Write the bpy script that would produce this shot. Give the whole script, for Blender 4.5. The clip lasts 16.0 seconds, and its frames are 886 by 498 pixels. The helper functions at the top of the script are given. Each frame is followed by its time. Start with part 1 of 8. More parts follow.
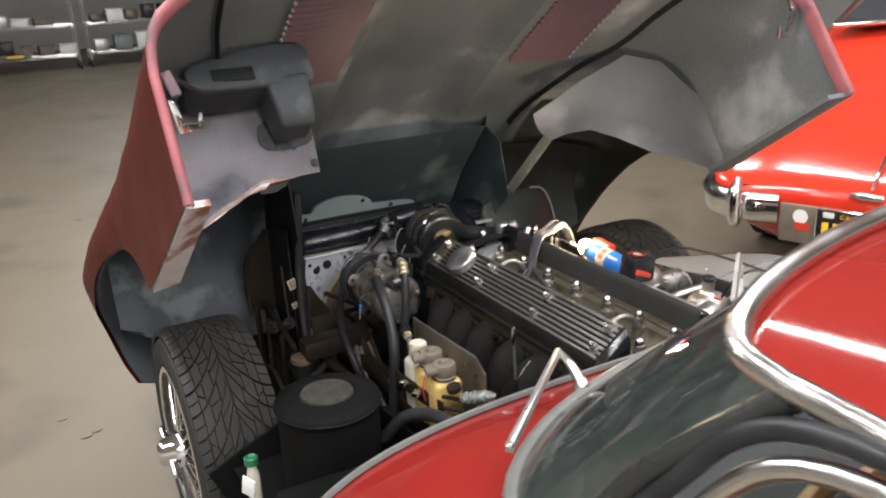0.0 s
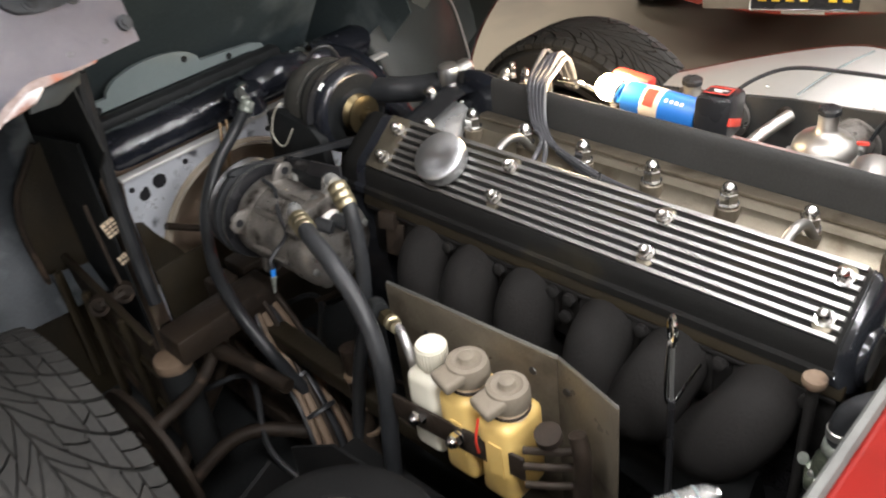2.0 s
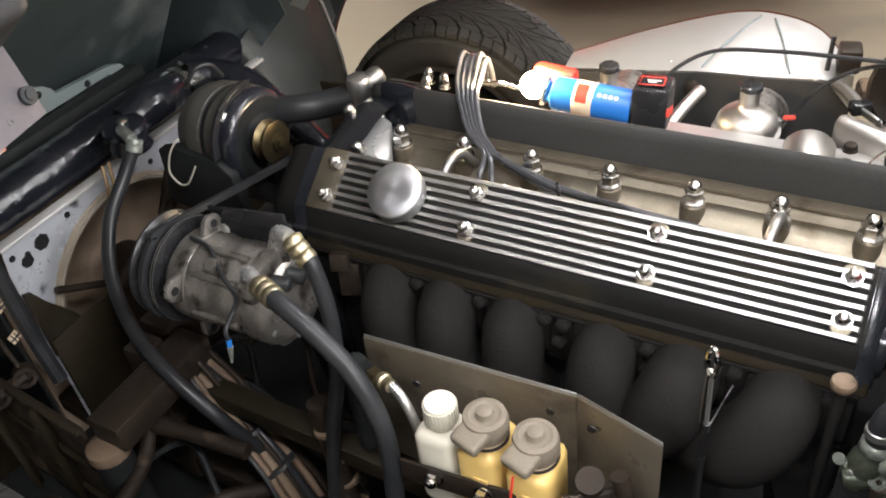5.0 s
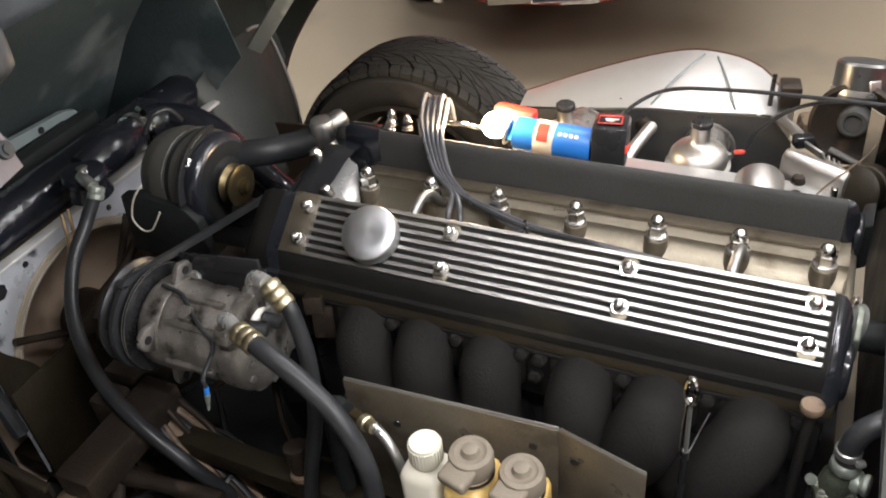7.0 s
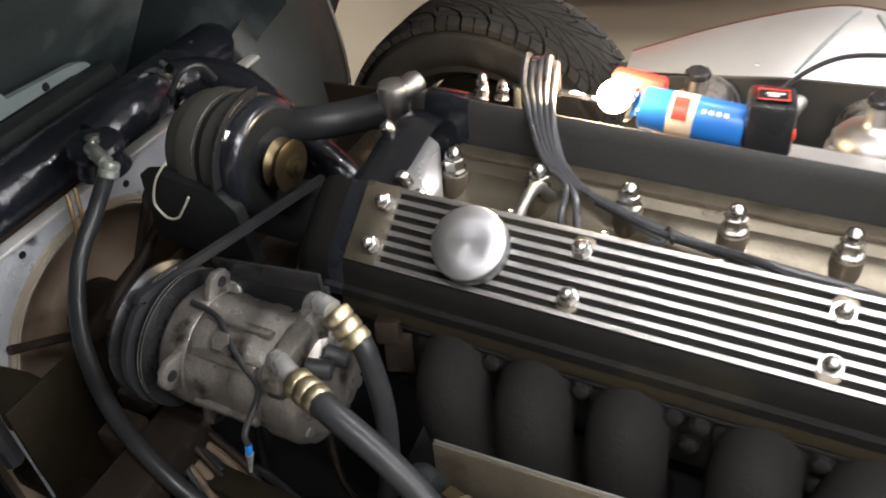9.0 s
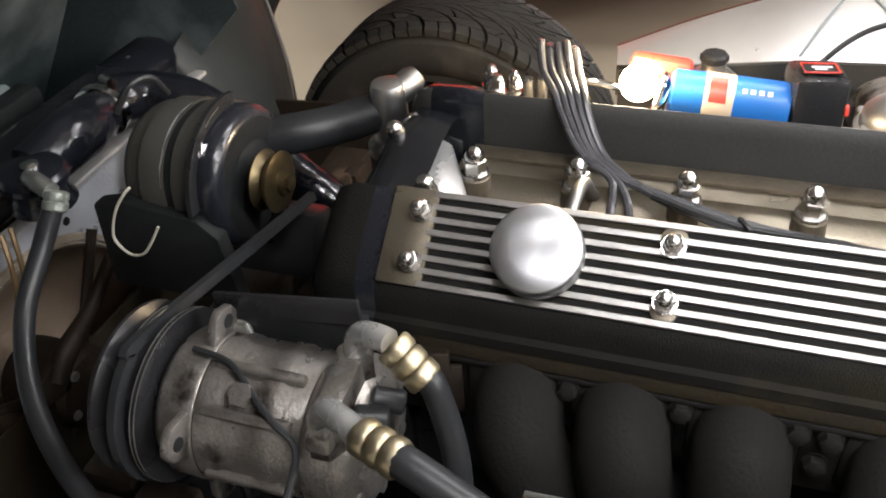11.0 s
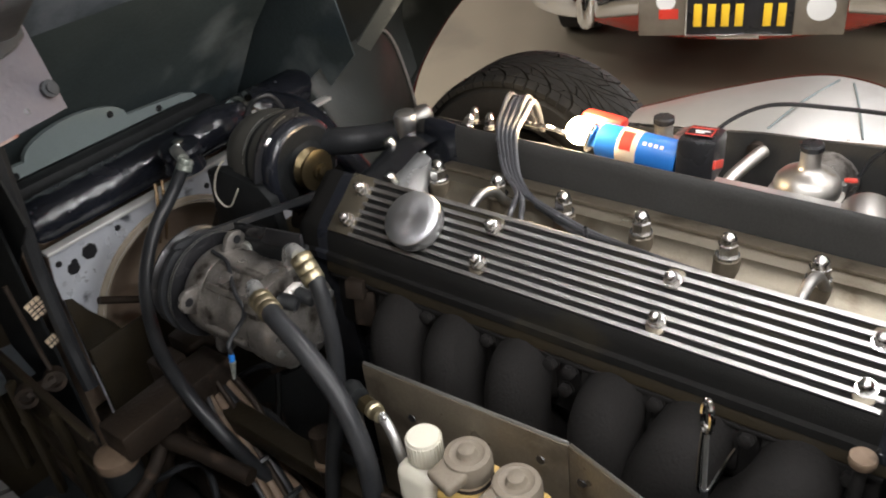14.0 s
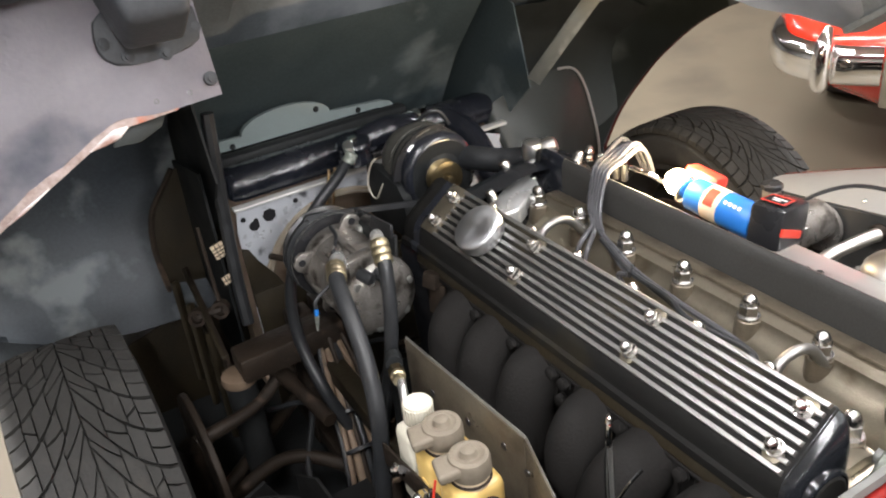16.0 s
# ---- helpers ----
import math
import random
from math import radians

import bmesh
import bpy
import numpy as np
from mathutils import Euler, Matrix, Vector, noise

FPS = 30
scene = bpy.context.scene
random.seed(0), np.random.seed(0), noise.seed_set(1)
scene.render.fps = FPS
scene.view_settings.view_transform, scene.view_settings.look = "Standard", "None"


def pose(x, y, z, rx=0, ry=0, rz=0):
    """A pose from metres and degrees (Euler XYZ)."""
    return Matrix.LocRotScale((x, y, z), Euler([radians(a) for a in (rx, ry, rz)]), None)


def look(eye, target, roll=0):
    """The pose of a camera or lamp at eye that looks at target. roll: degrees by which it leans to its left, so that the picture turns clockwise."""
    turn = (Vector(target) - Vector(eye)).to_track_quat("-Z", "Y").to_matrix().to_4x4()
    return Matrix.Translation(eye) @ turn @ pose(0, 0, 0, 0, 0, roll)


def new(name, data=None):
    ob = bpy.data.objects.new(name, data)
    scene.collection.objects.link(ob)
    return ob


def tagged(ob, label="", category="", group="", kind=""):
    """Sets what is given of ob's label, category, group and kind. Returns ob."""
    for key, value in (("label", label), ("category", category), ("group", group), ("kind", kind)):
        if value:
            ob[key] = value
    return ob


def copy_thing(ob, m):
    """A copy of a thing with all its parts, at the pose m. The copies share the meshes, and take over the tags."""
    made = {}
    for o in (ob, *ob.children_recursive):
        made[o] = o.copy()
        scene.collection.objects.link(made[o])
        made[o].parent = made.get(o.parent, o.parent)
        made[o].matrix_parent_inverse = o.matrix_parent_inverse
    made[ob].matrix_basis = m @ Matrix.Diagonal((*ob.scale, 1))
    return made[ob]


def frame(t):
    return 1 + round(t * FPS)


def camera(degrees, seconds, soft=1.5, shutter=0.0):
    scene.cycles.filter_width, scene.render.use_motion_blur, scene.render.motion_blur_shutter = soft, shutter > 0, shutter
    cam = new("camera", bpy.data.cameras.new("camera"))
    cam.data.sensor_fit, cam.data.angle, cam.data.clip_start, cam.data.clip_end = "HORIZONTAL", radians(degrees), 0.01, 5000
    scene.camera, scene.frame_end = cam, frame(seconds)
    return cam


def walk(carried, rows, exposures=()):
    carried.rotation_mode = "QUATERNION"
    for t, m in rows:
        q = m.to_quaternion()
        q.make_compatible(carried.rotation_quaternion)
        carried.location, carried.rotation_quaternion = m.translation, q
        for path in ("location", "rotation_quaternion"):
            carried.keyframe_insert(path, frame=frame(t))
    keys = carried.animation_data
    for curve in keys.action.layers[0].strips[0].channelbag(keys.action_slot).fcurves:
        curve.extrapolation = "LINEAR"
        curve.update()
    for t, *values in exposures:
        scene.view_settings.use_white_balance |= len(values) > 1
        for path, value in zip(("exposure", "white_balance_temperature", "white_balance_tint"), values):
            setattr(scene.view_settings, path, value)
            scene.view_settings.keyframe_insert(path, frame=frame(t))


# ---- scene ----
cam = camera(55.6, 16.0, soft=1.9, shutter=0.4)
PATH = [
    (0, (-1.122, -1.461, 1.440), (-0.232, 0.211, 0.797), -2.8),
    (0.5, (-1.171, -1.253, 1.423), (-0.227, 0.349, 0.687), -3.2),
    (1, (-1.077, -0.985, 1.376), (-0.169, 0.602, 0.563), -5.7),
    (1.5, (-1.000, -0.707, 1.338), (0.033, 0.684, 0.342), -5.9),
    (2, (-0.881, -0.516, 1.295), (0.248, 0.694, 0.173), -7.6),
    (2.5, (-0.775, -0.428, 1.272), (0.307, 0.736, 0.056), -8.8),
    (3, (-0.782, -0.379, 1.296), (0.361, 0.663, 0.028), -8.1),
    (3.5, (-0.809, -0.355, 1.311), (0.389, 0.590, 0.018), -7.5),
    (4, (-0.837, -0.335, 1.336), (0.414, 0.554, 0.055), -7.2),
    (4.2, (-0.850, -0.328, 1.342), (0.415, 0.557, 0.072), -7.5),
    (6.3, (-0.911, -0.273, 1.371), (0.473, 0.491, 0.146), -6.8),
    (6.5, (-0.913, -0.271, 1.370), (0.484, 0.476, 0.150), -6.5),
    (7, (-0.912, -0.267, 1.384), (0.500, 0.466, 0.172), -6.1),
    (7.5, (-0.897, -0.264, 1.403), (0.507, 0.514, 0.210), -7.0),
    (8, (-0.863, -0.232, 1.372), (0.541, 0.600, 0.216), -9.4),
    (8.5, (-0.807, -0.141, 1.321), (0.619, 0.601, 0.130), -6.7),
    (9, (-0.726, -0.066, 1.269), (0.605, 0.691, -0.018), -5.8),
    (9.2, (-0.712, -0.025, 1.233), (0.661, 0.706, -0.025), -4.5),
    (11.3, (-0.692, 0.098, 1.174), (0.776, 0.653, -0.065), -4.7),
    (11.5, (-0.707, 0.072, 1.181), (0.764, 0.671, -0.033), -5.5),
    (12, (-0.731, 0.035, 1.208), (0.715, 0.687, -0.010), -7.3),
    (12.5, (-0.738, -0.045, 1.230), (0.684, 0.697, 0.037), -8.5),
    (13, (-0.720, -0.212, 1.250), (0.609, 0.682, 0.053), -6.1),
    (13.5, (-0.761, -0.315, 1.262), (0.561, 0.662, 0.122), -6.6),
    (14, (-0.833, -0.390, 1.288), (0.435, 0.706, 0.197), -7.4),
    (14.5, (-0.865, -0.467, 1.311), (0.377, 0.679, 0.242), -6.8),
    (15, (-0.800, -0.568, 1.305), (0.292, 0.744, 0.264), -5.6),
    (15.5, (-0.744, -0.650, 1.309), (0.173, 0.804, 0.287), -6.2),
    (16, (-0.727, -0.697, 1.316), (0.095, 0.851, 0.353), -6.9),
]
walk(cam, [(t, look(eye, target, roll)) for t, eye, target, roll in PATH],
     exposures=[(0.0, -0.16), (0.5, -0.14), (1.0, 0.1), (1.5, 0.26), (2.0, 0.34), (2.5, 0.36), (3.5, 0.44), (4.2, 0.45), (6.3, 0.22), (11.3, 0.24), (12.5, 0.14), (13.2, -0.08), (14.5, -0.12), (15.2, -0.02), (15.6, 0.15), (16.0, 0.43)])

# ---- world and light ----
world = bpy.data.worlds.new("workshop_air")
scene.world = world
world.use_nodes = True
world.node_tree.nodes["Background"].inputs[0].default_value = (0.9, 0.95, 1.0, 1)
world.node_tree.nodes["Background"].inputs[1].default_value = 0.03


def area(name, place, sx, sy, watts, colour=(0.98, 0.975, 0.99)):
    lamp = bpy.data.lights.new(name, "AREA")
    lamp.shape, lamp.size, lamp.size_y, lamp.energy, lamp.color = "RECTANGLE", sx, sy, watts, colour
    ob = new(name, lamp)
    ob.matrix_world = pose(*place)
    return ob


CEILING = 4.2
# Six southern tubes (y below -6) are added fill for the bonnet underside.
TUBES = [(x, y) for x in (-1.6, 1.9) for y in (-4.4, -2.2, -0.2, 1.9, 4.2)] + [(x, y) for x in (-4.6, -1.6, 1.9) for y in (-6.8, -9.2)] + [(-4.3, 0.0), (-4.3, 4.0), (0.0, 8.5), (1.0, 12.5)]
for tx, ty in TUBES:
    area("tube_light", (tx, ty, CEILING - 0.16), 0.14, 1.5, 98 if ty > -6 else 210)
bulb = bpy.data.lights.new("torch_bulb_light", "POINT")
bulb.energy, bulb.color, bulb.shadow_soft_size = 7.0, (1.0, 0.76, 0.48), 0.02
new("torch_bulb_light", bulb).location = (0.150, 0.205, 0.785)


# ---- materials ----
def material(name, c1, c2=None, rough=0.5, metal=0.0, scale=8.0, fine=120.0, bump=0.1, rvar=0.15, coat=0.0, stain=None, stain_scale=3.0,
             stain_size=0.55, spec=0.5, glow=None, stretch=None, per_object=0.0):
    m = bpy.data.materials.new(name)
    m.use_nodes = True
    nt = m.node_tree
    b = nt.nodes["Principled BSDF"]
    c2 = c2 or tuple(v * 0.8 for v in c1)
    tc = nt.nodes.new("ShaderNodeTexCoord")
    vec = tc.outputs["Object"]
    if stretch:
        mp = nt.nodes.new("ShaderNodeMapping")
        mp.inputs["Scale"].default_value = stretch
        nt.links.new(vec, mp.inputs["Vector"])
        vec = mp.outputs["Vector"]

    def noise_tex(sc, detail=6.0):
        n = nt.nodes.new("ShaderNodeTexNoise")
        n.inputs["Scale"].default_value, n.inputs["Detail"].default_value = sc, detail
        nt.links.new(vec, n.inputs["Vector"])
        return n.outputs["Fac"]

    def ramp(src, a, z):
        r = nt.nodes.new("ShaderNodeMapRange")
        r.inputs["From Min"].default_value, r.inputs["From Max"].default_value = a, z
        nt.links.new(src, r.inputs["Value"])
        return r.outputs["Result"]

    def mix(fac, a, z):
        x = nt.nodes.new("ShaderNodeMix")
        x.data_type = "RGBA"
        nt.links.new(fac, x.inputs["Factor"])
        for sock, v in ((x.inputs["A"], a), (x.inputs["B"], z)):
            if isinstance(v, tuple):
                sock.default_value = (*v, 1)
            else:
                nt.links.new(v, sock)
        return x.outputs["Result"]

    big, small = noise_tex(scale), noise_tex(fine, 3.0)
    col = mix(ramp(big, 0.32, 0.68), c1, c2)
    grain = mix(ramp(small, 0.3, 0.7), tuple(v * 0.9 for v in c1), tuple(min(1, v * 1.08) for v in c2))
    half = nt.nodes.new("ShaderNodeMix")
    half.data_type = "RGBA"
    half.inputs["Factor"].default_value = 0.35
    nt.links.new(col, half.inputs["A"])
    nt.links.new(grain, half.inputs["B"])
    col = half.outputs["Result"]
    if stain:
        col = mix(ramp(noise_tex(stain_scale, 9.0), stain_size, stain_size + 0.12), col, stain)
    if per_object:
        info = nt.nodes.new("ShaderNodeObjectInfo")
        hsv = nt.nodes.new("ShaderNodeHueSaturation")
        mr = nt.nodes.new("ShaderNodeMapRange")
        mr.inputs["To Min"].default_value, mr.inputs["To Max"].default_value = 1 - per_object, 1 + per_object
        nt.links.new(info.outputs["Random"], mr.inputs["Value"])
        nt.links.new(mr.outputs["Result"], hsv.inputs["Value"])
        nt.links.new(col, hsv.inputs["Color"])
        col = hsv.outputs["Color"]
    nt.links.new(col, b.inputs["Base Color"])
    rr = nt.nodes.new("ShaderNodeMapRange")
    rr.inputs["To Min"].default_value, rr.inputs["To Max"].default_value = max(0.02, rough - rvar), min(1, rough + rvar)
    nt.links.new(ramp(big, 0.3, 0.7), rr.inputs["Value"])
    nt.links.new(rr.outputs["Result"], b.inputs["Roughness"])
    b.inputs["Metallic"].default_value = metal
    b.inputs["Specular IOR Level"].default_value = spec
    b.inputs["Coat Weight"].default_value = coat
    b.inputs["Coat Roughness"].default_value = 0.04
    if bump:
        bp = nt.nodes.new("ShaderNodeBump")
        bp.inputs["Strength"].default_value, bp.inputs["Distance"].default_value = bump, 0.002
        nt.links.new(small, bp.inputs["Height"])
        nt.links.new(bp.outputs["Normal"], b.inputs["Normal"])
    if glow:
        b.inputs["Emission Color"].default_value = (*glow[:3], 1)
        b.inputs["Emission Strength"].default_value = glow[3]
    return m


RED = material("red_paint", (0.225, 0.018, 0.014), (0.195, 0.015, 0.012), 0.05, 0, 4, 300, 0.0, 0.02, 0.15)
RED_OLD = material("dull_red_paint", (0.085, 0.0115, 0.007), (0.066, 0.0095, 0.006), 0.55, 0, 5, 200, 0.05, 0.1, 0.06, spec=0.2)
RED_BRIGHT = material("bright_red_paint", (0.6, 0.035, 0.016), (0.54, 0.028, 0.013), 0.18, 0, 3, 300, 0.01, 0.05, 0.9)
PINK = material("overspray_pink", (0.33, 0.092, 0.10), (0.23, 0.062, 0.07), 0.55, 0, 12, 150, 0.25, 0.12, 0, (0.10, 0.052, 0.06), 9, 0.53)
INNER = material("dark_overspray", (0.075, 0.086, 0.094), (0.155, 0.170, 0.182), 0.5, 0, 3.5, 160, 0.25, 0.15, 0, (0.30, 0.315, 0.33), 3.4, 0.56)
PANEL = material("grey_primer_panel", (0.36, 0.332, 0.362), (0.255, 0.24, 0.272), 0.42, 0.1, 9, 140, 0.25, 0.14, 0, (0.10, 0.108, 0.145), 5.5, 0.53)
BARE = material("scraped_metal", (0.8, 0.77, 0.77), (0.66, 0.6, 0.6), 0.45, 0.1, 25, 200, 0.3, 0.12, 0, (0.3, 0.14, 0.1), 14, 0.5)
# For black parts, and for plates that stand in for shade in openings.
BLACKSHADE = material("black_part_and_shade", (0.010, 0.011, 0.0115), (0.018, 0.019, 0.0195), 0.55, 0, 6, 140, 0.3, 0.15, 0, (0.036, 0.034, 0.03), 5, 0.62, spec=0.14)
BLACK = material("satin_black_paint", (0.012, 0.012, 0.013), (0.02, 0.02, 0.022), 0.3, 0, 10, 260, 0.12, 0.1, spec=0.4)
CRACKLE = material("black_wrinkle_paint", (0.009, 0.0088, 0.0085), (0.0132, 0.0128, 0.012), 0.6, 0, 14, 700, 0.5, 0.1, 0, (0.026, 0.022, 0.014), 7, 0.56, spec=0.07)
GREYBLACK = material("worn_grey_black_paint", (0.036, 0.035, 0.033), (0.048, 0.047, 0.045), 0.5, 0, 9, 300, 0.2, 0.1, spec=0.14)
POLISHED = material("polished_aluminium", (0.36, 0.35, 0.335), (0.29, 0.285, 0.27), 0.46, 1, 20, 300, 0.05, 0.07)
BRUSHED = material("brushed_aluminium", (0.8, 0.8, 0.81), (0.76, 0.76, 0.77), 0.32, 1, 16, 400, 0.06, 0.03, stretch=(1, 14, 14))
CAST = material("cast_aluminium", (0.27, 0.24, 0.185), (0.19, 0.165, 0.125), 0.34, 0.8, 9, 350, 0.16, 0.1, 0, (0.11, 0.09, 0.062), 11, 0.6)
CASTGREY = material("dull_cast_alloy", (0.40, 0.375, 0.35), (0.15, 0.137, 0.122), 0.36, 0.75, 30, 320, 0.35, 0.14, 0, (0.045, 0.037, 0.03), 26, 0.54)
CHROME = material("chrome", (0.86, 0.86, 0.86), (0.8, 0.8, 0.8), 0.06, 1, 8, 200, 0.0, 0.03)
STEEL = material("zinc_steel", (0.55, 0.55, 0.53), (0.42, 0.42, 0.4), 0.35, 0.9, 30, 300, 0.2, 0.12)
BRASS = material("brass", (0.60, 0.53, 0.37), (0.44, 0.38, 0.25), 0.4, 1, 40, 300, 0.2, 0.1)
GOLDZINC = material("yellow_zinc", (0.15, 0.115, 0.06), (0.09, 0.07, 0.04), 0.38, 0.9, 30, 300, 0.15, 0.1)
RUBBER = material("black_rubber", (0.015, 0.016, 0.0175), (0.026, 0.027, 0.029), 0.38, 0, 20, 200, 0.15, 0.1, spec=0.35)
TYRE = material("tyre_rubber", (0.021, 0.020, 0.019), (0.032, 0.031, 0.029), 0.75, 0, 12, 160, 0.3, 0.1, 0, (0.045, 0.042, 0.038), 14, 0.58, spec=0.25)
MANIFOLD = material("black_enamel_iron", (0.0145, 0.0137, 0.0132), (0.0195, 0.0185, 0.0177), 0.75, 0.0, 8, 260, 0.5, 0.12, 0, (0.017, 0.0155, 0.0145), 7, 0.6, spec=0.04)
RUST = material("greasy_rusty_steel", (0.034, 0.0245, 0.0175), (0.016, 0.012, 0.0095), 0.55, 0.3, 14, 180, 0.5, 0.18, 0, (0.115, 0.078, 0.055), 13, 0.62, spec=0.25)
PLATE = material("tarnished_plate", (0.19, 0.16, 0.12), (0.105, 0.088, 0.065), 0.42, 0.5, 16, 260, 0.35, 0.16, 0, (0.07, 0.056, 0.04), 14, 0.55)
WHITEPL = material("translucent_white_plastic", (0.6, 0.57, 0.48), (0.52, 0.49, 0.4), 0.45, 0, 10, 200, 0.05)
YELLOWPL = material("aged_yellow_plastic", (0.62, 0.44, 0.16), (0.52, 0.34, 0.1), 0.35, 0, 9, 200, 0.08, 0.1, 0, (0.35, 0.24, 0.1), 8, 0.6)
CAPGREY = material("weathered_grey_plastic", (0.19, 0.16, 0.122), (0.13, 0.108, 0.08), 0.65, 0, 16, 250, 0.3)
ALUWHITE = material("unpainted_alloy_sheet", (0.62, 0.61, 0.59), (0.5, 0.49, 0.47), 0.4, 0.7, 6, 300, 0.1, 0.12, 0, (0.4, 0.38, 0.36), 5, 0.6)
SHROUD = material("flaking_silver_paint", (0.66, 0.68, 0.72), (0.5, 0.52, 0.57), 0.32, 0.4, 12, 250, 0.2, 0.1, 0, (0.05, 0.05, 0.06), 24, 0.6)
DUCTGREY = material("pale_grey_paint", (0.20, 0.235, 0.235), (0.145, 0.172, 0.172), 0.5, 0.1, 8, 200, 0.15, 0.1, 0, (0.14, 0.15, 0.15), 7, 0.62)
# The pale stain colour draws streak highlights on the black.
WAX = material("black_paint_with_streak_glints", (0.006, 0.007, 0.010), (0.012, 0.013, 0.018), 0.2, 0, 16, 60, 0.9, 0.12, 0, (0.12, 0.127, 0.145), 34, 0.68, spec=0.5)
BROWNDUCT = material("dusty_brown_core", (0.36, 0.275, 0.205), (0.24, 0.175, 0.128), 0.65, 0.1, 8, 260, 0.3)
LOUVRE = material("louvre_overspray", (0.115, 0.058, 0.074), (0.075, 0.042, 0.054), 0.5, 0, 14, 200, 0.2, 0.12, 0, (0.065, 0.05, 0.056), 7, 0.55)
GLOSSBLACK = material("gloss_black_paint", (0.008, 0.0088, 0.0105), (0.014, 0.015, 0.018), 0.17, 0, 10, 260, 0.12, 0.1, spec=0.55)
BEIGE = material("worn_beige_paint", (0.32, 0.275, 0.215), (0.23, 0.19, 0.145), 0.5, 0.1, 14, 200, 0.2, 0.1, 0, (0.12, 0.10, 0.08), 16, 0.6)
GREENPALE = material("pale_corroded_alloy", (0.34, 0.36, 0.32), (0.16, 0.18, 0.155), 0.4, 0.5, 40, 200, 0.5, 0.12, 0, (0.6, 0.6, 0.56), 40, 0.6)
OILED = material("oil_browned_iron", (0.030, 0.023, 0.013), (0.015, 0.012, 0.008), 0.5, 0.2, 12, 200, 0.4, 0.15, spec=0.3)
GREYRUB = material("grey_rubber_seal", (0.13, 0.13, 0.12), (0.1, 0.1, 0.095), 0.6, 0, 20, 200, 0.2)
LEAD = material("grey_silicone_lead", (0.06, 0.06, 0.065), (0.045, 0.045, 0.05), 0.35, 0, 20, 200, 0.05)
BLUEPL = material("blue_plastic", (0.02, 0.17, 0.55), (0.016, 0.14, 0.47), 0.35, 0, 10, 200, 0.05)
REDPL = material("red_plastic", (0.62, 0.05, 0.03), (0.55, 0.04, 0.025), 0.35, 0, 10, 200, 0.05)
CREAM = material("cream_label", (0.72, 0.58, 0.42), (0.68, 0.54, 0.38), 0.5, 0, 10, 200, 0.0)
WHITE = material("white_paint", (0.78, 0.78, 0.76), (0.7, 0.7, 0.68), 0.5, 0, 6, 200, 0.05)
CONCRETE = material("sealed_concrete", (0.155, 0.128, 0.09), (0.124, 0.103, 0.072), 0.46, 0, 0.9, 60, 0.1, 0.1, 0, (0.092, 0.077, 0.057), 1.4, 0.58)
WALLPAINT = material("grey_wall_paint", (0.55, 0.545, 0.53), (0.48, 0.475, 0.46), 0.7, 0, 1.5, 60, 0.1)
DARKCLOTH = material("dark_trim", (0.018, 0.018, 0.02), (0.03, 0.03, 0.032), 0.8, 0, 10, 300, 0.2, spec=0.2)
YELLOWPLATE = material("yellow_enamel", (0.85, 0.55, 0.03), (0.8, 0.5, 0.03), 0.4, 0, 10, 200, 0.0)
BULB = material("lit_bulb", (1, 0.8, 0.5), (1, 0.8, 0.5), 0.4, 0, 10, 200, 0, glow=(1.0, 0.74, 0.42, 90))
TUBEGLOW = material("lit_tube", (1, 1, 1), (1, 1, 1), 0.4, 0, 10, 200, 0, glow=(1.0, 0.97, 0.92, 6))

CASTSMOOTH = material("smooth_alloy", (0.44, 0.44, 0.455), (0.30, 0.30, 0.315), 0.4, 0.9, 14, 300, 0.15, 0.12, 0, (0.15, 0.14, 0.125), 10, 0.6)
GREENGREY = material("verdigris_alloy", (0.14, 0.15, 0.125), (0.09, 0.1, 0.085), 0.42, 0.5, 20, 260, 0.2, 0.12, 0, (0.3, 0.3, 0.27), 22, 0.6)
LOOMTAN = material("grimy_tan_tape", (0.17, 0.12, 0.082), (0.1, 0.07, 0.048), 0.6, 0.1, 22, 200, 0.4, 0.12, 0, (0.045, 0.033, 0.024), 30, 0.55, spec=0.25)
MIDALLOY = material("brushed_mid_alloy", (0.64, 0.64, 0.63), (0.5, 0.5, 0.49), 0.3, 0.7, 10, 300, 0.1, 0.12)
PALEALLOY = material("pale_alloy", (0.72, 0.71, 0.69), (0.6, 0.59, 0.57), 0.34, 0.45, 10, 300, 0.08, 0.1)
SPLASH = material("dull_green_grey_paint", (0.030, 0.036, 0.035), (0.019, 0.023, 0.022), 0.45, 0, 5, 160, 0.2, 0.12, 0, (0.065, 0.074, 0.072), 7, 0.6)
NAVY = material("blue_black_overspray", (0.026, 0.031, 0.037), (0.045, 0.053, 0.061), 0.5, 0, 5, 160, 0.2, 0.12, 0, (0.125, 0.138, 0.143), 8.5, 0.54, spec=0.3)
SCRAPE = material("rusty_scraped_paint", (0.42, 0.34, 0.32), (0.17, 0.115, 0.095), 0.5, 0.05, 40, 220, 0.4, 0.15, 0, (0.36, 0.11, 0.06), 22, 0.55)
SPLASHDARK = material("dark_green_grey_paint", (0.025, 0.0285, 0.0275), (0.016, 0.0185, 0.018), 0.5, 0, 6, 160, 0.2, 0.12, 0, (0.048, 0.053, 0.051), 7, 0.6, spec=0.25)
NICKEL = material("tarnished_nickel", (0.55, 0.53, 0.50), (0.40, 0.38, 0.35), 0.43, 1, 12, 260, 0.1, 0.12, 0, (0.22, 0.18, 0.12), 16, 0.6)
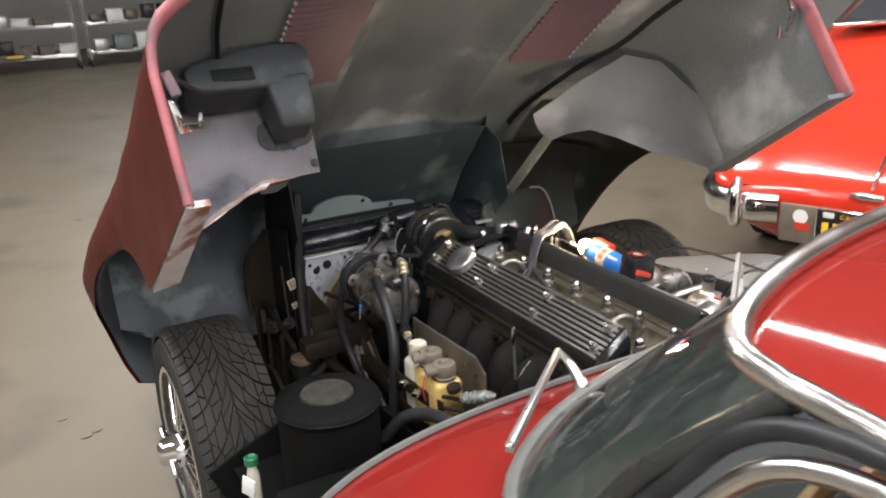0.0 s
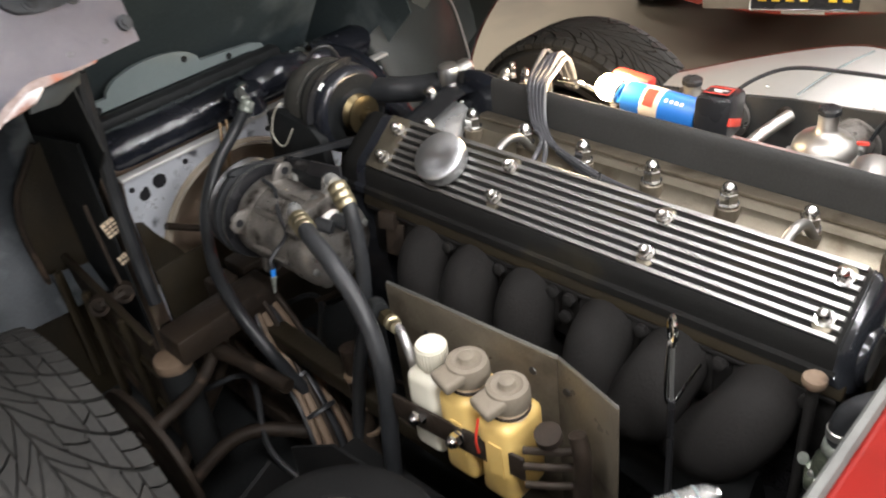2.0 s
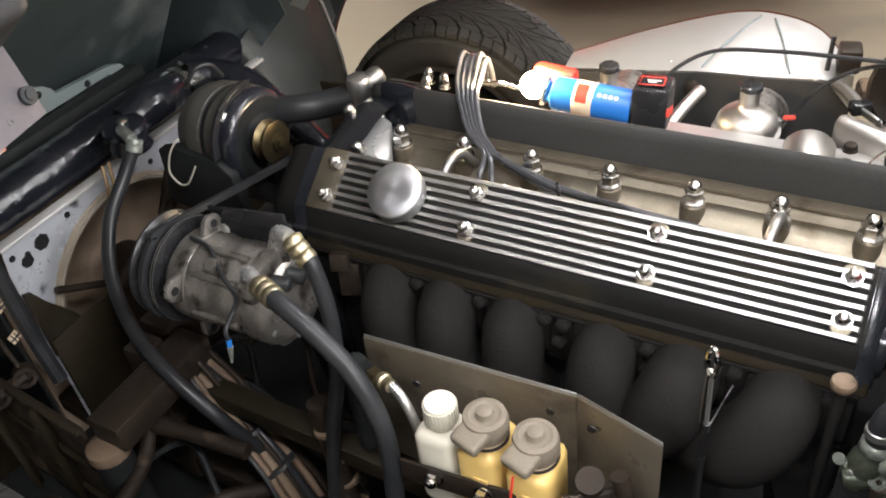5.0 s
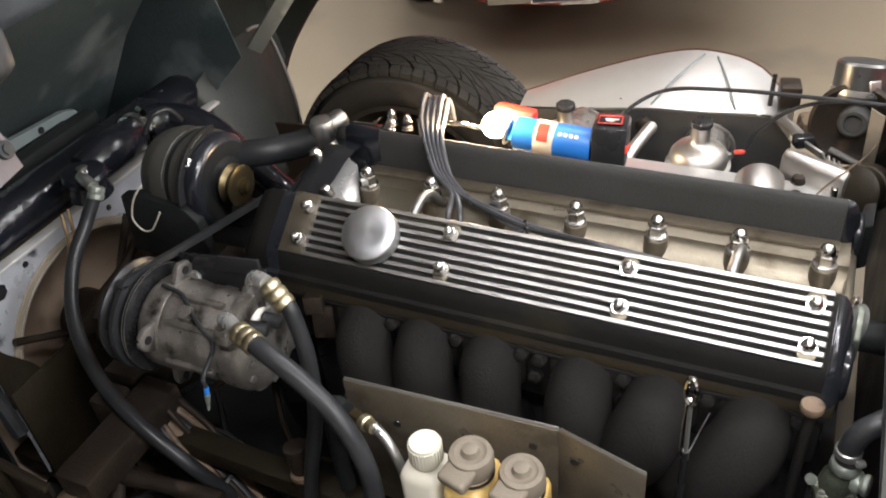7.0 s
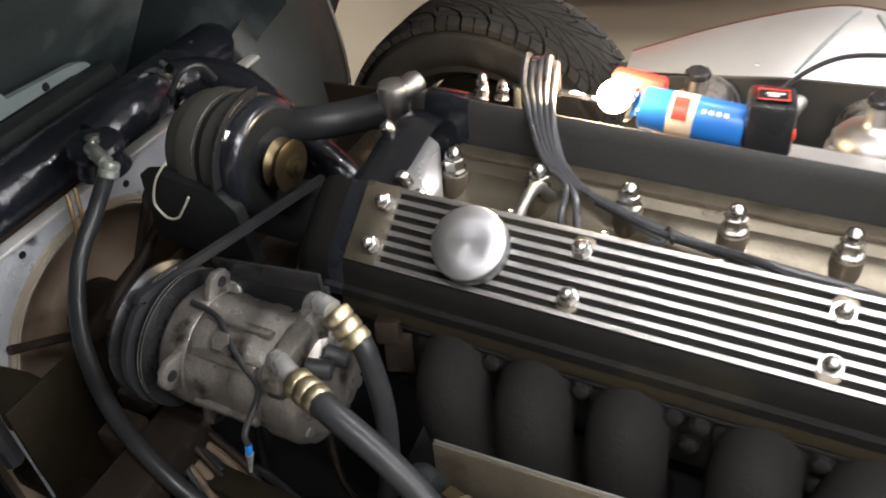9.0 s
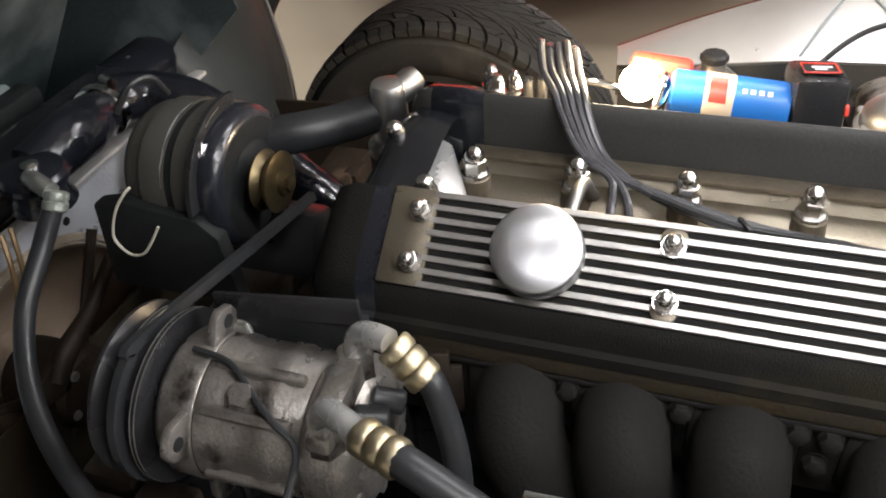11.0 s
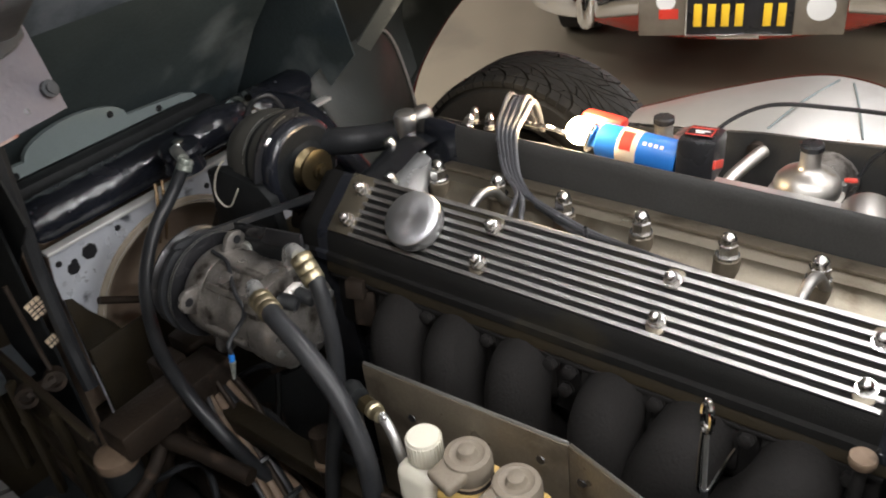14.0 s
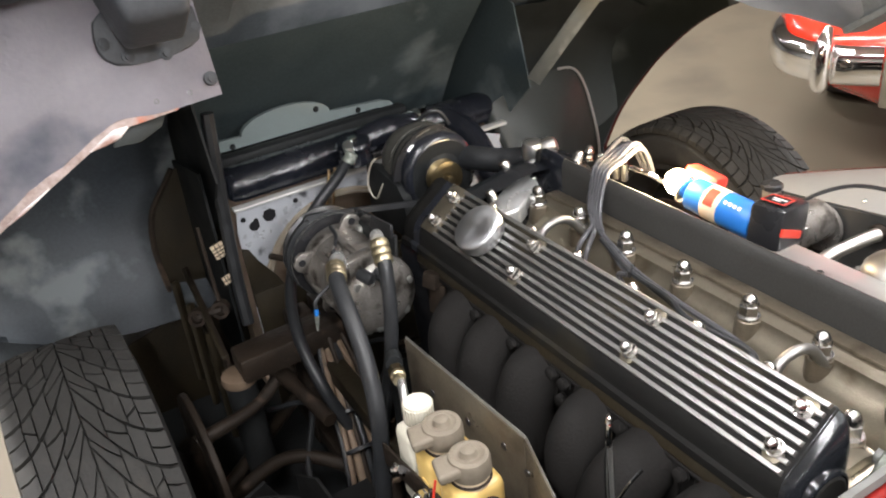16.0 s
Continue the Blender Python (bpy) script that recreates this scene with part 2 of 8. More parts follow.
# Dark colour holds the shade inside the wheel barrel.
RIMDARK = material("rim_darkened_as_shade", (0.055, 0.052, 0.048), (0.034, 0.032, 0.03), 0.45, 0.4, 20, 200, 0.2, 0.1)
DARKRIM = material("dull_chrome", (0.16, 0.16, 0.155), (0.1, 0.1, 0.098), 0.35, 0.9, 20, 200, 0.1, 0.1)
DUCTBLACK = material("chalky_black_plastic", (0.035, 0.038, 0.042), (0.05, 0.053, 0.058), 0.5, 0, 8, 160, 0.25, 0.14, 0, (0.10, 0.108, 0.122), 9, 0.6, spec=0.3)
NUT = material("satin_nickel", (0.82, 0.81, 0.79), (0.7, 0.69, 0.67), 0.2, 1, 20, 300, 0.05, 0.08)
NOSE = material("dark_sea_green_paint", (0.026, 0.036, 0.039), (0.050, 0.065, 0.070), 0.5, 0, 5, 160, 0.2, 0.12, 0, (0.12, 0.14, 0.147), 4.2, 0.53, spec=0.22)
GREYPANEL = material("dull_grey_primer", (0.26, 0.255, 0.255), (0.19, 0.187, 0.19), 0.5, 0.1, 6, 140, 0.2, 0.12, 0, (0.35, 0.345, 0.345), 4, 0.56)
OLIVE = material("olive_grey_casting", (0.062, 0.060, 0.054), (0.044, 0.043, 0.038), 0.45, 0.2, 12, 260, 0.2, 0.1, spec=0.4)
STRUTGREY = material("scuffed_zinc_paint", (0.10, 0.108, 0.108), (0.07, 0.077, 0.077), 0.5, 0.1, 10, 140, 0.3, 0.12, 0, (0.17, 0.178, 0.178), 14, 0.58)
VERDIGRIS = material("oily_verdigris_brass", (0.085, 0.095, 0.07), (0.05, 0.058, 0.042), 0.32, 0.5, 24, 260, 0.25, 0.12, 0, (0.17, 0.17, 0.13), 26, 0.6)
PILLAR = material("tarnished_dark_trim", (0.07, 0.072, 0.07), (0.045, 0.047, 0.046), 0.28, 0.6, 14, 200, 0.1, 0.1)
DEADBLACK = material("dead_black_paint", (0.005, 0.005, 0.005), (0.008, 0.008, 0.008), 0.7, 0, 10, 300, 0.2, 0.1, 0, (0.014, 0.013, 0.011), 9, 0.62, spec=0.06)
BLUEBLACK = material("blued_black_gloss", (0.010, 0.011, 0.015), (0.017, 0.019, 0.025), 0.26, 0.0, 9, 240, 0.08, 0.1, spec=0.6)
CEILPAINT = material("white_ceiling_paint", (0.6, 0.6, 0.58), (0.55, 0.55, 0.53), 0.7, 0, 1.5, 60, 0.1)
GLASS = bpy.data.materials.new("green_tinted_glass")
GLASS.use_nodes = True
_g = GLASS.node_tree.nodes["Principled BSDF"]
_g.inputs["Base Color"].default_value = (0.55, 0.68, 0.6, 1)
_g.inputs["Transmission Weight"].default_value = 1.0
_g.inputs["Roughness"].default_value = 0.02
_g.inputs["IOR"].default_value = 1.45

TURNED = material("lathe_turned_aluminium", (0.66, 0.67, 0.69), (0.58, 0.59, 0.61), 0.42, 1, 30, 500, 0.08, 0.04)
_t = TURNED.node_tree
_tan = _t.nodes.new("ShaderNodeTangent")
_tan.direction_type, _tan.axis = "RADIAL", "Z"
_t.nodes["Principled BSDF"].inputs["Anisotropic"].default_value = 0.4
_t.links.new(_tan.outputs["Tangent"], _t.nodes["Principled BSDF"].inputs["Tangent"])
CLEAR = bpy.data.materials.new("clear_glass")
CLEAR.use_nodes = True
_c = CLEAR.node_tree.nodes["Principled BSDF"]
_c.inputs["Base Color"].default_value = (0.92, 0.94, 0.93, 1)
_c.inputs["Transmission Weight"].default_value = 0.9
_c.inputs["Roughness"].default_value = 0.08

# ---- mesh helpers ----
AT = {}


def thing(name, base, label, category, group="", kind=""):
    e = new(name)
    e.empty_display_size = 0.1
    e.location = base
    AT[e] = Vector(base)
    return tagged(e, label, category, group, kind)


def part(name, bm, mat, parent=None, label="", smooth=True, angle=40):
    """One bmesh in world coordinates becomes one mesh object under parent."""
    bmesh.ops.recalc_face_normals(bm, faces=bm.faces)
    co = [v.co.copy() for v in bm.verts]
    mid = Vector([(min(c[i] for c in co) + max(c[i] for c in co)) / 2 for i in range(3)])
    bmesh.ops.translate(bm, verts=bm.verts, vec=-mid)
    me = bpy.data.meshes.new(name)
    for f in bm.faces:
        f.smooth = smooth
    if smooth:
        lim = radians(angle)
        for e in bm.edges:
            if len(e.link_faces) == 2 and e.calc_face_angle(0) > lim:
                e.smooth = False
    bm.to_mesh(me)
    bm.free()
    for one in (mat if isinstance(mat, (list, tuple)) else [mat]):
        me.materials.append(one)
    ob = new(name, me)
    AT[ob] = mid
    if parent:
        ob.parent = parent
        ob.location = mid - AT[parent]
    else:
        ob.location = mid
    return tagged(ob, label) if label else ob


def B():
    return bmesh.new()


def box(bm, c, size, rot=(0, 0, 0), bevel=0.0, seg=2):
    m = pose(*c, *rot) @ Matrix.Diagonal((*size, 1))
    vs = bmesh.ops.create_cube(bm, size=1, matrix=m)["verts"]
    if bevel:
        es = list({e for v in vs for e in v.link_edges})
        bmesh.ops.bevel(bm, geom=es, offset=bevel, segments=seg, affect="EDGES", profile=0.5)
    return bm


def frame_of(d):
    d = Vector(d).normalized()
    a = Vector((0, 0, 1)) if abs(d.z) < 0.9 else Vector((1, 0, 0))
    u = d.cross(a).normalized()
    return u, d.cross(u).normalized(), d


def lathe(bm, base, axis, prof, seg=24, closed=True):
    """prof: (radius, height) pairs along axis from base."""
    u, w, d = frame_of(axis)
    base = Vector(base)
    rings = []
    for r, h in prof:
        if r < 1e-6:
            rings.append([bm.verts.new(base + d * h)])
        else:
            rings.append([bm.verts.new(base + d * h + (u * math.cos(a) + w * math.sin(a)) * r) for a in (2 * math.pi * k / seg for k in range(seg))])
    for p, q in zip(rings, rings[1:]):
        for k in range(seg):
            i, j = k, (k + 1) % seg
            if len(p) == 1 and len(q) == 1:
                continue
            if len(p) == 1:
                bm.faces.new((p[0], q[j], q[i]))
            elif len(q) == 1:
                bm.faces.new((p[i], p[j], q[0]))
            else:
                bm.faces.new((p[i], p[j], q[j], q[i]))
    if closed:
        for ring in (rings[0], rings[-1]):
            if len(ring) > 2:
                bm.faces.new(ring)
    return bm


def cyl(bm, p0, p1, r, r1=None, seg=20, bev=0.0):
    d = Vector(p1) - Vector(p0)
    n = d.length
    r1 = r if r1 is None else r1
    if bev:
        return lathe(bm, p0, d, [(r - bev, 0), (r, bev), (r1, n - bev), (r1 - bev, n)], seg)
    return lathe(bm, p0, d, [(r, 0), (r1, n)], seg)


def smooth_path(pts, n=8):
    pts = [Vector(p) for p in pts]
    if len(pts) < 3:
        return pts
    out = []
    P = [pts[0] * 2 - pts[1]] + pts + [pts[-1] * 2 - pts[-2]]
    for i in range(1, len(P) - 2):
        a, b, c, d = P[i - 1:i + 3]
        for k in range(n):
            t = k / n
            out.append(0.5 * (2 * b + (c - a) * t + (2 * a - 5 * b + 4 * c - d) * t * t + (3 * b - a - 3 * c + d) * t ** 3))
    return out + [pts[-1]]


def tube(bm, pts, r, seg=10, n=8, radii=None):
    path = smooth_path(pts, n)
    u = None
    rings = []
    for i, p in enumerate(path):
        d = (path[min(i + 1, len(path) - 1)] - path[max(i - 1, 0)]).normalized()
        if u is None:
            u = frame_of(d)[0]
        u = (u - d * u.dot(d)).normalized()
        w = d.cross(u)
        rr = r
        if radii:
            f = i / (len(path) - 1) * (len(radii) - 1)
            k = min(int(f), len(radii) - 2)
            rr = radii[k] + (radii[k + 1] - radii[k]) * (f - k)
        rings.append([bm.verts.new(p + (u * math.cos(a) + w * math.sin(a)) * rr) for a in (2 * math.pi * k / seg for k in range(seg))])
    for p, q in zip(rings, rings[1:]):
        for k in range(seg):
            bm.faces.new((p[k], p[(k + 1) % seg], q[(k + 1) % seg], q[k]))
    bm.faces.new(rings[0])
    bm.faces.new(rings[-1])
    return bm


def loft(bm, rings, close=False, caps=False):
    vs = [[bm.verts.new(p) for p in ring] for ring in rings]
    for p, q in zip(vs, vs[1:]):
        m = len(p)
        for k in range(m if close else m - 1):
            bm.faces.new((p[k], p[(k + 1) % m], q[(k + 1) % m], q[k]))
    if caps:
        bm.faces.new(vs[0])
        bm.faces.new(vs[-1])
    return bm


def prism(bm, poly, d, bevel=0.0):
    """A polygon of 3D points swept by the vector d."""
    a = [bm.verts.new(Vector(p)) for p in poly]
    b = [bm.verts.new(Vector(p) + Vector(d)) for p in poly]
    fs = [bm.faces.new(a), bm.faces.new(b[::-1])]
    for k in range(len(a)):
        fs.append(bm.faces.new((a[k], a[(k + 1) % len(a)], b[(k + 1) % len(a)], b[k])))
    if bevel:
        es = list({e for f in fs for e in f.edges})
        bmesh.ops.bevel(bm, geom=es, offset=bevel, segments=2, affect="EDGES", profile=0.5)
    return bm


def hexnut(bm, p, axis, r, h, dome=True):
    lathe(bm, p, axis, [(r * 1.16, 0), (r * 1.16, h * 0.12), (r * 1.05, h * 0.12)], 16)
    lathe(bm, p, axis, [(r, h * 0.12), (r, h * 0.55), (r * 0.86, h * 0.6)], 6)
    if dome:
        lathe(bm, p, axis, [(r * 0.82, h * 0.58), (r * 0.78, h * 0.74), (r * 0.58, h * 0.9), (r * 0.3, h * 0.98), (0, h)], 14)
    return bm


def lerp_table(tab, y):
    for (a, va), (b, vb) in zip(tab, tab[1:]):
        if a <= y <= b:
            t = (y - a) / (b - a)
            return va + (vb - va) * t
    return tab[0][1] if y < tab[0][0] else tab[-1][1]


# ---- the workshop ----
XW, XE, YS, YN = -9.0, 10.0, -12.0, 19.5
floor_ob = part("floor", box(B(), ((XW + XE) / 2, (YS + YN) / 2, -0.1), (XE - XW + 0.4, YN - YS + 0.4, 0.2)), CONCRETE, None,
                "sealed concrete workshop floor with stains and scuffs", False)
tagged(floor_ob, "", "floor", kind="structure")
for nm, c, sz in (("wall_north", ((XW + XE) / 2, YN + 0.1, 2.1), (XE - XW + 0.4, 0.2, 4.2)), ("wall_south", ((XW + XE) / 2, YS - 0.1, 2.1), (XE - XW + 0.4, 0.2, 4.2)),
                  ("wall_east", (XE + 0.1, (YS + YN) / 2, 2.1), (0.2, YN - YS, 4.2)), ("wall_west", (XW - 0.1, (YS + YN) / 2, 2.1), (0.2, YN - YS, 4.2))):
    tagged(part(nm, box(B(), c, sz), WALLPAINT, None, "plain painted grey workshop wall", False), "", "wall", kind="structure")
tagged(part("ceiling", box(B(), ((XW + XE) / 2, (YS + YN) / 2, CEILING + 0.1), (XE - XW + 0.4, YN - YS + 0.4, 0.2)), CEILPAINT, None,
            "plain white workshop ceiling", False), "", "ceiling", kind="structure")
fixture = None
for tx, ty in TUBES:
    if fixture is None:
        fixture = thing("tube_lamp", (tx, ty, CEILING), "white fluorescent batten lamp on the ceiling, southern ones added as fill", "ceiling lamp", "ceiling tube lamps")
        part("housing", box(B(), (tx, ty, CEILING - 0.035), (0.1, 1.56, 0.07), (0, 0, 0), 0.01), WHITE, fixture)
        part("tube", cyl(B(), (tx, ty - 0.75, CEILING - 0.1), (tx, ty + 0.75, CEILING - 0.1), 0.019), TUBEGLOW, fixture, "lit fluorescent tube")
    else:
        copy_thing(fixture, pose(tx, ty, CEILING))


# ---- the red sports car: shell ----
X0 = -0.045                      # centre line of the body
AXLE_Y, AXLE_Z, TYRE_R = 0.51, 0.325, 0.325
HINGE, OPEN = Vector((0, 1.13, 0.23)), radians(34)


def opened(p):
    a, b = p[1] - HINGE.y, p[2] - HINGE.z
    c, s = math.cos(OPEN), math.sin(OPEN)
    return Vector((p[0], HINGE.y + c * a + s * b, HINGE.z - s * a + c * b))


W_TAB = [(-0.38, 0.825), (0.0, 0.838), (0.25, 0.855), (0.5, 0.89), (0.66, 0.905), (0.82, 0.90), (0.95, 0.86), (1.08, 0.77), (1.25, 0.58), (1.36, 0.42)]
T_TAB = [(-0.38, 0.745), (0.1, 0.74), (0.5, 0.715), (0.8, 0.655), (1.05, 0.57), (1.25, 0.475), (1.36, 0.40)]


FLARE = [(0.45, 0.0), (0.66, 0.012), (0.82, 0.03), (0.95, 0.04), (1.08, 0.035), (1.25, 0.02), (1.36, 0.0)]


def crown(y, x, inset=0.0, side=1):
    """Height of the closed bonnet's upper skin at x."""
    w, t = lerp_table(W_TAB, y) - inset + (lerp_table(FLARE, y) if side < 0 else 0), lerp_table(T_TAB, y) - inset
    mid = 0.5 if y < 0.8 else 0.5 - (y - 0.8) * 0.25
    u = min(1.0, abs(x) / w)
    z = mid + (t - mid) * (1 - u ** 3.2) ** (1 / 2.4)
    bulge = 0.075 * max(0.0, min(1.0, (1.0 - y) / 0.7))
    return z + bulge * max(0.0, min(1.0, (0.235 - abs(x)) / 0.06)) ** 0.8


def half_section(y, inset=0.0, side=1):
    w = lerp_table(W_TAB, y) - inset + (lerp_table(FLARE, y) if side < 0 else 0)
    mid = 0.5 if y < 0.8 else 0.5 - (y - 0.8) * 0.25
    pts = [(x, crown(y, x, inset, side)) for x in (0, 0.09, 0.16, 0.19, 0.215, 0.24, 0.3)]
    pts += [(w * f, crown(y, w * f, inset, side)) for f in (0.5, 0.62, 0.74, 0.84, 0.91, 0.955, 0.985, 1.0)]
    low = 0.25 if y < 0.5 else 0.2
    d = 0.56 - y
    reach = 0.40 if side < 0 and d < 0 else 0.44
    if abs(d) < reach:
        low = max(low, 0.22 + 0.235 * math.sqrt(1 - (d / reach) ** 2))
    low = min(low, mid + 0.2)
    out = []
    for k in range(1, 7):
        z = mid + (low - mid) * k / 6
        out.append((w * (1 - (0.0 if y < 0.3 else 0.05) * max(0.0, (mid - z)) / 0.25), z))
    if low > mid:
        pts = [p for p in pts if p[1] > low + 0.002 or p[0] < 0.5 * w]
        a, b = pts[-1][0], w
        for _ in range(24):
            m = (a + b) / 2
            a, b = (m, b) if crown(y, m, inset, side) > low else (a, m)
        out = [(a, low)]
    return pts, out


def section(y, inset=0.0, side=1):
    pts, out = half_section(y, inset, side)
    line = [Vector((x, y, z)) for x, z in pts + out]
    n = 30
    acc = [0.0]
    for a, b in zip(line, line[1:]):
        acc.append(acc[-1] + (b - a).length)
    res = []
    core = line[:7]
    res = list(core)
    L0 = acc[6]
    for k in range(1, n):
        s = L0 + (acc[-1] - L0) * k / (n - 1)
        for i in range(6, len(acc) - 1):
            if acc[i] <= s + 1e-9 <= acc[i + 1] + 2e-9:
                f = (s - acc[i]) / max(1e-9, acc[i + 1] - acc[i])
                res.append(line[i].lerp(line[i + 1], min(1, max(0, f))))
                break
        else:
            res.append(line[-1])
    return res


def whole(y, inset=0.0):
    full = [Vector((-p.x, p.y, p.z)) for p in section(y, inset, -1)[:0:-1]] + section(y, inset)
    return [Vector((p.x + X0, p.y, p.z)) for p in full]



def bar_mesh(a, b, w, h):
    a, b = Vector(a), Vector(b)
    d = (b - a).normalized()
    u = d.cross(Vector((0.55, 0.8, -0.2))).normalized()
    v = u.cross(d)
    return prism(B(), [a + u * (w / 2) * i + v * (h / 2) * j for i, j in ((-1, -1), (1, -1), (1, 1), (-1, 1))], b - a, 0.001)


STRUT_A, STRUT_B = (0.335, 0.52, 0.985), (0.28, 0.705, 0.752)
car = thing("sports_car", (0, 0, 0), "red vintage sports car with its front-hinged bonnet tipped open", "car")
ys = [-0.37 + 0.025 * k for k in range(70)]
ys = [y for y in ys if y <= 1.36]
bonnet = part("bonnet", loft(B(), [[opened(p) for p in whole(y)] for y in ys]), RED_OLD, car, "dull red front-hinged bonnet standing open")
part("inner_skin", loft(B(), [[opened(p) for p in whole(y, 0.012)] for y in ys[1:]]), INNER, bonnet, "blotchy dark grey inner skin of the bonnet")
lining = []
for k in range(19):
    y = 0.42 + 0.05 * k
    lining.append([opened((X0 + p.x, p.y, p.z)) for p in section(y, 0.016)[15:]])
part("wing_lining", loft(B(), lining), SPLASH, bonnet, "charcoal lining inside the wing")
# folded flange round the rear shut edge
rim_o, rim_m, rim_i = whole(-0.37), whole(-0.37, 0.008), whole(-0.37, 0.017)
part("flange", loft(B(), [[opened(p) for p in rim_o], [opened(p + Vector((0, -0.007, 0))) for p in rim_o], [opened(p + Vector((0, -0.011, 0))) for p in rim_m],
                          [opened(Vector((p.x, -0.374, p.z))) for p in rim_i], [opened(Vector((p.x, -0.345, p.z))) for p in rim_i]]), PINK, bonnet, "pink overspray flange round the bonnet edge", True, 70)
for side in (-1, 1):
    # lower lip of the wing behind the wheel
    part("wing_lip", prism(B(), [opened((X0 + side * x, y, z)) for x, y, z in ((0.775, -0.34, 0.256), (0.822, -0.37, 0.246), (0.838, 0.12, 0.246), (0.78, 0.125, 0.256))],
                           opened((0, 0, 0.262)) - opened((0, 0, 0.25))), BARE if side < 0 else INNER, bonnet, "scraped bare metal lip")
    # wheel-arch diaphragm
    edge = [(0.392, 0.143, 0.462), (0.46, 0.125, 0.453), (0.53, 0.12, 0.446), (0.584, 0.12, 0.427), (0.644, 0.12, 0.396), (0.702, 0.12, 0.367), (0.77, 0.12, 0.33), (0.836, 0.12, 0.254)]
    rows = []
    if side > 0:
        lower = [(0.33, 0.20, 0.466), (0.367, 0.15, 0.46), (0.437, 0.15, 0.458), (0.49, 0.12, 0.412), (0.588, 0.12, 0.353), (0.68, 0.12, 0.317), (0.80, 0.12, 0.254)]
        upper = [(0.317, 0.22, 0.56), (0.40, 0.17, 0.587), (0.471, 0.15, 0.615), (0.619, 0.10, 0.655), (0.74, 0.10, 0.62), (0.832, 0.10, 0.49), (0.838, 0.10, 0.28)]
        rows = [[opened(Vector((X0 + a[0] + (b[0] - a[0]) * f, a[1] + (b[1] - a[1]) * f + 0.02 * math.sin(f * math.pi), a[2] + (b[2] - a[2]) * f))) for a, b in zip(lower, upper)] for f in (0, 0.25, 0.5, 0.75, 1.0)]
    for f in (0, 0.2, 0.4, 0.6, 0.8, 1.0) if side < 0 else ():
        row = []
        for x, y, z in edge:
            top = crown(-0.02, min(x, 0.80), 0.02) if x < 0.8 else 0.5
            zt = max(z + 0.01, top)
            yy = y - 0.05 * math.sin(f * math.pi / 2)
            row.append(opened((X0 + side * x, yy, z + (zt - z) * f)))
        rows.append(row)
    bm = loft(B(), rows)
    bmesh.ops.solidify(bm, geom=bm.faces[:], thickness=0.004)
    if side < 0:
        outer, inner_line = [], []
        for i in range(1, 6):
            for q in (0, 0.2, 0.4, 0.6, 0.8):
                g = i + q
                w = 0.085 + 0.02 * math.sin(g * 3.3) + 0.008 * math.sin(g * 11.7)
                w *= max(0.05, min(1, (g - 1.2) * 1.2))
                p0, p1 = rows[0][i].lerp(rows[0][i + 1], q), rows[1][i].lerp(rows[1][i + 1], q)
                outer.append(p0 + Vector((0, -0.003, -0.001)))
                inner_line.append(p0.lerp(p1, w * 2.2) + Vector((0, -0.003, 0.0015)))
        part("scraped_band", loft(B(), [outer, inner_line]), SCRAPE, bonnet, "rusty scraped band along the panel edge")
        for i0, rr in ((2, (0.0016, 0.0075, 0.005, 0.0008)), (4, (0.0008, 0.0018, 0.0025, 0.0008)), (6, (0.0008, 0.003, 0.002, 0.0008))):
            pa, pb = rows[0][i0], rows[0][i0 + 1]
            part("scraped_edge", tube(B(), [pa.lerp(pb, q) + Vector((0, -0.003, 0)) for q in (0, 0.3, 0.65, 1)], 0.004, 7, 4, list(rr)), BARE, bonnet, "scraped bare metal panel edge")
    dia = part("arch_panel", bm, PANEL if side < 0 else GREYPANEL, bonnet, "pinkish grey primered wheel-arch panel" if side < 0 else "dull grey wheel-arch panel")
    # welded seam flange between centre section and wing
    seam_line = [(0.645, -0.33), (0.635, -0.19), (0.616, -0.07), (0.60, 0.09), (0.535, 0.22), (0.475, 0.41), (0.45, 0.55)]
    sl = [Vector(q) for q in smooth_path([Vector((x, y, 0)) for x, y in seam_line], 4)]
    bm = loft(B(), [[opened((X0 + side * (q.x + dx), q.y, crown(q.y, q.x, 0.012) - dz)) for q in sl] for dx, dz in ((-0.005, 0.0), (-0.001, 0.015), (0.003, 0.015), (0.006, 0.0))])
    part("seam_flange", bm, BLACKSHADE, bonnet, "dark folded seam flange")
    # duct side plate and bonnet strut
    side_plate = [(0.36, 0.56, 0.43), (0.36, 0.50, 0.60), (0.36, 0.56, 0.69), (0.36, 1.0, 0.58), (0.36, 1.18, 0.44), (0.34, 1.1, 0.33)]
    part("duct_side", prism(B(), [opened((X0 + side * x, y, z)) for x, y, z in side_plate], (0.004, 0, 0)), BLACKSHADE if side < 0 else NOSE, bonnet, "dark air duct side plate")
    if side > 0:
        part("strut", bar_mesh(STRUT_A, STRUT_B, 0.03, 0.006), STRUTGREY, bonnet, "grey steel bonnet strut")
    # wheel-arch liner ahead of the wheel
    arc = []
    for k in range(13):
        a = radians(-12 + 9 * k)
        ya = AXLE_Y + 0.40 * math.cos(a)
        wx = min(0.85, lerp_table(W_TAB, ya) - 0.022)
        x_in = 0.365 if side < 0 else 0.40
        za = AXLE_Z + 0.40 * math.sin(a)
        lip = half_section(ya, 0.02, side)[1][-1][1] + 0.012
        run = [(x_in + (wx - x_in) * f, za + max(0.0, lip - za) * f ** 3) for f in (0, 0.2, 0.4, 0.6, 0.75, 0.88, 1)]
        arc.append([opened((X0 + side * x, ya, min(z, crown(ya, x, 0.03, side)))) for x, z in run])
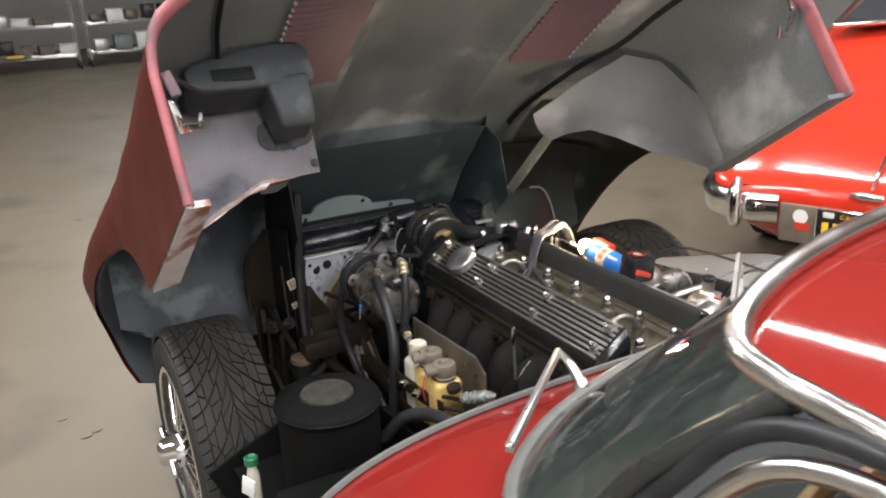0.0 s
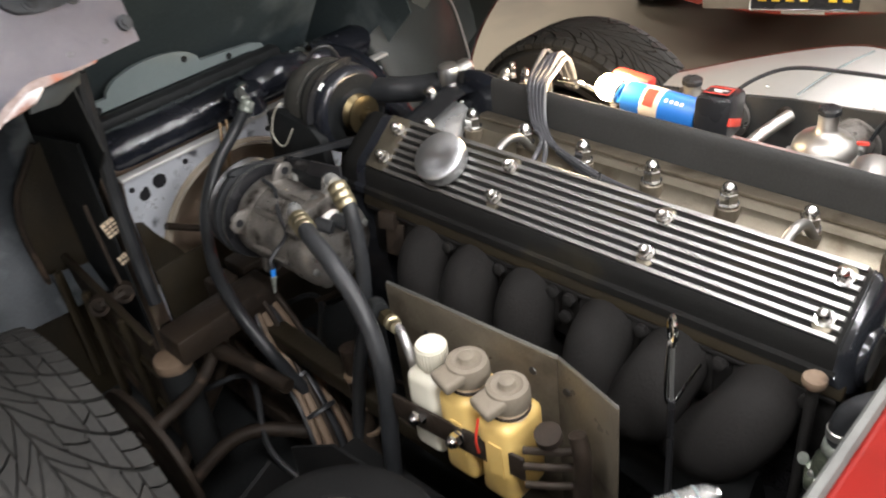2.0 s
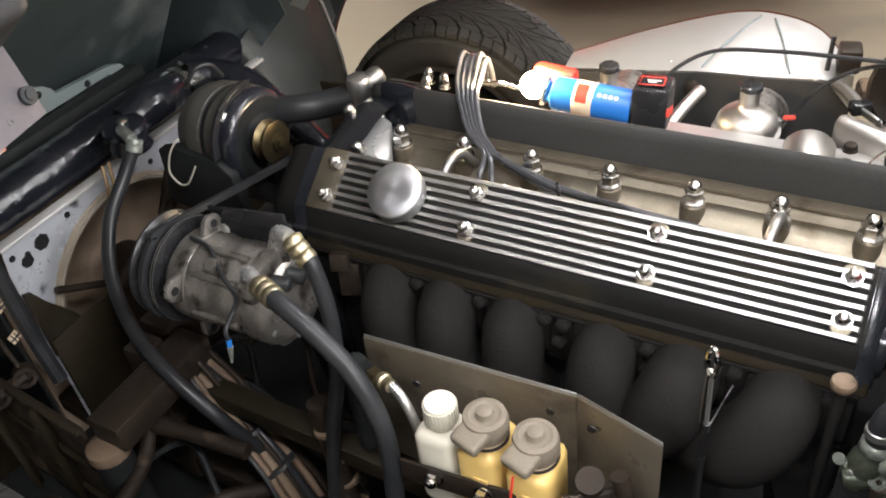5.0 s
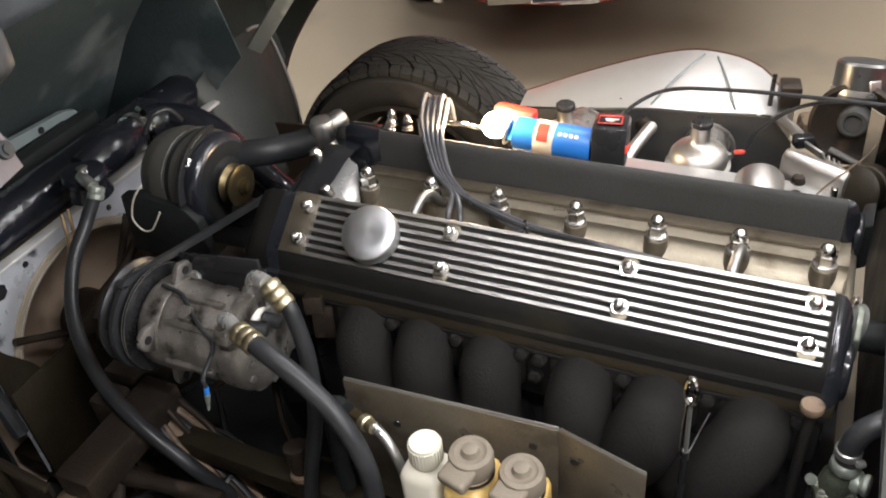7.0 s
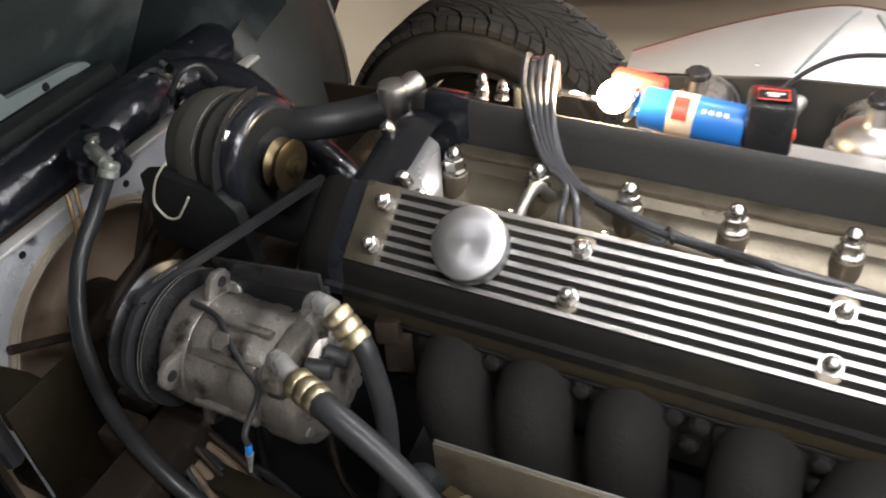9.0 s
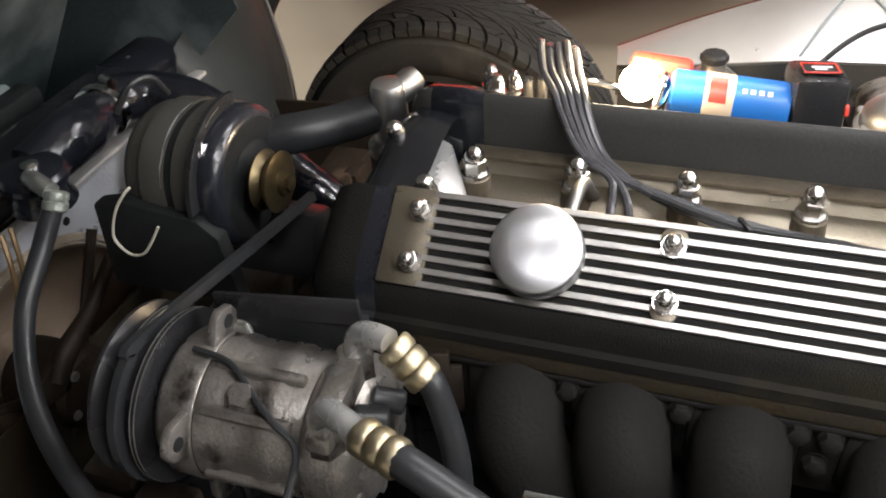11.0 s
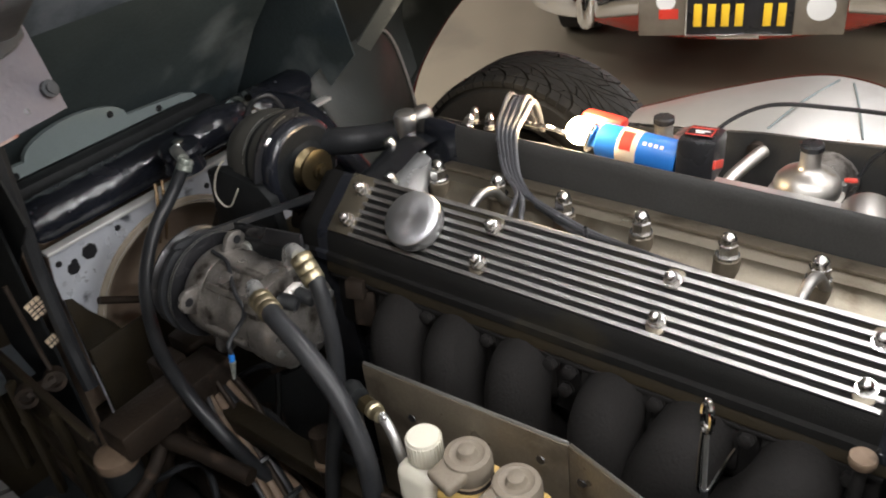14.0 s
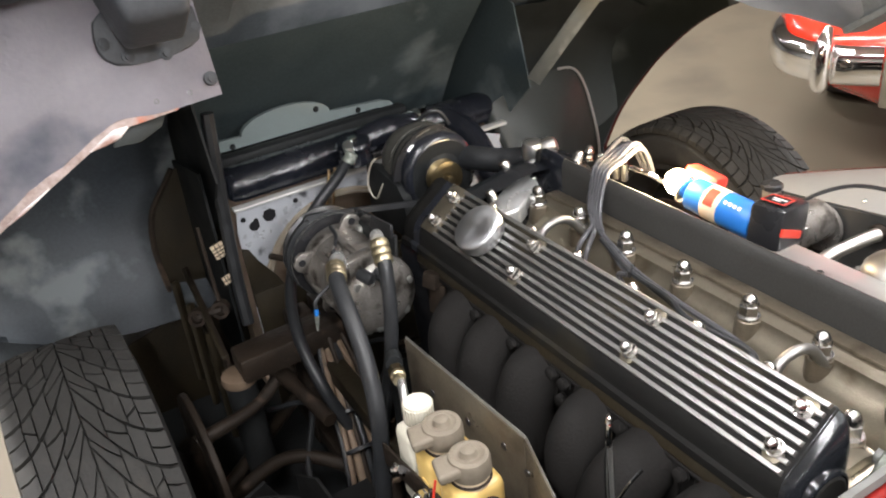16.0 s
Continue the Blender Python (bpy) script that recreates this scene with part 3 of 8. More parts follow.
    part("arch_liner", loft(B(), arc[:9] if side < 0 else arc[1:10]), NAVY if side < 0 else SPLASHDARK, bonnet, "blue-black wheel-arch liner" if side < 0 else "dark grey-green wheel-arch liner")
    # louvre panel
    for k in range(19):
        y = -0.27 + 0.0235 * k
        x1, x2 = 0.265, 0.47
        za, zb = crown(y, x1, 0.016), crown(y, x2, 0.016)
        bm = prism(B(), [opened((X0 + side * x1, y, za)), opened((X0 + side * x2, y, zb)), opened((X0 + side * (x2 - 0.004), y + 0.015, zb - 0.009)), opened((X0 + side * (x1 + 0.004), y + 0.015, za - 0.009))],
                   opened((0, 0, 0.003)) - opened((0, 0, 0)))
        part("louvre", bm, LOUVRE, bonnet)
        part("louvre_end", box(B(), opened((X0 + side * x2, y + 0.008, zb - 0.006)), (0.007, 0.010, 0.006), (-34, 0, 0), 0.002), PANEL, bonnet, "pale louvre end")
    # latch on the flange
    lp = opened((X0 + side * 0.80, -0.335, 0.52 if side > 0 else 0.475))
    bm = box(B(), lp + Vector((-side * 0.012, -0.002, 0.012)), (0.02, 0.012, 0.05), (-34, side * 14, 0), 0.004)
    latch = part("latch", bm, CHROME if side > 0 else LOUVRE, bonnet, "chrome bonnet latch" if side > 0 else "worn red and chrome bonnet latch")
    hook = [lp + Vector((-side * u, -0.010, v)) for u, v in ((0.0, -0.012), (0.014, -0.016), (0.024, -0.06), (0.05, -0.062), (0.05, -0.04), (0.058, -0.04), (0.058, -0.074), (0.012, -0.074))]
    part("hook", prism(B(), hook, (0, 0.008, 0), 0.002), CHROME, latch, "bright latch hook")
# moulded duct box on the left arch panel: a level run and a drop


def soft_hull(rings, mat, label, name):
    bm = loft(B(), rings, True, True)
    bmesh.ops.bevel(bm, geom=[e for e in bm.edges if e.calc_length() > 0.012], offset=0.012, segments=3, affect="EDGES", profile=0.6)
    return part(name, bm, mat, bonnet, label, True, 60)


def duct_ring(x, y0, y1, z0, z1):
    return [opened((X0 + x, y0, z0)), opened((X0 + x, y1, z0)), opened((X0 + x, y1, z1)), opened((X0 + x, y0, z1))]


soft_hull([duct_ring(x, -0.085 + 0.01 * k, 0.05, z0, z1) for k, (x, z0, z1) in enumerate(((-0.70, 0.612, 0.648), (-0.68, 0.598, 0.668), (-0.56, 0.602, 0.70), (-0.44, 0.606, 0.715), (-0.405, 0.618, 0.70)))], DUCTBLACK, "black moulded air duct box", "air_duct")
soft_hull([[opened((X0 + x, y, z)) for x, y in ((-0.528 + t, 0.055), (-0.528 + t, -0.06 + q), (-0.425 - t * 0.3, -0.06 + q), (-0.425 - t * 0.3, 0.055))] for z, t, q in ((0.63, 0.0, 0.0), (0.585, 0.004, 0.004), (0.54, 0.014, 0.014), (0.515, 0.02, 0.03))], DUCTBLACK, "black moulded duct drop", "duct_drop")
# The mouth is closed; a dark plate gives the shade inside it.
part("duct_mouth", box(B(), opened((X0 - 0.60, -0.069, 0.634)), (0.10, 0.006, 0.03), (-34, 0, 0), 0.002), BLACKSHADE, bonnet, "dark plate for the shade in the duct mouth")
part("latch_cable", tube(B(), [opened((X0 - 0.775, -0.33, 0.50)), opened((X0 - 0.7, -0.2, 0.535)), opened((X0 - 0.60, -0.06, 0.60))], 0.004, 6), RUBBER, bonnet)
# bolted flange round the duct's foot, fixings and holes in the panel
PN = Vector((0.185, -0.924, 0.333))


def on_panel(x, z, lift=0.0):
    return Vector((x, 0.423 + 0.2 * (x + 0.529) + 0.36 * (z - 0.989), z)) + PN * lift


rim_pts = [on_panel(x, z, -0.004) for x, z in ((-0.575, 1.101), (-0.58, 1.082), (-0.58, 1.068), (-0.575, 1.056), (-0.563, 1.046), (-0.542, 1.041), (-0.518, 1.039), (-0.489, 1.039), (-0.461, 1.043), (-0.445, 1.05), (-0.441, 1.064), (-0.441, 1.09), (-0.482, 1.115), (-0.547, 1.119))]
foot = part("duct_flange", prism(B(), rim_pts, PN * 0.010, 0.003), DUCTBLACK, bonnet, "black bolted duct flange")
for x, z in ((-0.572, 1.073), (-0.498, 1.043), (-0.547, 1.052)):
    bm = lathe(B(), on_panel(x, z, 0.006), PN, [(0.0085, 0), (0.0085, 0.0015), (0.005, 0.002), (0.005, 0.005), (0, 0.006)], 12)
    part("bolt", bm, DUCTBLACK, foot, "dark flange bolt")
for x, z in ((-0.448, 1.066), (-0.448, 0.999)):
    bm = lathe(B(), on_panel(x, z, 0.003), PN, [(0.0095, -0.008), (0.0095, 0.0005), (0.0055, 0.001), (0.0055, 0.0035), (0, 0.004)], 14)
    part("panel_bolt", bm, DUCTBLACK, bonnet, "dark bolt and washer")
for x, z in ((-0.529, 0.992), (-0.482, 0.99)):
    part("panel_hole", lathe(B(), on_panel(x, z, 0.001), PN, [(0.0035, -0.006), (0.0035, 0.0005), (0.0025, 0.001), (0.002, -0.001), (0, -0.001)], 10), GREYPANEL, bonnet, "small drilled hole")
part("panel_flap", prism(B(), [on_panel(x, z, -0.012) for x, z in ((-0.589, 0.974), (-0.598, 0.956), (-0.562, 0.952), (-0.529, 0.962), (-0.515, 0.981), (-0.553, 0.985))], PN * 0.003, 0.0008), SPLASHDARK, bonnet, "small blue-black flap under the panel edge")
# central under-bonnet duct
part("centre_duct", loft(B(), [[opened((X0 + x, y, z)) for x, z in ((-0.35, zt - 0.02), (-0.33, zb), (0.33, zb), (0.35, zt - 0.02))] for y, zt, zb in
                               ((0.5, 0.72, 0.66), (0.75, 0.66, 0.6), (1.0, 0.58, 0.5), (1.2, 0.5, 0.36))]), NOSE, bonnet, "dark grey air duct roof")

fan_top = smooth_path([(0.262, 0.872, 0.63), (0.277, 0.87, 0.66), (0.334, 0.868, 0.681), (0.42, 0.866, 0.697), (0.505, 0.868, 0.692), (0.545, 0.87, 0.645), (0.572, 0.872, 0.565), (0.592, 0.874, 0.48), (0.598, 0.876, 0.40)], 4)
fan_hub = Vector((0.30, 0.80, 0.40))
part("splash_panel", loft(B(), [[p.lerp(fan_hub, f) + Vector((0, -0.05 * math.sin(f * math.pi / 2), 0)) for p in fan_top] for f in (0, 0.08, 0.25, 0.45, 0.65, 0.85)]), SPLASHDARK, bonnet, "green-grey fan-shaped splash panel")
part("panel_edge", tube(B(), [p + Vector((0, -0.004, 0)) for p in fan_top[14:]], 0.0035, 6, 1), GREYPANEL, bonnet, "pale worn panel edge")

# body tub: scuttle, sides and tail
BODY_T = [(-2.92, 0.60), (-2.75, 0.66), (-2.3, 0.74), (-1.6, 0.78), (-1.0, 0.79), (-0.7, 0.79), (-0.5, 0.775), (-0.38, 0.735)]
BODY_W = [(-2.92, 0.42), (-2.86, 0.52), (-2.75, 0.60), (-2.5, 0.72), (-2.1, 0.80), (-1.4, 0.815), (-0.38, 0.815)]


def body_ring(y, lowest=0.22):
    t, w, mid = lerp_table(BODY_T, y), lerp_table(BODY_W, y), 0.5
    h = []
    for k in range(15):
        a = math.pi / 2 * k / 14
        x = w * math.sin(a) ** 0.8
        z = mid + (t - mid) * max(0.0, 1 - (x / w) ** 4.4) ** (1 / 2.4)
        h.append(Vector((x, y, z)))
    h += [Vector((w * (1 - 0.05 * k / 4), y, mid + (lowest - mid) * k / 4)) for k in range(1, 5)]
    full = [Vector((-p.x, p.y, p.z)) for p in h[:0:-1]] + h
    return [Vector((p.x + X0, p.y - 0.014 * (1 - (p.x / w) ** 2), p.z)) for p in full]


yb = [-0.385 - 0.05 * k for k in range(12)] + [-1.1, -1.3, -1.5, -1.56] + [-1.62 - 0.062 * k for k in range(11)] + [-2.3, -2.45, -2.6, -2.75, -2.86, -2.92]


def tub_floor(y):
    d = abs(y + 1.93) / 0.36
    return 0.22 if d >= 1 else 0.23 + 0.25 * math.sqrt(1 - d * d)


shell = [body_ring(y, tub_floor(y)) for y in yb]
bm = loft(B(), shell)
bm.verts.ensure_lookup_table()
bm.faces.new(bm.verts[-len(shell[0]):])
body = part("body", bm, RED, car, "glossy red scuttle and door skins")
ring = body_ring(-0.385)
part("scuttle_lining", loft(B(), [[Vector((p.x * 0.992, y, p.z - 0.006)) for p in ring] for y in (-0.386, -0.442)]), BLACKSHADE, body, "black inner face of the scuttle")
part("bulkhead", prism(B(), [Vector((p.x * 0.985, -0.442, p.z - 0.010)) for p in ring], (0, 0.006, 0)), BLACKSHADE, body, "black bulkhead behind the engine")
part("seal", tube(B(), [p + Vector((0, 0.004, 0.004)) for p in ring], 0.0065, 6, 2), GREYRUB, body, "grey rubber bonnet seal")

# windscreen, roof and pillars
half = [(0.66, -0.87, 0.80), (0.59, -0.70, 0.80), (0.46, -0.59, 0.80), (0.29, -0.525, 0.80), (0.14, -0.493, 0.80)]
base = [(-x, y, z) for x, y, z in half] + [(0.0, -0.478, 0.805)] + half[::-1]
head_ = [(-0.572, -1.075, 1.108), (-0.562, -1.015, 1.118), (-0.48, -0.968, 1.133), (-0.34, -0.935, 1.145), (-0.17, -0.915, 1.15), (0.0, -0.91, 1.152), (0.17, -0.915, 1.15), (0.34, -0.935, 1.145), (0.48, -0.968, 1.133), (0.562, -1.015, 1.118), (0.572, -1.075, 1.108)]
sh = lambda ps: [Vector((p[0] + X0, p[1], p[2])) for p in ps]
base, head_ = smooth_path(sh(base), 4), smooth_path(sh(head_), 4)
bm = loft(B(), [[a.lerp(b, f) + Vector((0, 0.006 * math.sin(f * math.pi), 0.006 * math.sin(f * math.pi))) for a, b in zip(base, head_)] for f in [k / 8 for k in range(9)]])
bmesh.ops.solidify(bm, geom=bm.faces[:], thickness=0.005)
ws = part("windscreen", bm, GLASS, car, "raked curved green-tinted windscreen")
ws.visible_shadow = False
part("windscreen_seal", tube(B(), [p + Vector((0, 0.004, 0.002)) for p in base], 0.011, 8, 1), GREYRUB, ws, "grey windscreen rubber")
part("chrome_surround", tube(B(), [p + Vector((0, 0.004, 0.008)) for p in head_], 0.012, 10, 1), NUT, ws, "polished bright windscreen surround")
roof_rows = []
for f in [k / 8 for k in range(9)]:
    roof_rows.append([Vector((p.x * (1 - 0.04 * f), p.y - 1.0 * f - (0.0 if f == 0 else 0.02), p.z + 0.07 * math.sin(min(1, f * 1.3) * math.pi / 2) * (1 - abs(p.x / 0.7) ** 3) - 0.10 * f * f)) for p in head_])
roof = part("roof", loft(B(), roof_rows), RED, car, "glossy red roof panel")
for side in (-1, 1):
    e = 0 if side < 0 else -1
    a, b = base[e], head_[e]
    part("pillar", tube(B(), [a, a.lerp(b, 0.5) + Vector((side * 0.01, 0.02, 0.02)), b], 0.014, 10), PILLAR, car, "slim dark windscreen pillar")
    rail = [r[e] for r in roof_rows]
    part("drip_rail", tube(B(), [head_[e] + Vector((0, 0.004, 0.008))] + [p + Vector((side * 0.006, 0, 0.0)) for p in rail[1:]], 0.0125, 10, 6), NUT, roof, "bright drip rail")
    wf = [a + Vector((0, -0.04, 0.01)), a.lerp(b, 0.55) + Vector((side * 0.015, -0.03, 0)), b + Vector((side * 0.02, -0.06, -0.03)), rail[3] + Vector((side * 0.03, 0, -0.045)), rail[6] + Vector((side * 0.03, 0, -0.08))]
    part("gutter_seal", tube(B(), [p + Vector((-side * 0.004, 0.022, 0.022)) for p in wf], 0.010, 10), RUBBER, roof, "black rubber gutter seal")
    win = part("window_frame", tube(B(), wf, 0.0105, 10), NUT, car, "bright side window frame")
    g = [Vector((p.x, p.y, p.z)) for p in smooth_path(wf, 6)]
    bm = loft(B(), [g, [Vector((p.x + side * 0.06, p.y, 0.80)) for p in g]])
    part("door_trim", loft(B(), [[Vector((X0 + side * 0.7, yy, 0.80)) for yy in (-0.9, -1.3, -2.0)], [Vector((X0 + side * 0.68, yy, 0.3)) for yy in (-0.9, -1.3, -2.0)]]), DARKCLOTH, car, "black door trim")
    pane = part("side_window", bm, GLASS, car, "tinted side window")
    pane.visible_shadow = False
# hatch and tail panels behind the roof
tail = [Vector((p.x * 0.92 + X0 * 0.08, -2.72 - 0.05 * (1 - (p.x / 0.6) ** 2), 0.70)) for p in roof_rows[-1]]
hatch = part("hatch", loft(B(), [roof_rows[-1], [a.lerp(b, 0.5) + Vector((0, 0, 0.05)) for a, b in zip(roof_rows[-1], tail)], tail]), RED, car, "glossy red rear hatch")
inner = [[a.lerp(b, f) + Vector((0, -0.01, 0.05 * math.sin(f * math.pi) + 0.012)) for a, b in zip(roof_rows[-1][8:-8], tail[8:-8])] for f in (0.12, 0.3, 0.5, 0.68)]
part("rear_glass", loft(B(), inner), DARKCLOTH, hatch, "dark sloping rear window")
for side in (-1, 1):
    e = 0 if side < 0 else -1
    pts = [roof_rows[-1][e], roof_rows[-1][e].lerp(tail[e], 0.5) + Vector((0, 0, 0.05)), tail[e]]
    part("quarter_panel", loft(B(), [smooth_path(pts, 4), [Vector((X0 + side * 0.74, p.y, 0.70)) for p in smooth_path(pts, 4)]]), RED, car, "glossy red rear quarter")
# cabin inside
part("cabin_trim", prism(B(), [Vector((p.x * 0.985, p.y - 0.01, 0.755)) for p in base] + [Vector((0.62, -2.1, 0.755)), Vector((-0.70, -2.1, 0.755))], (0, 0, 0.042)), DARKCLOTH, car, "dark padded dashboard and cabin trim")
for sx in (-0.33, 0.3):
    part("seat", box(B(), (sx + X0, -1.5, 0.62), (0.42, 0.14, 0.6), (-15, 0, 0), 0.05), DARKCLOTH, car, "black leather seat")
part("steering_wheel", tube(B(), [(-0.35 + 0.19 * math.cos(a), -1.0 - 0.05 * math.sin(a), 0.80 + 0.18 * math.sin(a)) for a in [2 * math.pi * k / 16 for k in range(17)]], 0.012, 8, 2), material("varnished_wood", (0.35, 0.17, 0.06), (0.25, 0.11, 0.04), 0.3), car, "wood-rimmed steering wheel")
# wipers
hub = lathe(B(), (-0.393, -0.535, 0.79), (0, 0.35, 1), [(0.014, 0), (0.014, 0.022), (0.009, 0.03), (0, 0.031)], 14)
wip = part("wiper", hub, NUT, car, "bright wiper arm resting along the screen")
part("arm", tube(B(), [(-0.393, -0.53, 0.808), (-0.386, -0.495, 0.824), (-0.379, -0.455, 0.830)], 0.008, 10, 4, [0.009, 0.009, 0.006]), NUT, wip)
part("blade", prism(B(), [(-0.375, -0.452, 0.828), (-0.383, -0.448, 0.828), (-0.622, -0.666, 0.842), (-0.616, -0.674, 0.842)], (0, 0.003, 0.010), 0.001), STEEL, wip, "grey wiper blade")
for wx, wy, dx in ((0.05, -0.43, 0.06), (0.40, -0.52, -0.02)):
    hub = lathe(B(), (wx, wy, 0.775), (0, 0.25, 1), [(0.016, 0), (0.016, 0.03), (0.01, 0.04), (0, 0.042)], 14)
    wip = part("wiper", hub, CHROME, car, "chrome wiper arm and blade")
    part("arm", prism(B(), [(wx - 0.008, wy - 0.01, 0.81), (wx + 0.008, wy - 0.01, 0.81), (wx + dx + 0.004, wy + 0.05, 0.86), (wx + dx - 0.004, wy + 0.05, 0.86)], (0, 0.006, 0.006)), STEEL, wip)
    part("blade", prism(B(), [(wx + dx, wy + 0.06, 0.865), (wx + dx + 0.012, wy + 0.06, 0.865), (wx + dx - 0.13, wy - 0.06, 0.84), (wx + dx - 0.142, wy - 0.06, 0.84)], (0, 0.004, 0.012)), STEEL, wip)


# ---- wheels ----
def wheel(x, side, y=AXLE_Y, name="front_wheel", radius=TYRE_R):
    """Wire wheel with a directional tyre; side: +1 has its outer face to +x."""
    z = radius
    w = 0.099
    root = part(name, cyl(B(), (x - side * 0.05, y, z), (x + side * 0.105, y, z), 0.05, 0.04, seg=16, bev=0.008), CHROME, car, "chrome wire wheel with a black tyre")
    R = radius - 0.008
    prof = [(0.205, -0.088), (0.222, -0.1), (R - 0.052, -w - 0.006), (R - 0.022, -w), (R - 0.012, -w + 0.014), (R - 0.003, -w + 0.03), (R, -0.05), (R + 0.001, 0), (R, 0.05), (R - 0.003, w - 0.03), (R - 0.012, w - 0.014),
            (R - 0.022, w), (R - 0.052, w + 0.006), (0.222, 0.1), (0.205, 0.088)]
    part("tyre", lathe(B(), (x, y, z), (1, 0, 0), prof, 72, closed=False), TYRE, root, "black directional-tread tyre")
    bm = B()
    # tread blocks in a V pattern
    u, v, d = frame_of((1, 0, 0))

    def on(ang, off, rad):
        return Vector((x, y, z)) + d * off + (u * math.cos(ang) + v * math.sin(ang)) * rad

    def rad(off):
        a = abs(off)
        return R + 0.001 - (0 if a < 0.05 else (a - 0.05) ** 2 * 3.2)

    N = 34
    pitch = 2 * math.pi / N
    breaks = ((0.0015, 0.026, 0.052, 0.073, 0.099), (0.0015, 0.034, 0.058, 0.074, 0.099))

    def sweep(off):
        return 8.6 * off - 44 * off * off

    def block(s, base, o1, o2, lo1, hi1, lo2, hi2):
        om = (o1 + o2) / 2
        c = [(o1, lo1), (o1, hi1), (om, (hi1 + hi2) / 2), (o2, hi2), (o2, lo2), (om, (lo1 + lo2) / 2)]
        c = [(base + f * pitch + sweep(o), s * o) for o, f in c]
        lo = [bm.verts.new(on(a, o, rad(o) - 0.004)) for a, o in c]
        hi = [bm.verts.new(on(a, o, rad(o) + 0.008)) for a, o in c]
        bm.faces.new(hi)
        for i in range(6):
            bm.faces.new((lo[i], lo[(i + 1) % 6], hi[(i + 1) % 6], hi[i]))

    for k in range(N):
        for s in (-1, 1):
            base = pitch * (k + (0 if s < 0 else 0.5))
            marks = breaks[k % 2]
            for li in range(4):
                o1, o2 = marks[li], marks[li + 1] - 0.0022
                if li == 3:
                    block(s, base, o1, o2, 0.0, 0.40, 0.0, 0.40)
                    block(s, base, o1, o2, 0.46, 0.88, 0.46, 0.88)
                elif (k + li) % 2:
                    block(s, base, o1, o2, 0.0, 0.62, 0.0, 0.22)
                    block(s, base, o1, o2, 0.70, 0.88, 0.30, 0.88)
                else:
                    block(s, base, o1, o2, 0.0, 0.88, 0.0, 0.88)
    tagged(part("tread", bm, TYRE, root, "black V-pattern tread", angle=30), kind="stuff")
    part("rim", lathe(B(), (x, y, z), (1, 0, 0), [(0.2, -0.095), (0.212, -0.095), (0.205, -0.08), (0.18, -0.05), (0.175, 0.03), (0.2, 0.08), (0.212, 0.095), (0.2, 0.098), (0.19, 0.08), (0.165, 0.03), (0.17, -0.05), (0.19, -0.08), (0.2, -0.095)], 48, closed=False), RIMDARK, root, "wheel rim coloured dark for the shade inside")
    part("rim_edge", lathe(B(), (x + side * 0.094, y, z), (side, 0, 0), [(0.199, 0), (0.213, 0), (0.212, 0.006), (0.204, 0.008), (0.199, 0.004), (0.199, 0)], 48, closed=False), CHROME, root, "bright rim edge")
    for k in range(60):
        a = 2 * math.pi * k / 60
        lean = (0.32 if k % 2 else -0.32)
        o0, o1 = (0.10 if k % 4 < 2 else 0.02), (0.082 if k % 3 else 0.055)
        p0 = Vector((x + side * o0, y + 0.042 * math.cos(a), z + 0.042 * math.sin(a)))
        p1 = Vector((x + side * o1, y + 0.197 * math.cos(a + lean), z + 0.197 * math.sin(a + lean)))
        part("spoke", cyl(B(), p0, p1, 0.0024, seg=6), NUT, root)
    bm = lathe(B(), (x + side * 0.09, y, z), (side, 0, 0), [(0.048, 0), (0.048, 0.022), (0.04, 0.032), (0.034, 0.055), (0.024, 0.066), (0, 0.068)], 20)
    for a in (0.4, 0.4 + math.pi):
        box(bm, (x + side * 0.128, y + 0.05 * math.cos(a), z + 0.05 * math.sin(a)), (0.02, 0.06, 0.026), (math.degrees(a), 0, 0), 0.006)
    # Added dark disc keeps the view through the spokes in shade.
    part("drum_backing", lathe(B(), (x, y, z), (side, 0, 0), [(0.0, -0.03), (0.15, -0.03), (0.16, -0.02), (0.16, 0.01), (0.0, 0.012)], 32), BLACKSHADE, root, "dark disc for the shade behind the spokes")
    part("knock_off_spinner", bm, CHROME, root, "two-eared chrome knock-off spinner")


wheel(-0.754, -1, radius=0.308)
wheel(0.642, 1, 0.56, radius=0.302)
wheel(-0.72, -1, -1.93, "rear_wheel")
wheel(0.63, 1, -1.93, "rear_wheel")


# ---- engine ----
engine = thing("engine", (0, 0, 0.2), "straight-six twin-cam engine with ribbed alloy and black cam covers", "engine")
NUTS_Y = (0.318, 0.111, -0.112, -0.312)
XC = -0.045
SLOPE = radians(37.0)


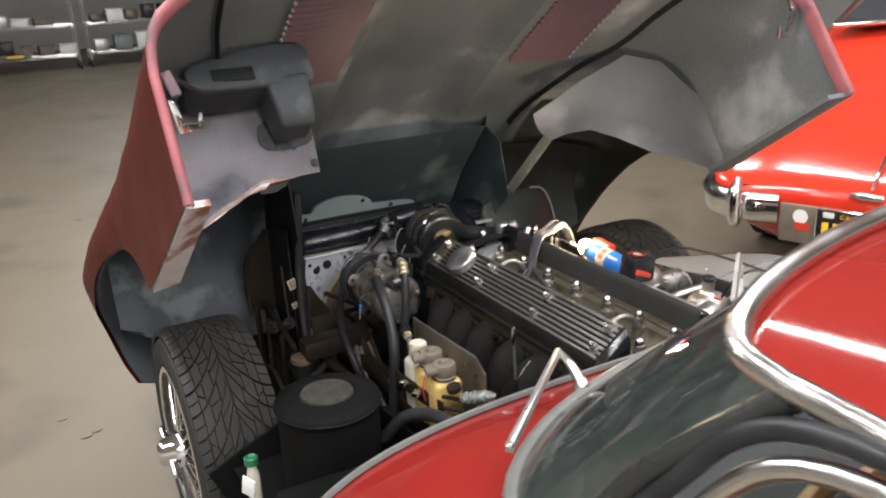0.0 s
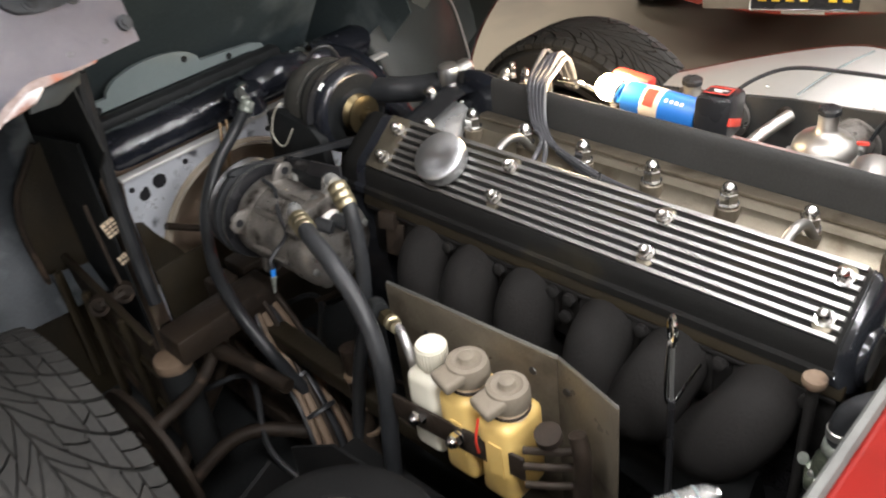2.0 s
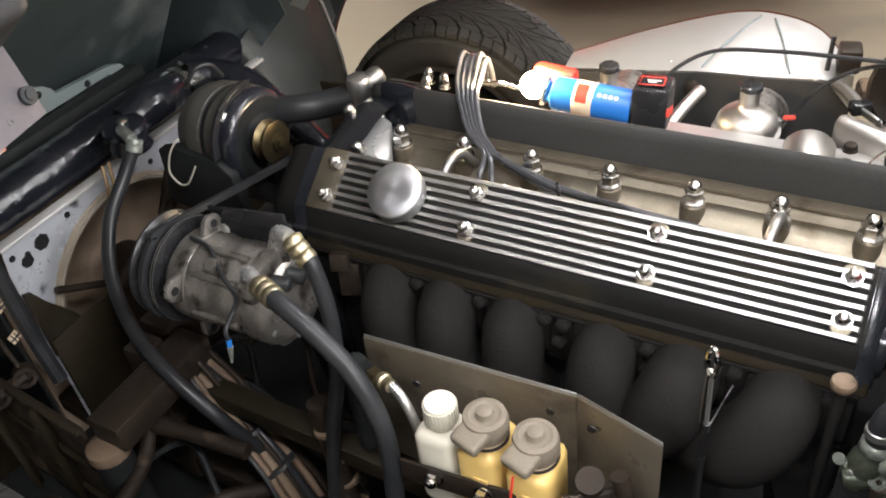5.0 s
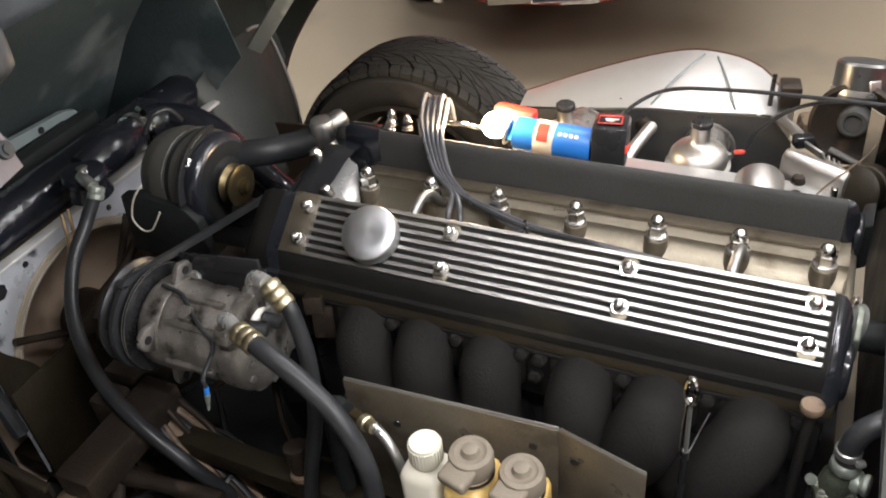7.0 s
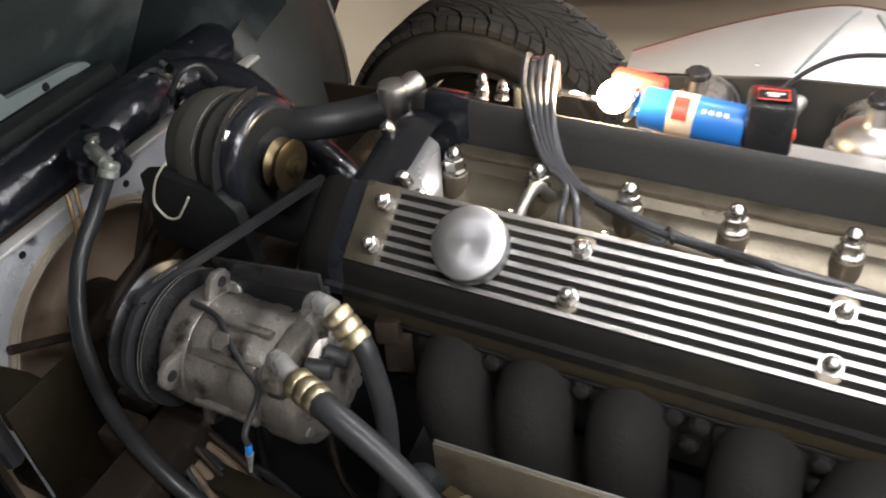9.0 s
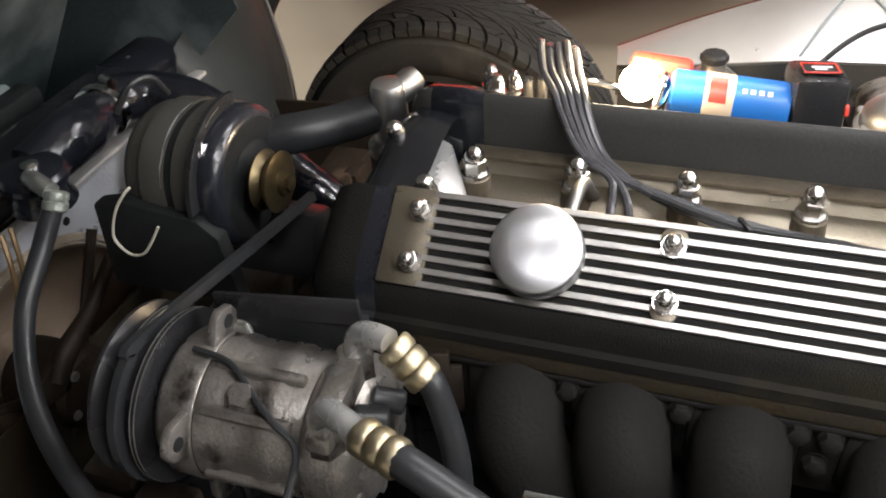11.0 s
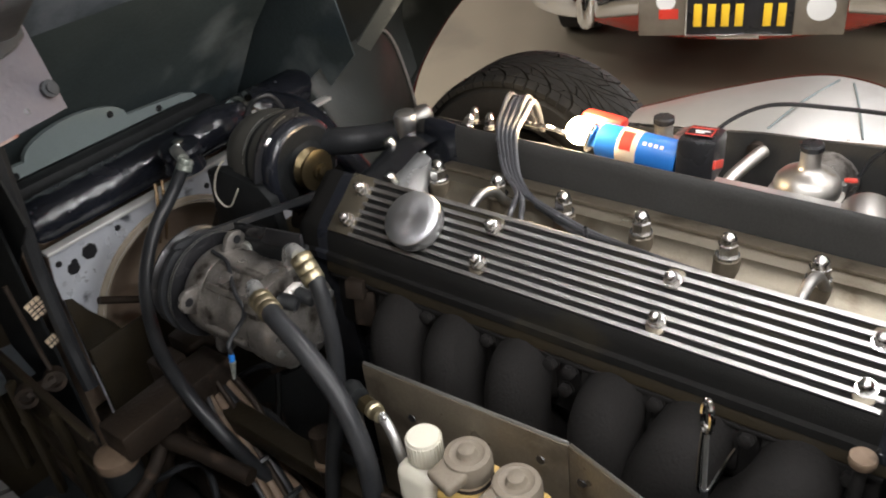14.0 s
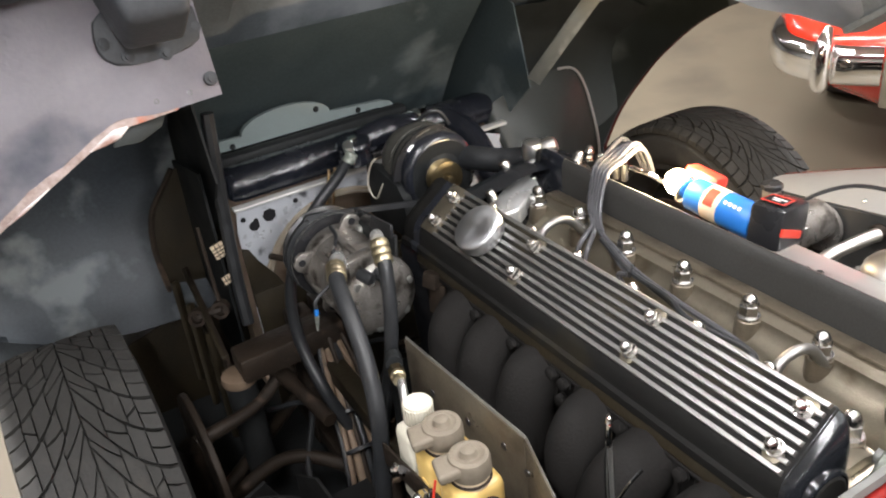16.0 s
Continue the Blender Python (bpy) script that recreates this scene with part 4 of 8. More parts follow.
def cover(side, ribbed):
    """Cam cover; side -1 is the exhaust side."""
    def mx(x):
        return x if side < 0 else 2 * XC - x + 0.011

    s = 1 if side < 0 else -1
    sec = [(-0.132, 0.665), (-0.133, 0.750), (-0.135, 0.764), (-0.140, 0.769), (-0.146, 0.766), (-0.203, 0.722), (-0.209, 0.714), (-0.212, 0.704), (-0.213, 0.690), (-0.219, 0.688), (-0.219, 0.678), (-0.16, 0.672)]
    rings = []
    for y, k, dz in ((-0.350, 0.78, -0.03), (-0.345, 0.90, -0.02), (-0.336, 1.0, 0), (0.36, 1.0, 0), (0.385, 1.02, -0.004), (0.40, 0.97, -0.012), (0.408, 0.85, -0.03)):
        cx, cz = -0.172, 0.69
        rings.append([Vector((mx(cx + (x - cx) * k), y, cz + (z - cz) * k + dz * 0.3 - (0.0 if side < 0 else 0.011))) for x, z in sec])
    ob = part("cam_cover", loft(B(), rings, True, True), CRACKLE if ribbed else GREYBLACK, engine,
              "black cam cover with a polished ribbed top" if ribbed else "plain black painted cam cover", angle=50)
    ends = ((0.347, 1.004, 0), (0.364, 1.004, 0), (0.380, 0.985, 0.001), (0.392, 0.94, 0.004), (0.400, 0.87, 0.008), (0.403, 0.76, 0.014)) if ribbed else ((0.325, 1.01, 0), (0.345, 1.07, 0), (0.375, 1.06, 0), (0.392, 0.98, 0.004), (0.402, 0.86, 0.01))
    nose = [[Vector((mx(-0.172 + (x + 0.172) * k), y, 0.69 + (z - 0.69) * k - dz - (0.0 if ribbed else 0.011))) for x, z in sec] for y, k, dz in ends]
    part("cover_nose", loft(B(), nose, True, True), BLUEBLACK, ob, "smooth glossy black front of the cam cover", angle=60)
    tail = [[Vector((mx(-0.172 + (x + 0.172) * k), y, 0.69 + (z - 0.69) * k - dz - (0.0 if ribbed else 0.011))) for x, z in sec] for y, k, dz in ((-0.334, 1.005, 0), (-0.341, 1.0, 0.002), (-0.347, 0.95, 0.006), (-0.352, 0.84, 0.012), (-0.354, 0.70, 0.016))]
    part("cover_tail", loft(B(), tail, True, True), GLOSSBLACK, ob, "glossy black rounded rear of the cam cover", angle=70)
    up = Vector((s * -math.sin(SLOPE), 0, math.cos(SLOPE)))
    across = Vector((s * -math.cos(SLOPE), 0, -math.sin(SLOPE)))
    mid = Vector((mx(-0.172), 0, 0.7435 if side < 0 else 0.7325))
    if ribbed:
        for k in range(8):
            o = (k - 3.5) * 0.0112
            bm = B()
            a = mid + across * o + up * 0.0005
            ends = (-0.330, 0.308)
            segs = ((ends[0], -0.318), (-0.306, -0.121), (-0.103, 0.102), (0.120, ends[1])) if k in (1, 6) else (ends,)
            for y0, y1 in segs:
                if y1 - y0 < 0.002:
                    continue
                p = [a - across * 0.0030 + Vector((0, y0, 0)), a + across * 0.0030 + Vector((0, y0, 0)), a + across * 0.0027 + up * 0.0042 + Vector((0, y0 + 0.001, 0)), a + across * 0.0021 + up * 0.0048 + Vector((0, y0 + 0.002, 0)), a - across * 0.0021 + up * 0.0048 + Vector((0, y0 + 0.002, 0)), a - across * 0.0027 + up * 0.0042 + Vector((0, y0 + 0.001, 0))]
                prism(bm, p, (0, y1 - y0, 0))
            part("rib", bm, POLISHED, ob, "", True, 20)
        # end land and pads under the nuts
        bm = B()
        prism(bm, [mid + across * q * 0.0425 + Vector((0, 0.306, 0.0005)) for q in (-1, 1)] + [mid + across * q * 0.0425 + Vector((0, 0.346, 0.0005)) for q in (1, -1)], up * 0.0045, 0.001)
        part("end_land", bm, CAST, ob)
        for y in NUTS_Y[1:]:
            for o in (-0.028, 0.028):
                pad = [mid + across * (o + 0.0108 * math.cos(q)) + Vector((0, y + 0.0108 * math.sin(q), 0)) + up * 0.0005 for q in [2 * math.pi * k / 20 for k in range(20)]]
                part("nut_pad", prism(B(), pad, up * 0.0040, 0.0006), CAST, ob)
    for y in NUTS_Y:
        for o in (-0.0225, 0.0225):
            c = mid + across * o + up * 0.005 + Vector((0, y, 0))
            if ribbed or (o < 0 and y > 0.3):
                part("dome_nut", hexnut(B(), c, up, 0.0085, 0.02), NUT, ob, "chrome dome nut")
    return ob


near = cover(-1, True)
far = cover(1, False)
# oil filler cap
up = Vector((-math.sin(SLOPE), 0, math.cos(SLOPE)))
cc = Vector((-0.172, 0.213, 0.7435)) + up * 0.004
cap = part("filler_cap", lathe(B(), (0, 0, 0), (0, 0, 1), [(0.033, 0), (0.036, 0.002), (0.0375, 0.006), (0.0375, 0.019), (0.0366, 0.0222), (0.0345, 0.0238), (0.02, 0.0244), (0, 0.0246)], 48), TURNED, near, "brushed alloy oil filler cap")
cap.location = cc + up * 0.0123 - AT[near]
cap.rotation_euler = (0, -SLOPE, 0)

# cylinder head with its valley
sec = [(-0.14, 0.60), (-0.14, 0.698), (-0.105, 0.698), (-0.092, 0.694), (-0.078, 0.672), (-0.062, 0.648), (-0.045, 0.642), (-0.034, 0.644), (-0.028, 0.655), (-0.006, 0.680), (0.004, 0.688), (0.006, 0.697), (0.06, 0.698), (0.06, 0.60)]
bm = loft(B(), [[Vector((x, y, z)) for x, z in sec] for y in (-0.348, -0.34, 0.33, 0.342)], True, True)
head_block = part("cylinder_head", bm, CAST, engine, "dull cast aluminium cylinder head")
H_Y = (0.32, 0.215, 0.11, -0.002, -0.113, -0.217, -0.32)
for k in range(6):
    ya, yb_ = H_Y[k + 1] + 0.026, H_Y[k] - 0.026
    for sg in (-1,):
        lobe = [(0.095, 0.61), (0.095, 0.699), (0.06, 0.6995), (0.026, 0.690), (0.006, 0.672), (0.001, 0.61)]
        bm = prism(B(), [(XC + sg * a, ya - 0.006, b) for a, b in lobe], (0, yb_ - ya + 0.012, 0), 0.005)
        part("valley_lobe", bm, CAST, head_block)
for k, y in enumerate(H_Y):
    for x in (0.0, -0.09):
        part("stud_boss", lathe(B(), (x, y, 0.640), (0, 0, 1), [(0.021, 0), (0.0172, 0.03), (0.0158, 0.05), (0.0158, 0.056), (0.0145, 0.0575)], 22), PLATE, head_block)
        part("head_nut", hexnut(B(), (x, y, 0.697), (0, 0, 1), 0.0126, 0.034), NUT, head_block, "chrome domed head nut")
for k in range(6):
    y = (H_Y[k] + H_Y[k + 1]) / 2
    part("plug_boot", lathe(B(), (XC, y, 0.640), (0, 0, 1), [(0.011, 0), (0.0105, 0.028), (0.008, 0.036), (0, 0.037)], 14), RUBBER, head_block, "black spark plug boot")
# chrome breather pipes in the valley
for y0 in (0.19, -0.235):
    part("oil_pipe", tube(B(), [(-0.089, y0 + 0.017, 0.700), (-0.072, y0 + 0.016, 0.722), (-0.05, y0 + 0.014, 0.729), (-0.028, y0 + 0.012, 0.722), (-0.01, y0 + 0.01, 0.70), (0.0, y0 + 0.008, 0.690)], 0.0065, 10), POLISHED, head_block, "polished oil feed pipe")
# front breather housing and timing cover
bm = prism(B(), [(-0.080, 0.352, 0.708), (-0.03, 0.377, 0.716), (0.012, 0.388, 0.722), (0.038, 0.388, 0.724), (0.026, 0.352, 0.715), (-0.040, 0.317, 0.703), (-0.076, 0.322, 0.702)], (0, 0, -0.03), 0.004)
part("breather_plate", bm, MIDALLOY, engine, "bright alloy breather cover")
bm = loft(B(), [[Vector((x, y, z)) for x, z in ((-0.215, 0.66), (-0.19, 0.70), (-0.13, 0.69), (0.04, 0.69), (0.10, 0.70), (0.125, 0.66), (0.10, 0.40), (0.06, 0.2), (-0.16, 0.2), (-0.20, 0.40))] for y in (0.33, 0.36, 0.404, 0.415)], True, True)
part("timing_cover", bm, GLOSSBLACK, engine, "black timing chain cover")
bm = loft(B(), [[Vector((x, y, z - 0.5 * dz)) for y, dz in ((0.350, 0.0), (0.372, -0.010), (0.394, -0.010), (0.410, 0.012), (0.418, 0.05), (0.418, 0.12))] for x, z in ((-0.150, 0.705), (-0.138, 0.722), (-0.115, 0.728), (-0.085, 0.726), (-0.045, 0.730), (-0.012, 0.738), (0.020, 0.740), (0.05, 0.735), (0.07, 0.70))])
part("cover_shoulder", bm, GLOSSBLACK, engine, "black rounded timing cover shoulder", True, 80)
for p in ((-0.008, 0.402, 0.746), (-0.10, 0.420, 0.69), (-0.075, 0.347, 0.732)):
    part("cover_bolt", lathe(B(), p, (-0.25, 0.35, 0.9), [(0.009, -0.012), (0.009, 0.0), (0.0085, 0.003), (0.006, 0.006), (0, 0.007)], 14), NUT, engine, "bright domed cover bolt")
part("thermostat_housing", lathe(B(), (0.085, 0.445, 0.66), (0, 0, 1), [(0.03, 0), (0.03, 0.01), (0.021, 0.016), (0.0205, 0.078), (0.018, 0.086), (0.012, 0.089), (0, 0.09)], 24), BRUSHED, engine, "polished alloy water outlet")
part("outlet_elbow", lathe(B(), (0.09, 0.44, 0.728), (0.7, -0.5, 0.35), [(0.016, 0), (0.017, 0.012), (0.0165, 0.028), (0.012, 0.036), (0, 0.039)], 20), POLISHED, engine, "polished rounded elbow")
part("bleed_screw", cyl(B(), (0.07, 0.40, 0.69), (0.07, 0.40, 0.735), 0.007, seg=12, bev=0.002), CHROME, engine)
for px in (-0.085, 0.03):
    part("cover_nut", hexnut(B(), (px, 0.372, 0.704), (0, 0, 1), 0.009, 0.02), CHROME, engine)
part("front_cam_cap", lathe(B(), (0.085, 0.395, 0.695), (0, 1, 0), [(0.05, -0.05), (0.05, 0), (0.045, 0.01), (0, 0.011)], 28), GLOSSBLACK, engine, "black rounded front cap")
for p in ((0.118, 0.335, 0.735), (0.122, 0.31, 0.728)):
    part("step_bolt", hexnut(B(), p, (0.2, 0, 1), 0.0085, 0.026), CHROME, engine, "bright tall bolt")
# exhaust side of head, block and sump
part("exhaust_face", box(B(), (-0.165, 0.0, 0.622), (0.10, 0.69, 0.095), (0, 0, 0), 0.008), MANIFOLD, engine, "black exhaust side of the cylinder head")
part("gasket_rail", box(B(), (-0.214, 0.0, 0.670), (0.010, 0.70, 0.020), (0, 18, 0), 0.003, 3), OILED, engine, "oil-browned gasket rail")
part("head_ledge", box(B(), (-0.215, 0.0, 0.658), (0.012, 0.69, 0.007), (0, 0, 0), 0.002), MANIFOLD, engine, "black ledge along the head")
part("far_gasket", box(B(), (0.040, 0.0, 0.6995), (0.022, 0.67, 0.006), (0, 0, 0), 0.002), PLATE, engine, "oil-browned gasket rail")
part("block", box(B(), (XC, 0.0, 0.42), (0.30, 0.70, 0.36), (0, 0, 0), 0.02), BLACK, engine, "black engine block")
part("sump", box(B(), (XC, 0.05, 0.20), (0.26, 0.6, 0.14), (0, 0, 0), 0.03), RUST, engine, "greasy sump")
BRANCH = (((0.222, 0.218, 0.212, 0.198, 0.175, 0.15), (0.035, 0.037, 0.038, 0.038, 0.038, 0.038), 0.0),
          ((0.133, 0.131, 0.127, 0.121, 0.112, 0.10), (0.035, 0.038, 0.040, 0.040, 0.039, 0.038), 0.0),
          ((0.038, 0.038, 0.036, 0.033, 0.03, 0.03), (0.035, 0.038, 0.0395, 0.039, 0.038, 0.038), -0.004),
          ((-0.078, -0.078, -0.079, -0.083, -0.09, -0.10), (0.035, 0.038, 0.041, 0.041, 0.040, 0.040), 0.0),
          ((-0.172, -0.170, -0.163, -0.150, -0.133, -0.115), (0.036, 0.040, 0.0435, 0.0445, 0.043, 0.042), 0.004),
          ((-0.278, -0.276, -0.266, -0.243, -0.208, -0.165), (0.036, 0.041, 0.0445, 0.046, 0.044, 0.042), 0.004))
for run, radii, out in BRANCH:
    drop = ((-0.195, 0.632), (-0.225, 0.628), (-0.244 - out, 0.604), (-0.249 - out, 0.568), (-0.230, 0.530), (-0.195, 0.505))
    part("exhaust_branch", tube(B(), [(x, y, z) for (x, z), y in zip(drop, run)], 0.04, 22, 7, list(radii)), MANIFOLD, engine, "black enamelled exhaust manifold branch")
    part("manifold_flange", box(B(), (-0.214, run[0], 0.622), (0.012, 0.088, 0.064), (0, 0, 0), 0.008), MANIFOLD, engine)
for y, z in ((0.178, 0.648), (0.087, 0.648), (0.000, 0.650), (-0.024, 0.648), (-0.018, 0.618), (-0.126, 0.648), (-0.128, 0.615), (-0.222, 0.648), (-0.318, 0.648)):
    part("flange_nut", hexnut(B(), (-0.219, y, z), (-1, 0, 0.1), 0.0085, 0.016, False), MANIFOLD, engine)
part("lifting_bracket", box(B(), (-0.222, 0.293, 0.655), (0.03, 0.026, 0.026), (0, 15, 20), 0.003), RUST, engine, "rusty lifting bracket")
part("bracket_tab", box(B(), (-0.226, 0.283, 0.625), (0.006, 0.03, 0.05), (0, 10, 20), 0.002), RUST, engine)
for y in (0.17, -0.165):
    part("collector", tube(B(), [(-0.195, y + 0.12, 0.44), (-0.195, y, 0.41), (-0.195, y - 0.12, 0.44)], 0.045, 14), BLACKSHADE, engine)
# dipstick
part("dipstick", tube(B(), [(-0.302, -0.212, 0.30), (-0.306, -0.214, 0.55), (-0.311, -0.215, 0.66)], 0.004, 8), BLACK, engine, "black dipstick tube")
part("dipstick_shank", tube(B(), [(-0.311, -0.215, 0.655), (-0.3125, -0.2135, 0.74)], 0.0024, 8), STEEL, engine, "bright dipstick shank")
part("dipstick_handle", tube(B(), [(-0.3135 + 0.004 * math.cos(a), -0.213 + 0.0055 * math.cos(a), 0.752 + 0.018 * math.sin(a)) for a in [2 * math.pi * k / 14 for k in range(15)]], 0.0029, 8, 2), CHROME, engine, "chrome dipstick loop handle")
part("wire_clip", tube(B(), [(-0.287, -0.232, 0.70), (-0.298, -0.226, 0.683), (-0.309, -0.219, 0.660), (-0.312, -0.214, 0.655), (-0.314, -0.210, 0.662), (-0.3145, -0.2095, 0.70), (-0.314, -0.2105, 0.735)], 0.0018, 6), CHROME, engine, "thin bright wire clip")
bm = lathe(B(), (-0.240, -0.327, 0.690), (0, 0, 1), [(0.0112, 0), (0.0122, 0.003), (0.0122, 0.008), (0.0112, 0.0095), (0.0095, 0.0085), (0, 0.0088)], 24)
ftube = part("filler_tube", cyl(B(), (-0.240, -0.327, 0.46), (-0.240, -0.327, 0.691), 0.006, seg=12), MANIFOLD, engine, "black capped tube")
part("tube_cap", bm, LOOMTAN, ftube, "dull brass cap")
# rear end of cam covers and head
for px in (-0.172, 0.082):
    part("plug_surround", lathe(B(), (px, -0.350, 0.690), (0, -1, 0), [(0.033, 0), (0.033, 0.005), (0.031, 0.008), (0.0285, 0.009), (0.0275, 0.006), (0, 0.006)], 30), GLOSSBLACK, engine, "black rounded cam cover end")
    part("cam_plug", lathe(B(), (px, -0.3555, 0.690), (0, -1, 0), [(0.0265, 0), (0.0265, 0.003), (0.024, 0.004), (0.021, 0.002), (0, 0.002)], 24), POLISHED, engine, "round alloy cam end plug")
part("rear_head_face", box(B(), (XC, -0.352, 0.635), (0.2, 0.012, 0.1), (0, 0, 0), 0.005), CAST, engine)

# ---- alternator ----
alt = thing("alternator", (-0.06, 0.58, 0.6), "grey-black alternator with a gold zinc pulley, bolted ahead of the engine", "alternator")
ax, az = -0.062, 0.700
ACX, ACZ = -0.045, 0.690


def case_ring(r, y, p=0.9, seg=44, jag=0.0):
    ring = []
    for k in range(seg):
        c, n = math.cos(2 * math.pi * k / seg), math.sin(2 * math.pi * k / seg)
        ring.append(Vector((ACX + r * math.copysign(abs(c) ** p, c), y + (random.uniform(-jag, jag) if jag else 0.0), ACZ + r * math.copysign(abs(n) ** p, n))))
    return ring


random.seed(61)
part("rear_case", loft(B(), [case_ring(r, y) for y, r in ((0.672, 0.045), (0.671, 0.060), (0.667, 0.067), (0.660, 0.0705), (0.646, 0.0715), (0.6445, 0.0705))], True, True), OLIVE, alt, "grey-black squared alternator case", True, 35)
part("stator_ring", loft(B(), [case_ring(r, y) for y, r in ((0.645, 0.071), (0.6435, 0.0755), (0.617, 0.0765), (0.615, 0.0755))], True, True), OLIVE, alt, "", True, 35)
part("stator_gap", loft(B(), [case_ring(0.0735, y) for y in (0.616, 0.604)], True), BLACKSHADE, alt, "dark gap between the case halves")
jagged = [case_ring(0.0768, 0.6172, jag=0.001), case_ring(0.0775, 0.6150, jag=0.0009)]
part("seam_edge", loft(B(), [r[6:21] for r in jagged]), PALEALLOY, alt, "chipped bright seam edge")
part("front_case", loft(B(), [case_ring(r, y) for y, r in ((0.6055, 0.0752), (0.6045, 0.0765), (0.582, 0.0765), (0.580, 0.0755))], True, True), OLIVE, alt, "", True, 35)
part("front_bell", loft(B(), [case_ring(r, y) for y, r in ((0.581, 0.0745), (0.570, 0.0755), (0.562, 0.0745), (0.556, 0.071), (0.553, 0.066), (0.5525, 0.063))], True), BLUEBLACK, alt, "dark blue-black rounded front bell", True, 60)
part("front_cone", loft(B(), [case_ring(r, y) for y, r in ((0.553, 0.064), (0.556, 0.060), (0.555, 0.044), (0.548, 0.028), (0.535, 0.018))], True, True), BLACKSHADE, alt, "dark dished front of the alternator", True, 60)
part("cradle", prism(B(), [(-0.132, 0.545, 0.58), (-0.132, 0.555, 0.668), (-0.132, 0.575, 0.687), (-0.132, 0.665, 0.699), (-0.132, 0.70, 0.69), (-0.132, 0.71, 0.58)], (0.02, 0, 0), 0.004), BLACKSHADE, alt, "black mounting cradle")
part("pulley", lathe(B(), (ax + 0.004, 0.536, az - 0.003), (0, -1, 0), [(0.02, 0), (0.032, 0.001), (0.033, 0.003), (0.0255, 0.010), (0.0255, 0.012), (0.033, 0.019), (0.033, 0.021), (0.029, 0.0225), (0.022, 0.0235), (0.014, 0.0245), (0.013, 0.029)], 36), GOLDZINC, alt, "gold zinc plated pulley")
part("pulley_nut", hexnut(B(), (ax + 0.004, 0.507, az - 0.003), (0, -1, 0), 0.009, 0.010, False), GOLDZINC, alt, "gold zinc pulley nut")
arm_a = [radians(72 + 10.5 * k) for k in range(11)]
part("slotted_arm", loft(B(), [[Vector((ACX + r * math.cos(a), y, ACZ + r * math.sin(a))) for y, r in ((0.580, 0.072), (0.580, 0.0895), (0.575, 0.0895), (0.575, 0.072))] for a in arm_a], True, True), BLACK, alt, "black slotted adjusting arm")
# No cut in the arm: a dark strip draws the slot's shade.
part("arm_slot", loft(B(), [[Vector((ACX + r * math.cos(a), 0.5742, ACZ + r * math.sin(a))) for r in (0.078, 0.0835)] for a in arm_a[1:5]]), BLACKSHADE, alt, "dark strip for the shade in the adjusting slot")
part("slot_edge", loft(B(), [[Vector((ACX + r * math.cos(a), 0.574, ACZ + r * math.sin(a))) for r in (0.0835, 0.0845)] for a in arm_a[2:5]]), STEEL, alt, "worn bright slot edge")
part("adjuster_bolt", hexnut(B(), (ACX - 0.046, 0.574, ACZ + 0.056), (-0.2, -1, 0.3), 0.0085, 0.011, False), NUT, alt, "bright adjuster bolt")
part("wire", tube(B(), [(-0.135, 0.640, 0.722), (-0.139, 0.646, 0.716), (-0.142, 0.660, 0.697), (-0.143, 0.672, 0.672), (-0.143, 0.675, 0.654), (-0.142, 0.663, 0.638), (-0.142, 0.645, 0.642), (-0.141, 0.630, 0.660), (-0.138, 0.618, 0.679)], 0.0016, 6), WHITEPL, alt, "looped white wire")
part("mount_arm", box(B(), (-0.02, 0.56, 0.59), (0.05, 0.12, 0.08), (0, 20, 0), 0.008), BLACK, alt)

# ---- compressor ----
comp = thing("air_conditioning_compressor", (-0.31, 0.38, 0.6), "grimy cast alloy air-conditioning compressor with two brass-crimped hoses", "compressor")
cx, cz = -0.305, 0.645


def ring_pt(a, r, y):
    return Vector((cx + r * math.cos(a), y, cz + r * math.sin(a)))


part("clutch_pulley", lathe(B(), (cx, 0.535, cz), (0, -1, 0), [(0.03, 0), (0.068, 0.001), (0.075, 0.004), (0.075, 0.007), (0.064, 0.014), (0.064, 0.016), (0.075, 0.023), (0.075, 0.027), (0.064, 0.034), (0.064, 0.036), (0.075, 0.043), (0.075, 0.048), (0.066, 0.05), (0.03, 0.05)], 48), BLACK, comp, "black two-groove clutch pulley")
for yy in (0.5115, 0.4925, 0.4885):
    part("pulley_edge", lathe(B(), (cx, yy, cz), (0, -1, 0), [(0.066, 0), (0.0752, 0.0004), (0.0752, 0.0014), (0.066, 0.0018)], 48), STEEL, comp, "worn bright pulley edge")
hub_plate = part("clutch_hub", lathe(B(), (cx, 0.542, cz), (0, 1, 0), [(0.055, 0), (0.055, 0.006), (0.03, 0.009), (0.028, 0.02), (0, 0.021)], 28), RUST, comp, "rusty clutch hub plate")
for k in range(3):
    part("hub_rivet", hexnut(B(), ring_pt(2.1 * k + 0.5, 0.04, 0.549), (0, 1, 0), 0.006, 0.006, False), RUST, hub_plate)
part("front_head", lathe(B(), (cx, 0.484, cz), (0, -1, 0), [(0.045, 0), (0.058, 0.003), (0.0635, 0.010), (0.0645, 0.036), (0.0625, 0.039)], 36), CASTGREY, comp, "grimy cast alloy front head")
part("barrel", lathe(B(), (cx, 0.446, cz), (0, -1, 0), [(0.0605, 0), (0.0635, 0.003), (0.0625, 0.02), (0.0605, 0.024), (0.0605, 0.05), (0.0625, 0.054), (0.0625, 0.068), (0.060, 0.072), (0.0605, 0.092), (0.059, 0.094)], 40), CASTGREY, comp, "grimy cast alloy barrel")
